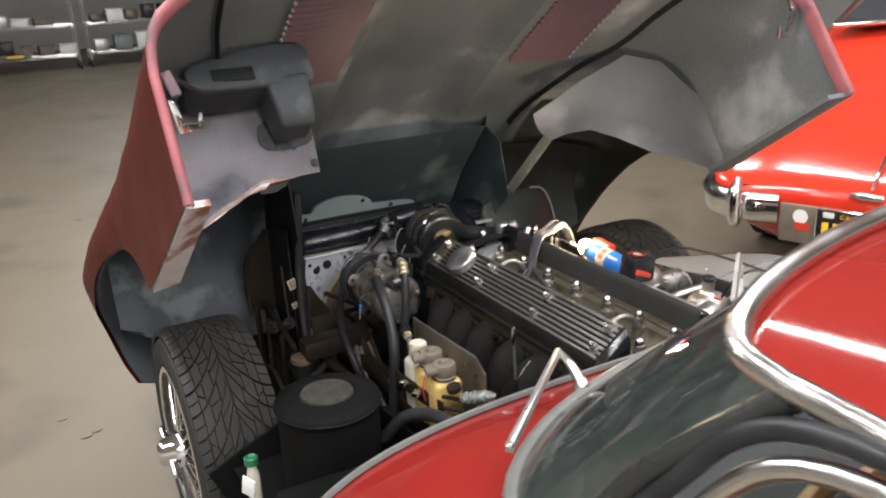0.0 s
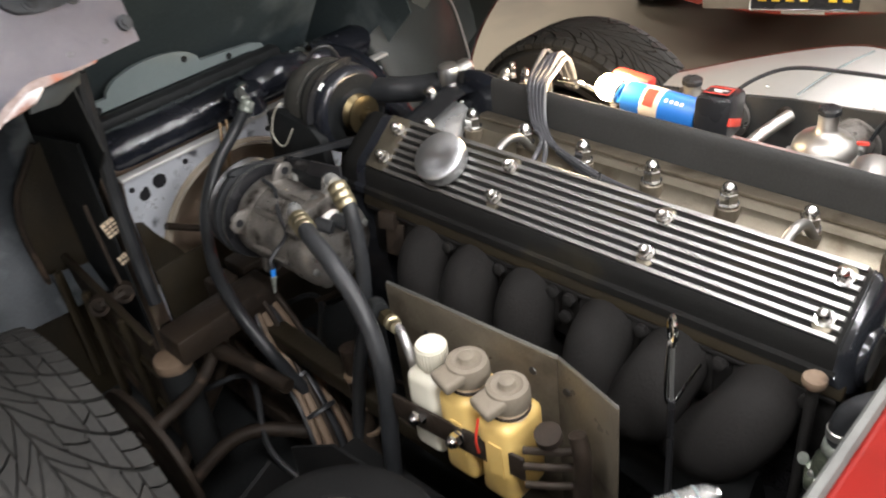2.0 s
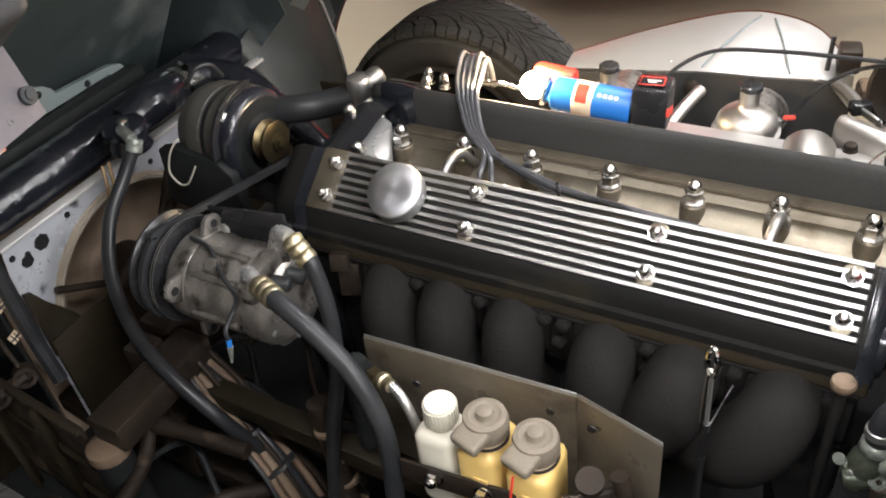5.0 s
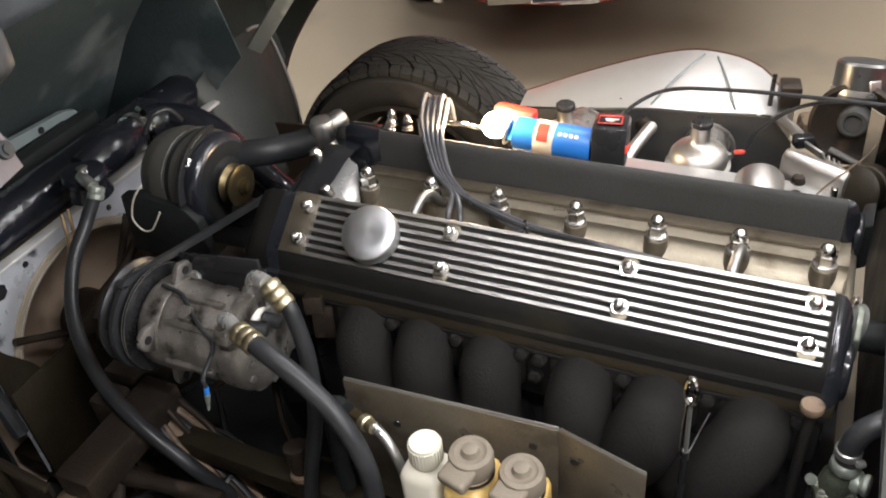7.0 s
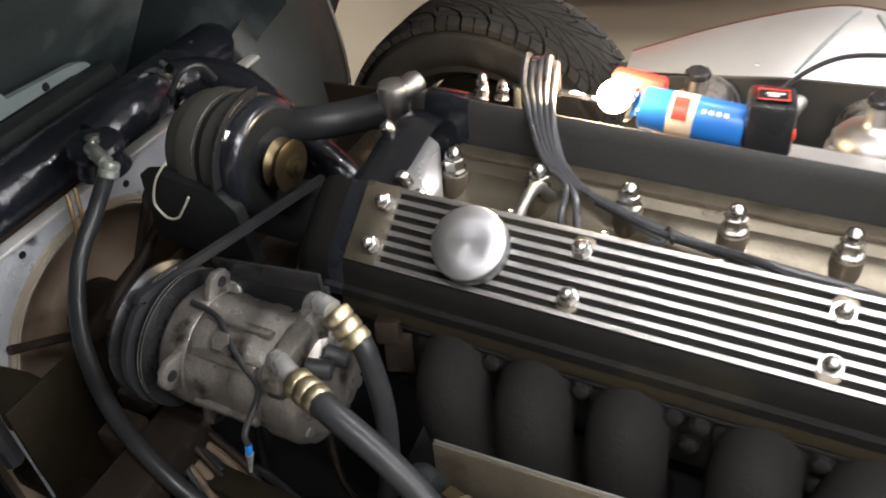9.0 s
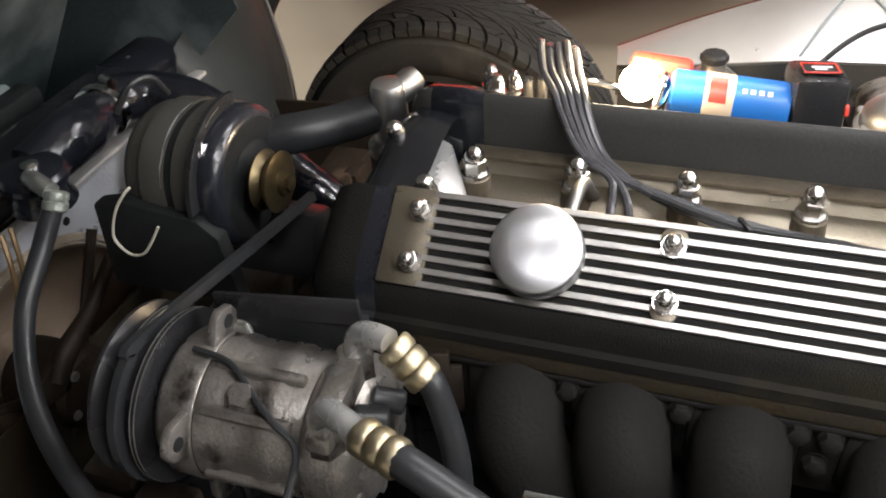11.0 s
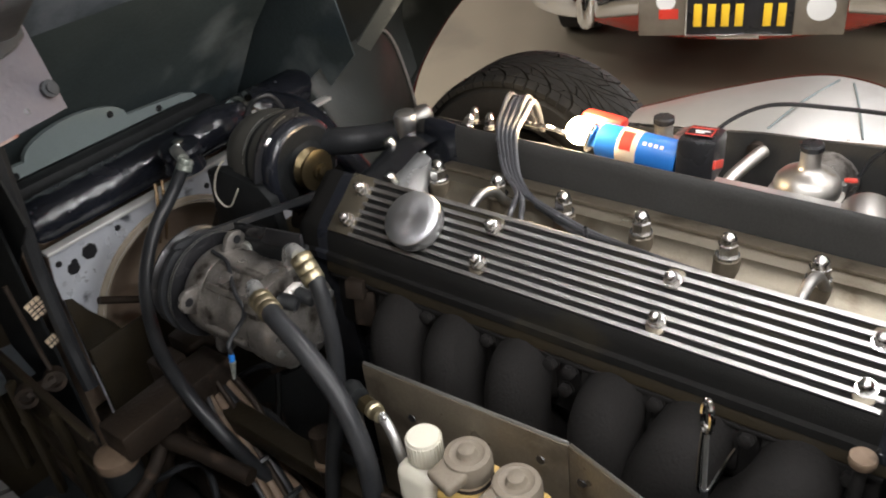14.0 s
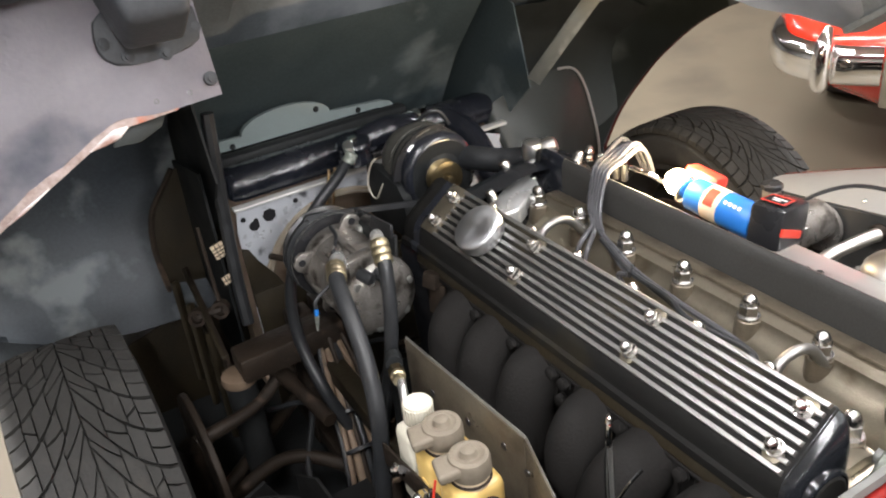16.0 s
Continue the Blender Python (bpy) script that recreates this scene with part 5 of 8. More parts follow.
part("rear_head", lathe(B(), (cx, 0.354, cz), (0, -1, 0), [(0.0605, 0), (0.064, 0.003), (0.064, 0.028), (0.058, 0.040), (0.042, 0.048), (0, 0.051)], 40), CASTGREY, comp, "grimy alloy rear head")
for a in (0.35, 1.75, 2.35, 3.3, 4.4, 5.4):
    bm = prism(B(), [ring_pt(a - 0.09, 0.058, 0.437), ring_pt(a - 0.06, 0.067, 0.437), ring_pt(a + 0.06, 0.067, 0.437), ring_pt(a + 0.09, 0.058, 0.437)], (0, -0.076, 0), 0.002)
    part("barrel_rib", bm, CASTGREY, comp)
# flat mounting ears with bolt holes
for a in (2.74, 1.23, 4.25):
    bm = prism(B(), [ring_pt(a - 0.42, 0.056, 0.447), ring_pt(a - 0.19, 0.082, 0.447), ring_pt(a - 0.09, 0.088, 0.447), ring_pt(a + 0.09, 0.088, 0.447), ring_pt(a + 0.19, 0.082, 0.447), ring_pt(a + 0.42, 0.056, 0.447)], (0, 0.009, 0), 0.003)
    ear = part("mounting_ear", bm, CASTGREY, comp, "flat cast mounting ear")
    part("bolt_hole", lathe(B(), ring_pt(a, 0.076, 0.4466), (0, -1, 0), [(0.0062, 0), (0.0058, 0.0008)], 16), BLACK, ear)
part("plug_boss", lathe(B(), ring_pt(2.1, 0.058, 0.405), ring_pt(2.1, 0.06, 0) - ring_pt(2.1, 0, 0), [(0.017, 0), (0.015, 0.006), (0.010, 0.0065), (0.010, 0.014), (0, 0.015)], 6), CASTGREY, comp, "oil filler plug")
for k in range(6):
    a = 2 * math.pi * k / 6 + 0.3
    part("head_bolt", hexnut(B(), ring_pt(a, 0.05, 0.316), (0, -1, 0), 0.007, 0.012, False), STEEL, comp)
part("drain_bolt", hexnut(B(), (-0.331, 0.325, 0.597), (-0.4, -0.7, -0.5), 0.009, 0.016, False), STEEL, comp, "bright drain bolt")
part("port_clamp", prism(B(), [(-0.372, 0.318, 0.698), (-0.366, 0.318, 0.712), (-0.345, 0.318, 0.722), (-0.292, 0.318, 0.728), (-0.278, 0.318, 0.715), (-0.285, 0.318, 0.694), (-0.33, 0.318, 0.692)], (0, 0.02, 0), 0.003), CASTGREY, comp, "alloy clamp bar across the ports")
part("top_bracket", prism(B(), [(-0.272, 0.46, 0.668), (-0.268, 0.46, 0.712), (-0.262, 0.33, 0.728), (-0.266, 0.33, 0.69)], (0.006, 0, 0.002), 0.002), BLACKSHADE, comp, "black mounting bracket")
part("bracket_strap", bar_mesh((-0.262, 0.468, 0.716), (-0.262, 0.335, 0.735), 0.022, 0.005), BLACK, comp)
part("bracket_bolt", hexnut(B(), (-0.27, 0.443, 0.698), (-1, 0, 0.3), 0.009, 0.012, False), STEEL, comp)
part("port_band", lathe(B(), (-0.320, 0.332, 0.712), (0.9, 0.05, 0.25), [(0.0115, -0.012), (0.0125, -0.010), (0.0125, 0.010), (0.0115, 0.012), (0, 0.012)], 16), CASTSMOOTH, comp, "alloy band between the ports")


def hose(name, pts, r, fit_n, parent, label):
    """A crimped refrigerant hose: alloy elbow, brass collar, rubber run."""
    p = [Vector(q) for q in pts]
    part(name + "_elbow", tube(B(), p[:fit_n], 0.0098, 12), MIDALLOY, parent, "bright alloy elbow fitting")
    a, b = p[fit_n - 1], p[fit_n]
    d = (b - a).normalized()
    part("hex_union", lathe(B(), p[0] - Vector((0, 0, 0.008)), (0, 0, 1), [(0.015, -0.014), (0.015, 0.012), (0.0125, 0.016)], 6), CASTGREY, parent)
    for k in range(3):
        part("crimp", lathe(B(), a + d * (0.002 + 0.0125 * k), d, [(0.0128, 0), (0.0142, 0.002), (0.0142, 0.0095), (0.0128, 0.012)], 10), BRASS, parent, "brass crimp collar")
    part(name, tube(B(), [a + d * 0.03] + p[fit_n:], r, 14), RUBBER, parent, label)


hose("suction_hose", [(-0.354, 0.329, 0.708), (-0.358, 0.322, 0.732), (-0.370, 0.303, 0.741), (-0.378, 0.288, 0.742), (-0.396, 0.240, 0.742), (-0.405, 0.192, 0.722), (-0.412, 0.150, 0.690), (-0.418, 0.122, 0.645), (-0.425, 0.108, 0.585), (-0.435, 0.11, 0.47), (-0.44, 0.12, 0.33)], 0.0117, 4, comp, "thick black rubber hose")
hose("discharge_hose", [(-0.294, 0.328, 0.720), (-0.295, 0.321, 0.745), (-0.301, 0.305, 0.754), (-0.305, 0.292, 0.755), (-0.316, 0.256, 0.728), (-0.325, 0.241, 0.672), (-0.335, 0.237, 0.611), (-0.345, 0.240, 0.558), (-0.36, 0.255, 0.47), (-0.375, 0.28, 0.30)], 0.0104, 4, comp, "black rubber hose")
for p, ax_ in (((-0.308, 0.312, 0.694), (0.3, -1, -0.3)), ((-0.334, 0.315, 0.70), (0.4, -1, -0.2))):
    part("valve_cap", cyl(B(), p, Vector(p) + Vector(ax_).normalized() * 0.026, 0.0098, seg=14, bev=0.002), RUBBER, comp, "black service valve cap")
part("clutch_wire", tube(B(), [(-0.312, 0.46, 0.713), (-0.319, 0.424, 0.712), (-0.34, 0.393, 0.703), (-0.351, 0.374, 0.695), (-0.362, 0.352, 0.682), (-0.396, 0.347, 0.665), (-0.4, 0.345, 0.65)], 0.003, 8), RUBBER, comp)
bm = cyl(B(), (-0.40, 0.345, 0.650), (-0.401, 0.346, 0.639), 0.0034, seg=8)
part("wire_plug", bm, BLUEPL, comp, "blue wire connector")
part("wire_terminal", cyl(B(), (-0.401, 0.346, 0.638), (-0.402, 0.352, 0.608), 0.0042, 0.0016, seg=8), GREENPALE, comp, "pale wire terminal")
# belt round alternator and compressor pulleys
BELT_A, BELT_B = (-0.015, 0.507, 0.652), (-0.318, 0.507, 0.7175)
belt = thing("drive_belt", (-0.2, 0.515, 0.6), "black rubber drive belt between alternator and compressor", "belt")
path = [Vector(BELT_A), Vector(BELT_A).lerp(Vector(BELT_B), 0.5), Vector(BELT_B)] + [ring_pt(radians(a), 0.0735, 0.507) for a in range(115, 276, 16)]
dense = smooth_path(path, 6)
rows = []
for q, p in enumerate(dense):
    d = (dense[min(q + 1, len(dense) - 1)] - dense[max(q - 1, 0)]).normalized()
    n = Vector((-d.z, 0, d.x)) * 0.0042
    rows.append([p + n + Vector((0, -0.006, 0)), p + n + Vector((0, 0.006, 0)), p - n + Vector((0, 0.0035, 0)), p - n + Vector((0, -0.0035, 0))])
part("belt_run", loft(B(), rows, True, True), RUBBER, belt)


# ---- radiator, shroud and duct ----
rad = thing("radiator", (-0.05, 0.9, 0.2), "black radiator with a streaky tank and flaking silver shroud", "radiator")
sc, sr = (-0.15, 0.40), 0.182
outer = [(-0.372, 0.12), (0.30, 0.12), (0.30, 0.612), (-0.372, 0.618)]
bm = B()
n = 48
ring_in, ring_out = [], []
for k in range(n):
    a = 2 * math.pi * k / n
    ca, sa = math.cos(a), math.sin(a)
    ring_in.append(Vector((sc[0] + sr * ca, 0.84, sc[1] + sr * sa)))
    f = min((((0.30 if ca > 0 else -0.372) - sc[0]) / ca) if abs(ca) > 1e-6 else 9, (((0.615 if sa > 0 else 0.215) - sc[1]) / sa) if abs(sa) > 1e-6 else 9)
    ring_out.append(Vector((sc[0] + f * ca, 0.84, sc[1] + f * sa)))
rings = [ring_out, ring_in, [Vector((p.x, 0.83, p.z)) + (p - Vector((sc[0], 0.84, sc[1]))) * 0.03 for p in ring_in]]
vs = [[bm.verts.new(p) for p in r] for r in rings]
for p, q in zip(vs, vs[1:]):
    for k in range(n):
        bm.faces.new((p[k], p[(k + 1) % n], q[(k + 1) % n], q[k]))
shroud = part("fan_shroud", bm, SHROUD, rad, "silver fan shroud with flaking paint", True, 30)
part("shroud_throat", lathe(B(), (sc[0], 0.842, sc[1]), (0, 1, 0), [(sr - 0.002, 0), (sr - 0.02, 0.02), (0.125, 0.06), (0.07, 0.085), (0.05, 0.088)], 48, closed=False), BROWNDUCT, rad, "dusty brown shroud throat")
part("shroud_lip", box(B(), (-0.04, 0.842, 0.621), (0.66, 0.022, 0.007), (0, 0, 0), 0.002), PALEALLOY, rad, "bright folded lip")
part("throat_lip", lathe(B(), (sc[0], 0.8385, sc[1]), (0, -1, 0), [(sr - 0.004, 0), (sr + 0.013, 0), (sr + 0.011, 0.003), (sr, 0.006), (sr - 0.004, 0.003), (sr - 0.004, 0)], 48, closed=False), BEIGE, rad, "beige worn lip of the fan opening")
part("core", box(B(), (-0.04, 0.955, 0.37), (0.66, 0.05, 0.5)), BROWNDUCT, rad, "dusty brown radiator core")
# Added dark sheets: shade and dirt over the lower shroud, put in as colour.
part("lower_cover", box(B(), (-0.04, 0.822, 0.275), (0.668, 0.006, 0.32), (0, 0, 0), 0.002), OILED, rad, "dark sheet over the lower shroud for its shade and dirt")
part("side_cover", prism(B(), [(-0.375, 0.826, 0.40), (-0.29, 0.826, 0.40), (-0.315, 0.826, 0.455), (-0.345, 0.826, 0.50), (-0.362, 0.826, 0.535), (-0.375, 0.826, 0.54)], (0, 0.004, 0), 0.001), OILED, rad, "added dark plate hiding the lower shroud corner")
part("fan_motor", cyl(B(), (sc[0], 0.80, sc[1]), (sc[0], 0.90, sc[1]), 0.052, seg=28, bev=0.008), RUST, rad, "rusty fan motor")
part("fan_arm", tube(B(), [(-0.04, 0.80, 0.53), (-0.10, 0.80, 0.494), (-0.16, 0.80, 0.474), (-0.19, 0.80, 0.45)], 0.012, 10, 4, [0.008, 0.010, 0.014, 0.012]), RUST, rad, "greasy cast fan support arm")
part("arm_foot", prism(B(), [(-0.18, 0.80, 0.475), (-0.155, 0.80, 0.455), (-0.175, 0.80, 0.42), (-0.225, 0.80, 0.435), (-0.235, 0.80, 0.46)], (0, 0.012, 0), 0.004), RUST, rad, "rusty arm foot")
for k in range(4):
    part("motor_bolt", hexnut(B(), (sc[0] + 0.038 * math.cos(1.57 * k + 0.4), 0.80, sc[1] + 0.038 * math.sin(1.57 * k + 0.4)), (0, -1, 0), 0.006, 0.006, False), STEEL, rad)
for a in (0.9, 2.6, 4.1, 5.4):
    part("motor_stay", tube(B(), [(sc[0] + 0.03 * math.cos(a), 0.82, sc[1] + 0.03 * math.sin(a)), (sc[0] + 0.2 * math.cos(a), 0.83, sc[1] + 0.2 * math.sin(a))], 0.007, 8), RUST, rad)
rings = []
for x, k in ((-0.365, 0.72), (-0.355, 0.93), (-0.33, 1.0), (-0.1, 1.0), (0.1, 1.0), (0.26, 0.95), (0.28, 0.75)):
    rings.append([Vector((x, 0.895 + (y - 0.895) * k, 0.655 + (z - 0.655) * k)) for y, z in ((0.862, 0.625), (0.858, 0.65), (0.866, 0.672), (0.885, 0.683), (0.915, 0.685), (0.935, 0.672), (0.94, 0.625))])
part("top_tank", loft(B(), rings, True, True), WAX, rad, "black top tank with streak highlights in its colour")
for k in range(4):
    x = -0.33 + 0.14 * k
    part("flange_bolt", hexnut(B(), (x, 0.842, 0.585), (0, -1, 0), 0.006, 0.006, False), BLACK, rad)
for x, z, r in ((-0.335, 0.575, 0.012), (-0.30, 0.588, 0.015), (-0.355, 0.595, 0.006), (-0.24, 0.60, 0.006)):
    part("paint_chip", lathe(B(), (x, 0.8395, z), (0, -1, 0), [(r, 0), (r * 0.9, 0.0012)], 7), BLACK, rad)
part("overflow_neck", lathe(B(), (-0.115, 0.782, 0.679), (-0.05, -0.05, 1), [(0.036, -0.01), (0.030, 0.008), (0.028, 0.018), (0.036, 0.021), (0.037, 0.028), (0.033, 0.034), (0.012, 0.037), (0, 0.038)], 24), WAX, rad, "black capped radiator neck")
part("neck_spout", tube(B(), [(-0.12, 0.79, 0.70), (-0.14, 0.755, 0.716), (-0.148, 0.73, 0.712)], 0.010, 10), STEEL, rad, "bright spout")
part("overflow_hose", tube(B(), [(-0.15, 0.726, 0.705), (-0.185, 0.732, 0.665), (-0.245, 0.725, 0.62), (-0.31, 0.678, 0.575), (-0.362, 0.598, 0.535), (-0.388, 0.515, 0.500), (-0.388, 0.455, 0.445), (-0.372, 0.425, 0.38), (-0.345, 0.41, 0.30), (-0.33, 0.40, 0.2)], 0.0108, 12), RUBBER, rad, "black rubber overflow hose")
part("hose_clip", lathe(B(), (-0.151, 0.726, 0.702), (0.5, 0.0, 0.7), [(0.0112, -0.010), (0.013, -0.008), (0.013, 0.0), (0.0118, 0.001), (0.013, 0.004), (0.0125, 0.010), (0.010, 0.012)], 16), GREENPALE, rad, "pale corroded hose union")
# Small chrome disc put on the cap as its highlight.
part("cap_highlight", lathe(B(), (-0.118, 0.779, 0.716), (-0.05, -0.05, 1), [(0.010, 0), (0.010, 0.004), (0.006, 0.006), (0, 0.0065)], 12), CHROME, rad, "chrome dot standing for the highlight on the cap")
part("top_hose", tube(B(), [(-0.09, 0.81, 0.69), (-0.03, 0.80, 0.70), (0.03, 0.815, 0.69), (0.075, 0.825, 0.685), (0.12, 0.80, 0.675), (0.13, 0.73, 0.655), (0.11, 0.62, 0.60), (0.10, 0.50, 0.52)], 0.03, 16, 8, [0.03, 0.034, 0.029, 0.032, 0.034, 0.03, 0.026]), WAX, rad, "lumpy black top hose")
part("hose_clamp", lathe(B(), (0.05, 0.82, 0.688), (0.8, 0.15, 0), [(0.033, -0.007), (0.0345, -0.006), (0.0345, 0.006), (0.033, 0.007)], 24), CHROME, rad, "bright worm-drive clamp")
part("clamp_screw", cyl(B(), (0.06, 0.80, 0.722), (0.075, 0.825, 0.718), 0.007, seg=10), CHROME, rad)
part("bypass_hose", tube(B(), [(-0.02, 0.64, 0.70), (0.02, 0.545, 0.705), (0.055, 0.50, 0.703), (0.09, 0.45, 0.71)], 0.023, 14), RUBBER, rad, "black bypass hose")
part("wire_loop", tube(B(), [(0.03, 0.78, 0.70), (0.045, 0.765, 0.728), (0.07, 0.75, 0.730), (0.088, 0.745, 0.70)], 0.0045, 8), RUBBER, rad)
for k, dx in enumerate((0.0, 0.014)):
    part("copper_wire", tube(B(), [(-0.17 + dx, 0.80, 0.66), (-0.185 + dx, 0.79, 0.62), (-0.19 + dx, 0.80, 0.575), (-0.185 + dx, 0.82, 0.545)], 0.003, 6), material("copper_wire", (0.24, 0.155, 0.07), (0.16, 0.10, 0.05), 0.45, 0.3), rad)
duct = thing("air_intake_panel", (-0.1, 1.0, 0.62), "pale grey painted air intake panel with a rounded hump", "panel")
top = [(-0.33, 0.694), (-0.325, 0.708)] + [(-0.172 + 0.105 * math.cos(a), 0.706 + 0.040 * math.sin(a)) for a in [math.pi * (1 - k / 12) for k in range(13)]] + [(0.06, 0.697), (0.085, 0.688), (0.12, 0.63), (0.10, 0.62), (0.072, 0.672), (0.05, 0.683)]
part("sheet", prism(B(), [(x, 1.0, z) for x, z in top] + [(-0.33, 1.0, 0.684)], (0, 0.012, 0)), DUCTGREY, duct)
# Solid black block in place of the shaded slot.
part("shelf", box(B(), (-0.12, 0.985, 0.66), (0.46, 0.04, 0.046), (0, 0, 0), 0.012), BLACKSHADE, duct, "black block for the shade in the slot below the panel")
for x, z in ((-0.30, 0.69), (-0.10, 0.72), (0.0, 0.69)):
    part("rivet", lathe(B(), (x, 1.0, z), (0, -1, 0), [(0.007, 0), (0.005, 0.003), (0, 0.004)], 12), BLACKSHADE, duct)
strip = thing("rubber_strip", (-0.4, 0.82, 0.45), "black rubber sealing strip beside the radiator", "seal")
part("strip_run", tube(B(), [(-0.375, 0.83, 0.83), (-0.385, 0.825, 0.72), (-0.395, 0.82, 0.60), (-0.405, 0.80, 0.48), (-0.41, 0.78, 0.40)], 0.013, 8), RUBBER, strip)
side_panel = thing("inner_wing_shield", (-0.45, 0.86, 0.2), "black greasy splash shield beside the radiator", "panel")
part("shield_sheet", prism(B(), [(-0.42, 0.832, 0.22), (-0.42, 0.832, 0.72), (-0.43, 1.0, 0.70), (-0.43, 1.05, 0.30)], (0.005, 0, 0)), BLACKSHADE, side_panel)
part("front_sheet", prism(B(), [(-0.30, 0.98, 0.05), (-0.30, 0.98, 0.3), (-0.43, 0.98, 0.69), (-0.46, 0.99, 0.66), (-0.50, 1.0, 0.60), (-0.515, 1.0, 0.52), (-0.51, 1.0, 0.40), (-0.55, 1.0, 0.34), (-0.70, 1.0, 0.30), (-0.72, 1.0, 0.05)], (0, 0.005, 0)), OILED, side_panel)
part("sheet_bead", tube(B(), [(-0.44, 0.98, 0.69), (-0.46, 0.985, 0.66), (-0.50, 0.995, 0.60), (-0.515, 0.995, 0.52), (-0.51, 0.995, 0.40), (-0.52, 0.995, 0.34)], 0.006, 8), RUST, side_panel, "rusty folded sheet edge")
# mesh vents beside the radiator; cream plates stand for the light in them
for vx, vz, w, h, nx, nz in ((-0.419, 0.554, 0.026, 0.032, 3, 4), (-0.418, 0.486, 0.018, 0.018, 3, 2)):
    vent = part("vent_tab", box(B(), (vx, 0.828, vz), (w, 0.003, h), (0, -14, 0)), CREAM, side_panel, "small mesh vent with its light put in as cream")
    for k in range(nx - 1):
        part("vent_wire", box(B(), (vx + w * ((k + 1) / nx - 0.5), 0.8255, vz), (0.0016, 0.0016, h * 1.02), (0, -14, 0)), BLACK, vent)
    for k in range(nz - 1):
        part("vent_wire", box(B(), (vx, 0.8255, vz + h * ((k + 1) / nz - 0.5)), (w * 1.02, 0.0016, 0.0016), (0, -14, 0)), BLACK, vent)
for p in ((-0.50, 0.79, 0.45), (-0.455, 0.78, 0.455)):
    part("bush", lathe(B(), Vector(p), (-0.5, -1, 0.25), [(0.011, 0), (0.011, 0.012), (0.0175, 0.012), (0.0175, -0.012), (0.0, -0.012)], 20), RUST, side_panel, "rusty pivot bush")
part("link", tube(B(), [(-0.50, 0.79, 0.45), (-0.455, 0.78, 0.455)], 0.01, 8), RUST, side_panel)
part("prop_rod", tube(B(), [(-0.45, 0.82, 0.62), (-0.452, 0.80, 0.52), (-0.454, 0.78, 0.455)], 0.004, 8), RUST, side_panel, "thin steel rod")

# ---- subframe and suspension ----
frame_ob = thing("front_subframe", (0, 0.5, 0.15), "greasy brown square-tube front subframe with suspension arms", "subframe")


def bar(name, a, b, w, h, mat, parent, bev=0.006, label=""):
    a, b = Vector(a), Vector(b)
    d = (b - a).normalized()
    u = d.cross(Vector((0, 0, 1))).normalized()
    v = u.cross(d)
    bm = prism(B(), [a + u * (w / 2) * i + v * (h / 2) * j for i, j in ((-1, -1), (1, -1), (1, 1), (-1, 1))], b - a, bev)
    return part(name, bm, mat, parent, label)


bar("cross_beam", (-0.496, 0.552, 0.467), (-0.30, 0.55, 0.472), 0.062, 0.05, RUST, frame_ob)
bar("cross_beam", (-0.32, 0.62, 0.47), (0.32, 0.62, 0.47), 0.06, 0.06, RUST, frame_ob)
for sx in (-1, 1):
    bar("side_rail", (XC + sx * 0.31, -0.4, 0.40), (XC + sx * 0.29, 0.62, 0.42), 0.036, 0.036, OILED, frame_ob)
    bar("lower_rail", (XC + sx * 0.33, -0.4, 0.24), (XC + sx * 0.30, 0.95, 0.22), 0.04, 0.04, RUST, frame_ob)
    bar("upright", (XC + sx * 0.31, 0.60, 0.20), (XC + sx * 0.31, 0.605, 0.50), 0.045, 0.045, RUST, frame_ob)
    part("damper", cyl(B(), (XC + sx * 0.45, 0.565, 0.20), (XC + sx * 0.452, 0.56, 0.435), 0.028, seg=20, bev=0.006), BLACKSHADE, frame_ob, "black damper body")
    part("damper_bush", lathe(B(), (XC + sx * 0.452, 0.56, 0.425), (0, 0, 1), [(0.024, 0), (0.031, 0.006), (0.032, 0.014), (0.030, 0.022), (0.022, 0.026)], 22), LOOMTAN, frame_ob, "grimy tan rubber bush")
    part("upper_arm", tube(B(), [(XC + sx * 0.33, 0.62, 0.42), (XC + sx * 0.37, 0.57, 0.415), (XC + sx * 0.44, 0.53, 0.39), (XC + sx * 0.56, 0.51, 0.38)], 0.0125, 10, 8, [0.017, 0.012, 0.011, 0.014]), RUST, frame_ob)
    part("upper_arm", tube(B(), [(XC + sx * 0.355, 0.395, 0.40), (XC + sx * 0.37, 0.50, 0.41), (XC + sx * 0.38, 0.575, 0.415)], 0.015, 10, 8, [0.013, 0.012, 0.019]), RUST, frame_ob)
    part("lower_arm", tube(B(), [(XC + sx * 0.31, 0.38, 0.27), (XC + sx * 0.42, 0.48, 0.29), (XC + sx * 0.56, 0.51, 0.22)], 0.013, 10), RUST, frame_ob)
    part("lower_arm", tube(B(), [(XC + sx * 0.31, 0.70, 0.25), (XC + sx * 0.56, 0.53, 0.22)], 0.013, 10), RUST, frame_ob)
    part("hub_carrier", tube(B(), [(XC + sx * 0.565, 0.51, 0.38), (XC + sx * 0.575, 0.51, 0.30), (XC + sx * 0.56, 0.52, 0.21)], 0.026, 12), RUST, frame_ob)
    part("brake_disc", cyl(B(), (XC + sx * 0.545, 0.51, 0.325), (XC + sx * 0.557, 0.51, 0.325), 0.135, seg=36, bev=0.002), RUST, frame_ob, "rusty brake disc")
    part("pivot", cyl(B(), (XC + sx * 0.375, 0.55, 0.415), (XC + sx * 0.375, 0.60, 0.415), 0.022, seg=16, bev=0.003), RUST, frame_ob)
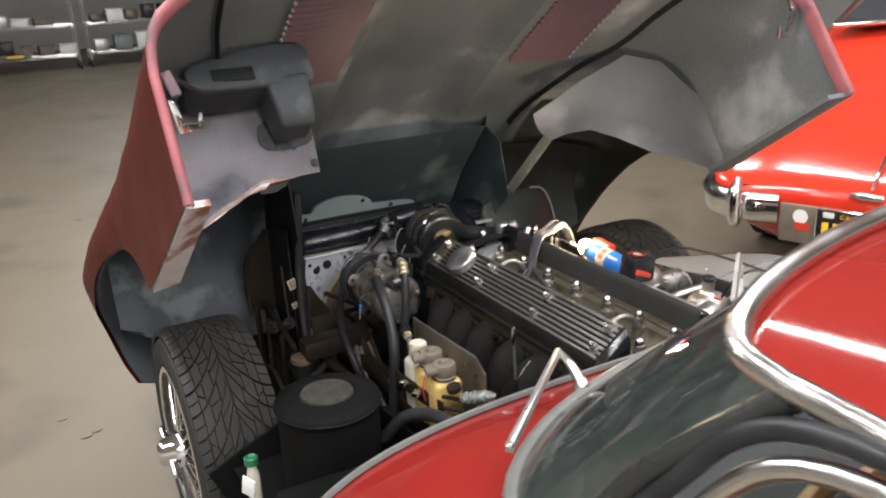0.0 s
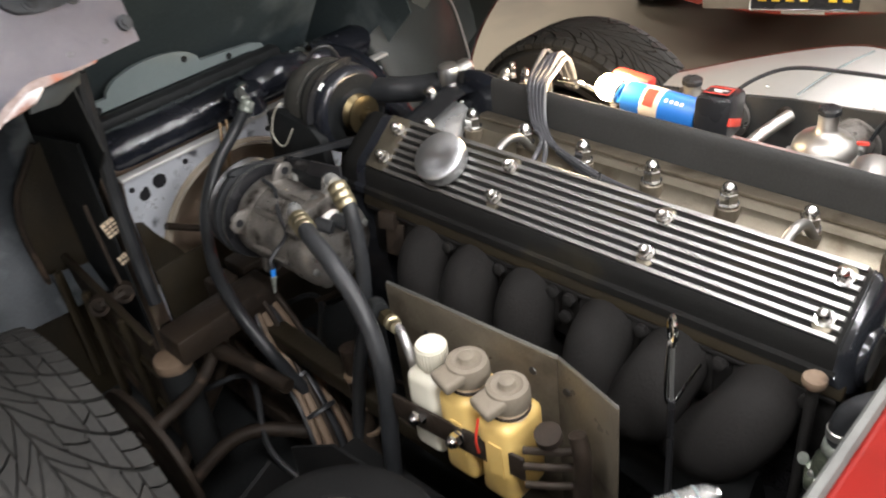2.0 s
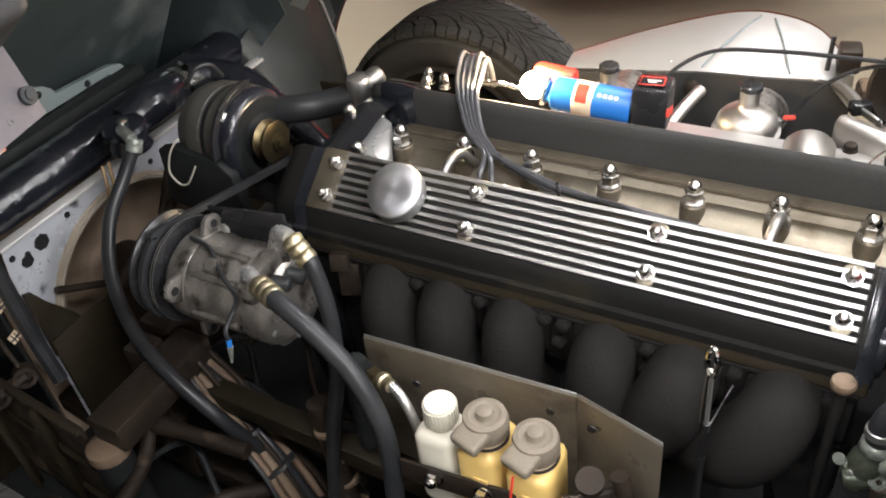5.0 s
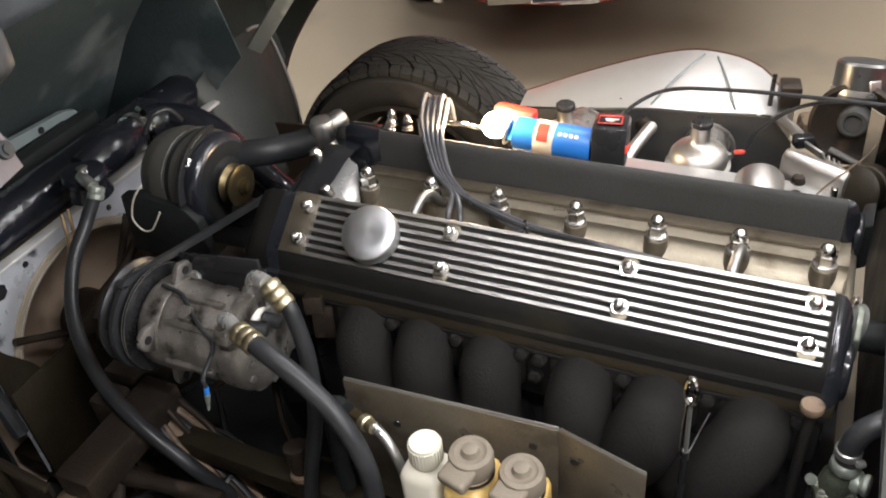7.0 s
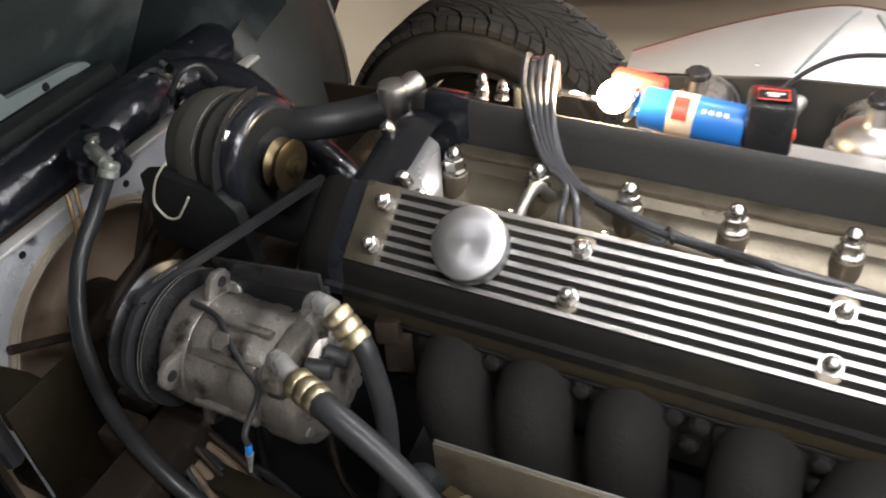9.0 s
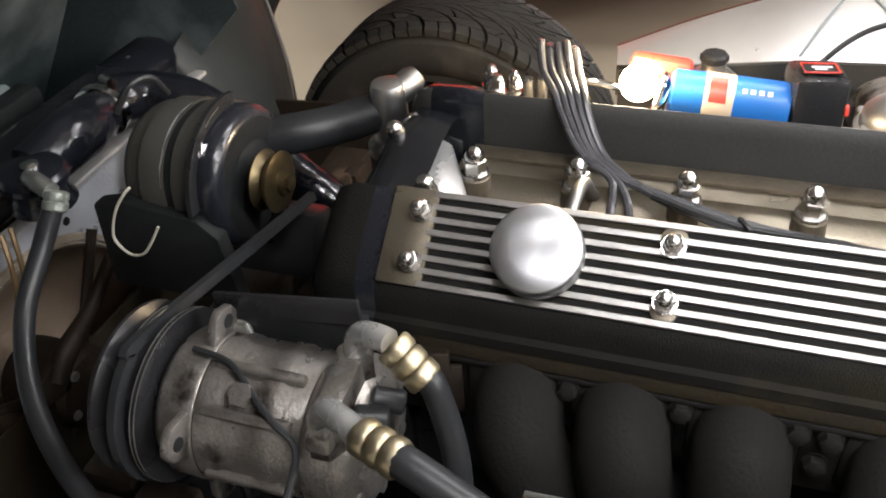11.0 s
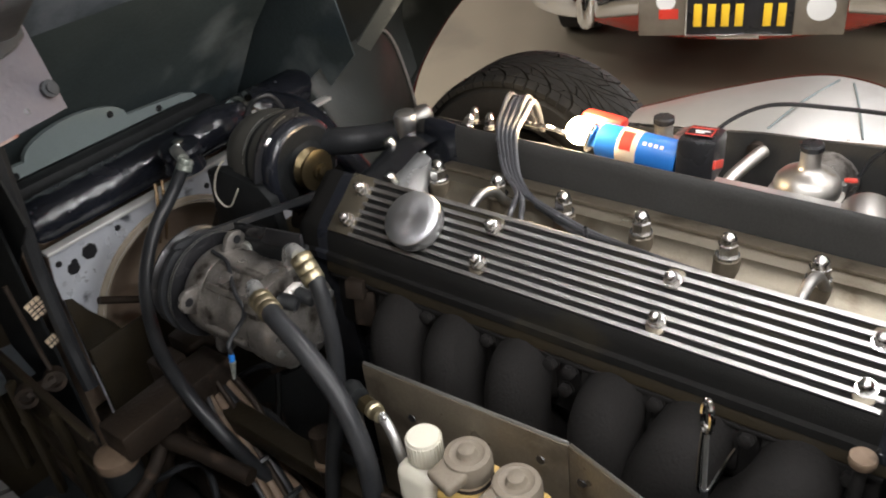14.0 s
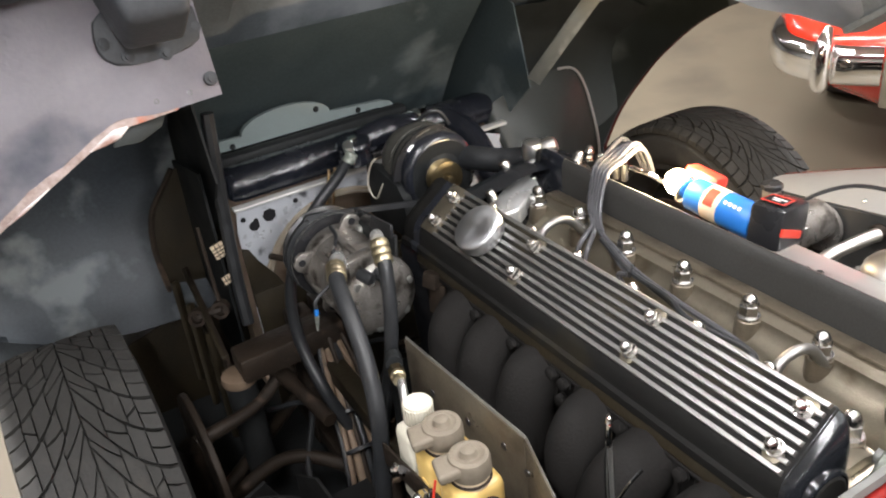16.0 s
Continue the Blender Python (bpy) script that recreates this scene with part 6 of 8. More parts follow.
# Added sheet hides the lit floor and keeps the bay bottom dark.
bar("undertray", (XC, -0.42, 0.12), (XC, 1.05, 0.12), 1.17, 0.01, BLACKSHADE, frame_ob, 0, "added black sheet for the shade under the bay")
bar("frame_side", (-0.50, 0.60, 0.33), (-0.465, 0.985, 0.33), 0.006, 0.27, RUST, frame_ob, 0, "greasy brown frame side panel")
for zz in (0.46, 0.37, 0.27):
    bar("frame_ledge", (-0.505, 0.60, zz), (-0.470, 0.985, zz), 0.010, 0.010, OILED, frame_ob, 0.003)
for yy in (0.70, 0.83, 0.94):
    bar("frame_post", (-0.506, yy, 0.21), (-0.502, yy + 0.003, 0.46), 0.012, 0.016, OILED, frame_ob, 0.003)
bar("frame_side", (0.42, 0.62, 0.34), (0.38, 0.98, 0.34), 0.006, 0.36, RUST, frame_ob, 0, "greasy brown frame side panel")
bar("rear_tray", (-0.42, -0.10, 0.42), (-0.80, -0.10, 0.42), 0.62, 0.008, DEADBLACK, frame_ob, 0, "black side tray")
part("inner_guard", prism(B(), [(-0.52, -0.40, 0.15), (-0.52, 0.20, 0.15), (-0.52, 0.20, 0.50), (-0.52, 0.1, 0.57), (-0.52, -0.40, 0.60)], (-0.004, 0, 0)), DEADBLACK, frame_ob, "black inner guard")
bar("guard_ledge", (-0.80, 0.16, 0.30), (-0.52, 0.16, 0.42), 0.006, 0.28, DEADBLACK, frame_ob, 0, "black splash guard")
loom = thing("wiring_loom", (-0.36, 0.4, 0.25), "brown taped wiring loom and pipes beside the engine", "wiring")
for k, (dx, dz, r, mt) in enumerate(((0.0, 0.0, 0.0088, LOOMTAN), (0.017, 0.004, 0.0075, RUBBER), (-0.014, 0.003, 0.005, LOOMTAN), (0.031, 0.0, 0.0065, LOOMTAN), (0.008, 0.013, 0.0045, RUST), (-0.021, -0.004, 0.004, RUBBER), (0.042, 0.004, 0.006, RUST))):
    part("pipe", tube(B(), [(-0.338 + dx * 0.7, 0.53, 0.45 + dz + 0.004 * k), (-0.345 + dx, 0.489, 0.417 + dz), (-0.355 + dx, 0.451, 0.374 + dz), (-0.365 + dx, 0.404, 0.336 + dz), (-0.375 + dx * 1.2, 0.364, 0.281 + dz), (-0.39 + dx * 1.4, 0.32, 0.2), (-0.40 + dx * 1.5, 0.29, 0.12)], r, 9), mt, loom)
for p in ((-0.352, 0.437, 0.366), (-0.36, 0.39, 0.318)):
    part("tie", lathe(B(), p, (-0.05, -0.5, -0.55), [(0.026, -0.004), (0.029, -0.003), (0.029, 0.003), (0.026, 0.004)], 14), RUBBER, loom)
# corrugated drain pipe beside the hoses
part("drain_pipe", tube(B(), [(-0.345, 0.285, 0.50), (-0.35, 0.275, 0.42), (-0.358, 0.265, 0.33), (-0.365, 0.255, 0.2)], 0.0165, 12), RUST, loom, "grimy brown drain pipe")
for z in (0.455, 0.40, 0.35, 0.29):
    part("pipe_clip", lathe(B(), (-0.352, 0.275 - (0.45 - z) * 0.12, z), (0.08, 0.1, 1), [(0.0168, -0.004), (0.0182, -0.003), (0.0182, 0.003), (0.0168, 0.004)], 16), LOOMTAN, loom, "tan pipe clip")
for k in range(7):
    random.seed(k + 40)
    a = Vector((-0.45 + 0.05 * k, 0.62 + 0.05 * math.sin(k * 2.1), 0.30 + 0.03 * (k % 3)))
    part("line", tube(B(), [a, a + Vector((0.06, -0.08, 0.03)), a + Vector((0.05 * math.sin(k), -0.2, -0.02)), a + Vector((0.02, -0.32, -0.08))], 0.0055, 6), (RUBBER, RUST)[k % 2], loom)

# ---- brake reservoirs on their plate ----
br = thing("reservoir_bracket", (-0.34, 0.0, 0.4), "tarnished metal bracket plate bolted beside the exhaust manifold", "bracket")
bm = prism(B(), [(-0.335, 0.188, 0.652), (-0.326, -0.081, 0.655), (-0.326, -0.081, 0.40), (-0.335, 0.188, 0.44)], (0.005, 0, 0), 0.001)
part("main_plate", bm, PLATE, br)
bm = prism(B(), [(-0.326, -0.0815, 0.655), (-0.364, -0.186, 0.669), (-0.364, -0.186, 0.50), (-0.326, -0.0815, 0.40)], (0.0045, 0.0015, 0), 0.001)
part("angled_wing", bm, PLATE, br)
part("bright_edge", bar_mesh((-0.3325, 0.187, 0.6535), (-0.3235, -0.081, 0.6565), 0.0045, 0.0012), STEEL, br, "worn bright edge")
part("bright_edge", bar_mesh((-0.3238, -0.0825, 0.6565), (-0.3618, -0.185, 0.6705), 0.0045, 0.0012), STEEL, br, "worn bright edge")
for p in ((-0.337, -0.055, 0.632), (-0.3385, -0.103, 0.627), (-0.3355, 0.12, 0.60), (-0.335, 0.03, 0.61)):
    part("hole", lathe(B(), p, (-1, 0, 0), [(0.0055, 0), (0.005, 0.0012)], 14), BLACK, br)
for a, b in (((-0.43, 0.09, 0.568), (-0.415, -0.10, 0.568)),):
    bar("strap", a, b, 0.004, 0.035, RUST, br, 0.001, "dark clamping strap")
for y in (0.048, -0.012):
    part("strap_nut", hexnut(B(), (-0.426, y, 0.572), (-1, 0, 0.1), 0.0095, 0.018), CHROME, br, "bright strap nut")
for z in (0.60, 0.575, 0.545):
    part("clip_arm", tube(B(), [(-0.415, -0.10, z), (-0.40, -0.13, z + 0.004), (-0.375, -0.155, z)], 0.0045, 8), RUST, br)
part("clip_post", tube(B(), [(-0.385, -0.15, 0.63), (-0.388, -0.158, 0.60), (-0.385, -0.155, 0.52)], 0.010, 10), RUST, br)
part("clip_eye", lathe(B(), (-0.40, -0.125, 0.622), (-0.3, 0, 1), [(0.006, 0), (0.015, 0), (0.015, 0.01), (0.006, 0.01)], 16), RUST, br)


def soft_box(bm, c, sx, sy, z0, z1, r):
    return box(bm, (c[0], c[1], (z0 + z1) / 2), (sx, sy, z1 - z0), (0, 0, 0), r, 3)


bottle = thing("washer_bottle", (-0.392, 0.058, 0.48), "small milky white plastic fluid bottle with a ribbed screw cap", "bottle")
part("flask", soft_box(B(), (-0.392, 0.054), 0.052, 0.050, 0.50, 0.622, 0.012), WHITEPL, bottle)
part("neck", cyl(B(), (-0.391, 0.052, 0.618), (-0.391, 0.052, 0.636), 0.0145, seg=20), WHITEPL, bottle)
bm = B()
lathe(bm, (-0.391, 0.052, 0.631), (0, 0, 1), [(0.0182, 0), (0.0182, 0.024), (0.017, 0.027), (0.0, 0.028)], 28)
for k in range(28):
    a = 2 * math.pi * k / 28
    box(bm, (-0.391 + 0.0185 * math.cos(a), 0.052 + 0.0185 * math.sin(a), 0.643), (0.0022, 0.0022, 0.024), (0, 0, math.degrees(a)))
part("screw_cap", bm, WHITEPL, bottle, "ribbed white screw cap")
res = None
for cy, dz in ((-0.002, 0.012), (-0.060, 0.006)):
    res = thing("brake_fluid_reservoir", (-0.388, cy, 0.47), "aged yellow plastic brake fluid reservoir with a grey dust cap", "reservoir", "twin brake reservoirs")
    x = -0.388
    part("flask", soft_box(B(), (x, cy), 0.066, 0.051, 0.495, 0.612 + dz, 0.012), YELLOWPL, res)
    part("collar", cyl(B(), (x, cy, 0.607 + dz), (x, cy, 0.628 + dz), 0.0228, seg=28, bev=0.002), CREAM, res, "pale threaded collar")
    part("wire_band", lathe(B(), (x, cy, 0.613 + dz), (0, 0, 1), [(0.024, 0), (0.0255, 0.002), (0.024, 0.004)], 28), RUST, res)
    part("dust_cap", lathe(B(), (x, cy, 0.622 + dz), (0, 0, 1), [(0.0245, 0), (0.0258, 0.003), (0.0252, 0.019), (0.0235, 0.0245), (0.018, 0.026), (0.016, 0.0245), (0.0112, 0.0245), (0.0104, 0.0255), (0.0088, 0.0315), (0.004, 0.033), (0, 0.0335)], 32), CAPGREY, res, "weathered grey rubber dust cap")
    part("cap_tongue", box(B(), (x - 0.025, cy + 0.005, 0.636 + dz), (0.032, 0.036, 0.015), (0, -10, -16), 0.005, 3), CAPGREY, res, "grey cap tongue")
    part("sight_strip", box(B(), (x - 0.0335, cy - 0.005, 0.565), (0.002, 0.018, 0.05)), YELLOWPL, res)
part("red_wire", tube(B(), [(-0.43, -0.052, 0.63), (-0.435, -0.05, 0.60), (-0.428, -0.045, 0.57)], 0.0016, 6), REDPL, res, "thin red wire")
union = thing("brake_pipe_union", (-0.37, 0.16, 0.6), "brass brake pipe union with a bent steel pipe", "pipe fitting")
part("nut", lathe(B(), (-0.367, 0.158, 0.632), (-0.2, -0.5, 0.1), [(0.011, 0), (0.011, 0.016)], 6), GOLDZINC, union)
part("ferrule", lathe(B(), (-0.372, 0.142, 0.635), (-0.2, -0.5, 0.1), [(0.0105, 0), (0.0105, 0.008), (0.008, 0.01), (0.008, 0.02)], 12), BRASS, union)
part("pipe", tube(B(), [(-0.376, 0.126, 0.638), (-0.383, 0.108, 0.630), (-0.389, 0.094, 0.612), (-0.392, 0.084, 0.58), (-0.392, 0.08, 0.55)], 0.0062, 10), STEEL, union)
part("hose_stub", tube(B(), [(-0.362, 0.172, 0.630), (-0.352, 0.195, 0.622), (-0.345, 0.21, 0.56), (-0.345, 0.21, 0.45)], 0.012, 10), BLACKSHADE, union)

# ---- servo drum and hoses behind the front wheel ----
drum = thing("vacuum_servo", (-0.652, -0.074, 0.42), "large matt black vacuum drum with a round mesh top", "servo")
part("drum_body", lathe(B(), (-0.652, -0.074, 0.426), (0, 0, 1), [(0.09, 0), (0.097, 0.01), (0.098, 0.04), (0.098, 0.215), (0.102, 0.219), (0.104, 0.228), (0.101, 0.234), (0.085, 0.241), (0.055, 0.246), (0.052, 0.242)], 48), DEADBLACK, drum)
part("drum_rim", lathe(B(), (-0.652, -0.074, 0.6535), (0, 0, 1), [(0.1036, -0.0006), (0.1044, 0), (0.1036, 0.0006)], 60), GREYBLACK, drum, "worn grey drum rim")
part("mesh_disc", lathe(B(), (-0.652, -0.074, 0.669), (0, 0, 1), [(0.052, 0), (0.050, 0.004), (0, 0.005)], 36), material("dusty_mesh", (0.040, 0.038, 0.030), (0.024, 0.023, 0.018), 0.8, 0.2, 40, 900, 0.8), drum, "dusty grey mesh disc")
box_ob = thing("black_box_cover", (-0.60, -0.27, 0.42), "black sheet metal cover in front of the bulkhead", "cover")
part("cover_body", box(B(), (-0.62, -0.27, 0.49), (0.36, 0.22, 0.13), (0, 0, 0), 0.012), DEADBLACK, box_ob)
phial = thing("fluid_phial", (-0.808, -0.045, 0.46), "small pale phial with a green cap and white tag", "phial")
part("body", lathe(B(), (-0.806, -0.045, 0.45), (0, 0, 1), [(0.011, 0), (0.0125, 0.004), (0.0125, 0.075), (0.009, 0.09), (0.009, 0.10)], 16), WHITEPL, phial)
part("cap", lathe(B(), (-0.806, -0.045, 0.55), (0, 0, 1), [(0.0135, 0), (0.0135, 0.014), (0.011, 0.016), (0.007, 0.012), (0, 0.012)], 18), material("green_plastic", (0.02, 0.15, 0.06), (0.016, 0.12, 0.05), 0.4), phial, "green plastic cap")
part("tag", box(B(), (-0.822, -0.064, 0.515), (0.004, 0.03, 0.04), (12, 0, 30), 0.001), WHITE, phial, "white paper tag")
heater = thing("heater_hose", (-0.5, -0.2, 0.6), "grey-black heater hose with a bright clamp", "hose")
part("hose_run", tube(B(), [(-0.56, -0.12, 0.56), (-0.53, -0.15, 0.61), (-0.505, -0.19, 0.632), (-0.49, -0.24, 0.64), (-0.482, -0.29, 0.635), (-0.478, -0.36, 0.60), (-0.475, -0.40, 0.55)], 0.013, 12), RUBBER, heater)
part("clamp", lathe(B(), (-0.483, -0.282, 0.637), (0.02, -0.1, -0.01), [(0.0135, -0.007), (0.0155, -0.006), (0.0155, 0.006), (0.0135, 0.007)], 18), CHROME, heater, "bright hose clamp")
lens = thing("glass_filter_bowl", (-0.443, -0.31, 0.69), "clear glass and chrome filter bowl lying by the bulkhead", "filter")
part("bowl", lathe(B(), (-0.475, -0.285, 0.70), (0.06, -0.045, 0.008), [(0.006, 0), (0.0095, 0.004), (0.0112, 0.016), (0.0112, 0.042), (0.0095, 0.056), (0.005, 0.062)], 20), CLEAR, lens, "clear ribbed glass bowl")
part("core", lathe(B(), (-0.47, -0.289, 0.7006), (0.06, -0.045, 0.008), [(0.004, 0), (0.007, 0.004), (0.007, 0.02), (0.010, 0.024), (0.010, 0.036), (0.005, 0.04), (0.005, 0.058)], 14), NUT, lens, "bright metal filter core")
for k in range(3):
    part("glass_ring", lathe(B(), Vector((-0.475, -0.285, 0.70)) + Vector((0.06, -0.045, 0.008)).normalized() * (0.012 + 0.016 * k), (0.06, -0.045, 0.008), [(0.0112, -0.0015), (0.0122, 0), (0.0112, 0.0015)], 20, closed=False), DUCTGREY, lens, "bright glass ring")
part("stay", cyl(B(), (-0.443, -0.31, 0.69), (-0.443, -0.39, 0.60), 0.006, seg=8), RUST, lens)

# ---- intake side ----
man = thing("inlet_manifold", (0.22, 0, 0.5), "cast alloy inlet manifold behind the black cam cover", "manifold")
bm = box(B(), (0.205, -0.145, 0.645), (0.10, 0.35, 0.03), (0, 6, 0), 0.008)
part("casting", bm, ALUWHITE, man, "bright alloy inlet casting")
part("lower_casting", box(B(), (0.19, 0, 0.57), (0.12, 0.60, 0.14), (0, 0, 0), 0.03), CASTGREY, man)
part("bright_dome", lathe(B(), (0.17, -0.225, 0.655), (0.9, 0.1, 0.25), [(0.0, -0.012), (0.031, -0.012), (0.035, -0.008), (0.035, 0.05), (0.031, 0.056), (0, 0.058)], 30), NICKEL, man, "bright rounded alloy housing")
bm = prism(B(), [(0.300, -0.252, 0.684), (0.286, -0.246, 0.690), (0.272, -0.242, 0.684), (0.268, -0.241, 0.635), (0.300, -0.250, 0.635)], (-0.05, -0.092, 0.002), 0.005)
part("rear_bar", bm, NICKEL, man, "bright alloy box-section elbow")
for p in ((0.17, -0.165, 0.66), (0.165, -0.18, 0.66), (0.222, -0.272, 0.672), (0.180, -0.272, 0.670), (0.19, 0.12, 0.66)):
    part("flange_bolt", hexnut(B(), p, (0, 0, 1), 0.009, 0.018, False), RUST, man)
for p in ((0.158, -0.075, 0.655), (0.163, -0.092, 0.655), (0.15, 0.30, 0.70), (0.155, 0.285, 0.70)):
    part("stud", cyl(B(), p, Vector(p) + Vector((0, 0, 0.034)), 0.0065, seg=12, bev=0.002), CHROME, man, "bright stud")


def carb(y):
    c = thing("carburettor", (0.30, y, 0.56), "polished alloy dashpot carburettor with a black damper knob", "carburettor", "bank of carburettors")
    x = 0.302
    part("body", box(B(), (x, y, 0.60), (0.085, 0.075, 0.07), (0, 0, 0), 0.014), CASTGREY, c)
    part("flange", lathe(B(), (x, y, 0.622), (0, 0, 1), [(0.051, 0), (0.052, 0.002), (0.052, 0.009), (0.048, 0.011)], 36), NICKEL, c)
    for a in (0.8, 2.4, 3.9, 5.5):
        part("flange_lug", cyl(B(), (x + 0.052 * math.cos(a), y + 0.052 * math.sin(a), 0.614), (x + 0.052 * math.cos(a), y + 0.052 * math.sin(a), 0.634), 0.010, seg=14, bev=0.002), NICKEL, c)
    part("dashpot", lathe(B(), (x, y, 0.632), (0, 0, 1), [(0.0465, 0), (0.047, 0.010), (0.0445, 0.020), (0.037, 0.029), (0.026, 0.034), (0.018, 0.038), (0.0145, 0.044), (0.0145, 0.066)], 36), NICKEL, c, "polished domed dashpot")
    bm = lathe(B(), (x, y, 0.698), (0, 0, 1), [(0.0145, 0), (0.0172, 0.002), (0.0172, 0.009), (0.0145, 0.0115), (0, 0.012)], 8)
    part("damper_knob", bm, BLACK, c, "black plastic damper knob")
    for a in (0.5, 2.1, 3.6, 5.2):
        part("screw", cyl(B(), (x + 0.0485 * math.cos(a), y + 0.0485 * math.sin(a), 0.63), (x + 0.0485 * math.cos(a), y + 0.0485 * math.sin(a), 0.642), 0.0055, seg=10), STEEL, c)
    part("throat", cyl(B(), (x + 0.04, y, 0.60), (0.43, y, 0.60), 0.036, seg=20), CASTGREY, c)
    part("spindle", cyl(B(), (x - 0.02, y + 0.05, 0.606), (x - 0.02, y - 0.05, 0.606), 0.006, seg=8), STEEL, c)


for y in (0.105, -0.118, -0.34):
    if y > -0.3:
        carb(y)
part("red_plug", box(B(), (0.268, -0.182, 0.682), (0.007, 0.018, 0.007), (0, 20, 20), 0.003), REDPL, man, "red wire plug")
part("fuel_pipe", tube(B(), [(0.30, 0.0, 0.612), (0.325, -0.004, 0.62), (0.385, -0.018, 0.629), (0.40, -0.022, 0.630)], 0.011, 12), NICKEL, man, "dull alloy pipe")
# air box
airbox = thing("air_cleaner_box", (0.5, 0, 0.45), "unpainted alloy air cleaner box with a creased lid", "air cleaner")
wall = [(0.44, 0.235, 0.50), (0.44, 0.235, 0.605), (0.455, 0.0, 0.632), (0.46, -0.21, 0.642), (0.455, -0.25, 0.60), (0.45, -0.25, 0.48)]
part("back_plate", prism(B(), wall, (0.006, 0, 0)), GREYBLACK, airbox, "dark grey back plate")
inner_e = [(0.445, 0.24, 0.612), (0.455, 0.12, 0.62), (0.458, 0.0, 0.634), (0.462, -0.1, 0.638), (0.465, -0.2, 0.645), (0.47, -0.235, 0.635)]
mid_e = [(0.49, 0.245, 0.613), (0.535, 0.12, 0.638), (0.565, 0.0, 0.662), (0.575, -0.08, 0.67), (0.56, -0.16, 0.665), (0.50, -0.235, 0.64)]
out_e = [(0.52, 0.25, 0.606), (0.585, 0.13, 0.635), (0.625, 0.0, 0.666), (0.635, -0.085, 0.672), (0.61, -0.175, 0.66), (0.52, -0.245, 0.63)]
low_e = [(p[0] + 0.012, p[1], p[2] - 0.09) for p in out_e]
lid = part("lid", loft(B(), [smooth_path(e, 4) for e in (inner_e, mid_e, out_e, low_e)]), ALUWHITE, airbox, "creased unpainted alloy lid", True, 60)
part("lid_edge", tube(B(), [Vector(p) + Vector((0.003, 0, 0.001)) for p in out_e], 0.0009, 6), RED_OLD, airbox, "red painted rim")
for (a, b) in (((0.466, -0.005, 0.6375), (0.618, -0.07, 0.674)), ((0.47, -0.15, 0.6455), (0.612, -0.095, 0.6735))):
    part("crease", tube(B(), [a, Vector(a).lerp(Vector(b), 0.35) + Vector((0, 0, 0.007)), Vector(a).lerp(Vector(b), 0.7) + Vector((0, 0, 0.005)), b], 0.0019, 8), DUCTGREY, airbox, "grey pressed crease")
for y in (-0.13, -0.19, 0.05):
    part("rivet", lathe(B(), (0.468, y, 0.641), (0, 0, 1), [(0.004, 0), (0.003, 0.002), (0, 0.003)], 10), STEEL, airbox)
for y in (0.105, -0.118):
    part("trumpet_ring", lathe(B(), (0.437, y, 0.585), (-1, 0, 0), [(0.036, 0), (0.045, 0), (0.045, 0.008), (0.036, 0.008)], 28), CASTGREY, airbox)
part("pipe_boss", lathe(B(), (0.44, 0.0, 0.612), (-1, 0, 0), [(0.014, 0), (0.014, 0.012), (0.009, 0.016), (0, 0.017)], 14), RUST, airbox)
# horn motor by the bulkhead
mot = thing("windscreen_washer_pump", (0.40, -0.33, 0.5), "black and brown round pump motor on the bulkhead", "pump")
part("bell", lathe(B(), (0.395, -0.335, 0.682), (-1, 0.10, 0.22), [(0.03, -0.05), (0.062, -0.045), (0.066, 0), (0.060, 0.003), (0.050, -0.006), (0.024, -0.014)], 36), RUST, mot, "brown-black dished bell")
part("hub", lathe(B(), (0.385, -0.335, 0.694), (-1, 0.10, 0.22), [(0.023, -0.02), (0.023, 0.014), (0.019, 0.018), (0.014, 0.018), (0.012, 0.013), (0, 0.013)], 24), GREYBLACK, mot, "black ringed hub")
can = part("canister", cyl(B(), (0.435, -0.335, 0.705), (0.452, -0.335, 0.765), 0.041, seg=32, bev=0.004), DARKRIM, mot, "grey metal canister")
part("band", lathe(B(), (0.438, -0.335, 0.716), (0.017, 0, 0.06), [(0.0412, 0), (0.0425, 0.001), (0.0425, 0.009), (0.0412, 0.010)], 32), STEEL, can, "steel band")
part("band_lug", box(B(), (0.412, -0.352, 0.744), (0.012, 0.018, 0.016), (0, 15, 40), 0.002), STEEL, can)
part("bracket", box(B(), (0.40, -0.37, 0.60), (0.05, 0.016, 0.2), (0, 0, 0), 0.006), BLACKSHADE, mot)
part("mount_plate", prism(B(), [(0.34, -0.352, 0.742), (0.325, -0.372, 0.738), (0.312, -0.372, 0.66), (0.325, -0.355, 0.655)], (0.004, 0.0, 0.0), 0.001), CAPGREY, mot, "grey mounting plate")
part("terminal_block", box(B(), (0.50, -0.232, 0.672), (0.045, 0.035, 0.04), (0, 0, 10), 0.005), RUST, mot, "brown terminal block")
part("terminal_post", cyl(B(), (0.47, -0.205, 0.66), (0.478, -0.205, 0.715), 0.004, seg=8), BLACK, mot)
elbow = thing("throttle_linkage", (0.30, -0.33, 0.6), "clutter of throttle rods, springs and a bronze drum at the bulkhead", "linkage")
part("drum", lathe(B(), (0.246, -0.357, 0.66), (-0.6, 0.35, 0.25), [(0.0, -0.03), (0.034, -0.03), (0.037, -0.026), (0.037, -0.006), (0.034, -0.004), (0.034, 0.004), (0.037, 0.006), (0.037, 0.02), (0.03, 0.024), (0, 0.026)], 28), OILED, elbow, "bronze-brown grooved drum")
part("stud", cyl(B(), (0.178, -0.32, 0.66), (0.178, -0.32, 0.700), 0.006, 0.005, seg=12, bev=0.002), CHROME, elbow, "bright stud")
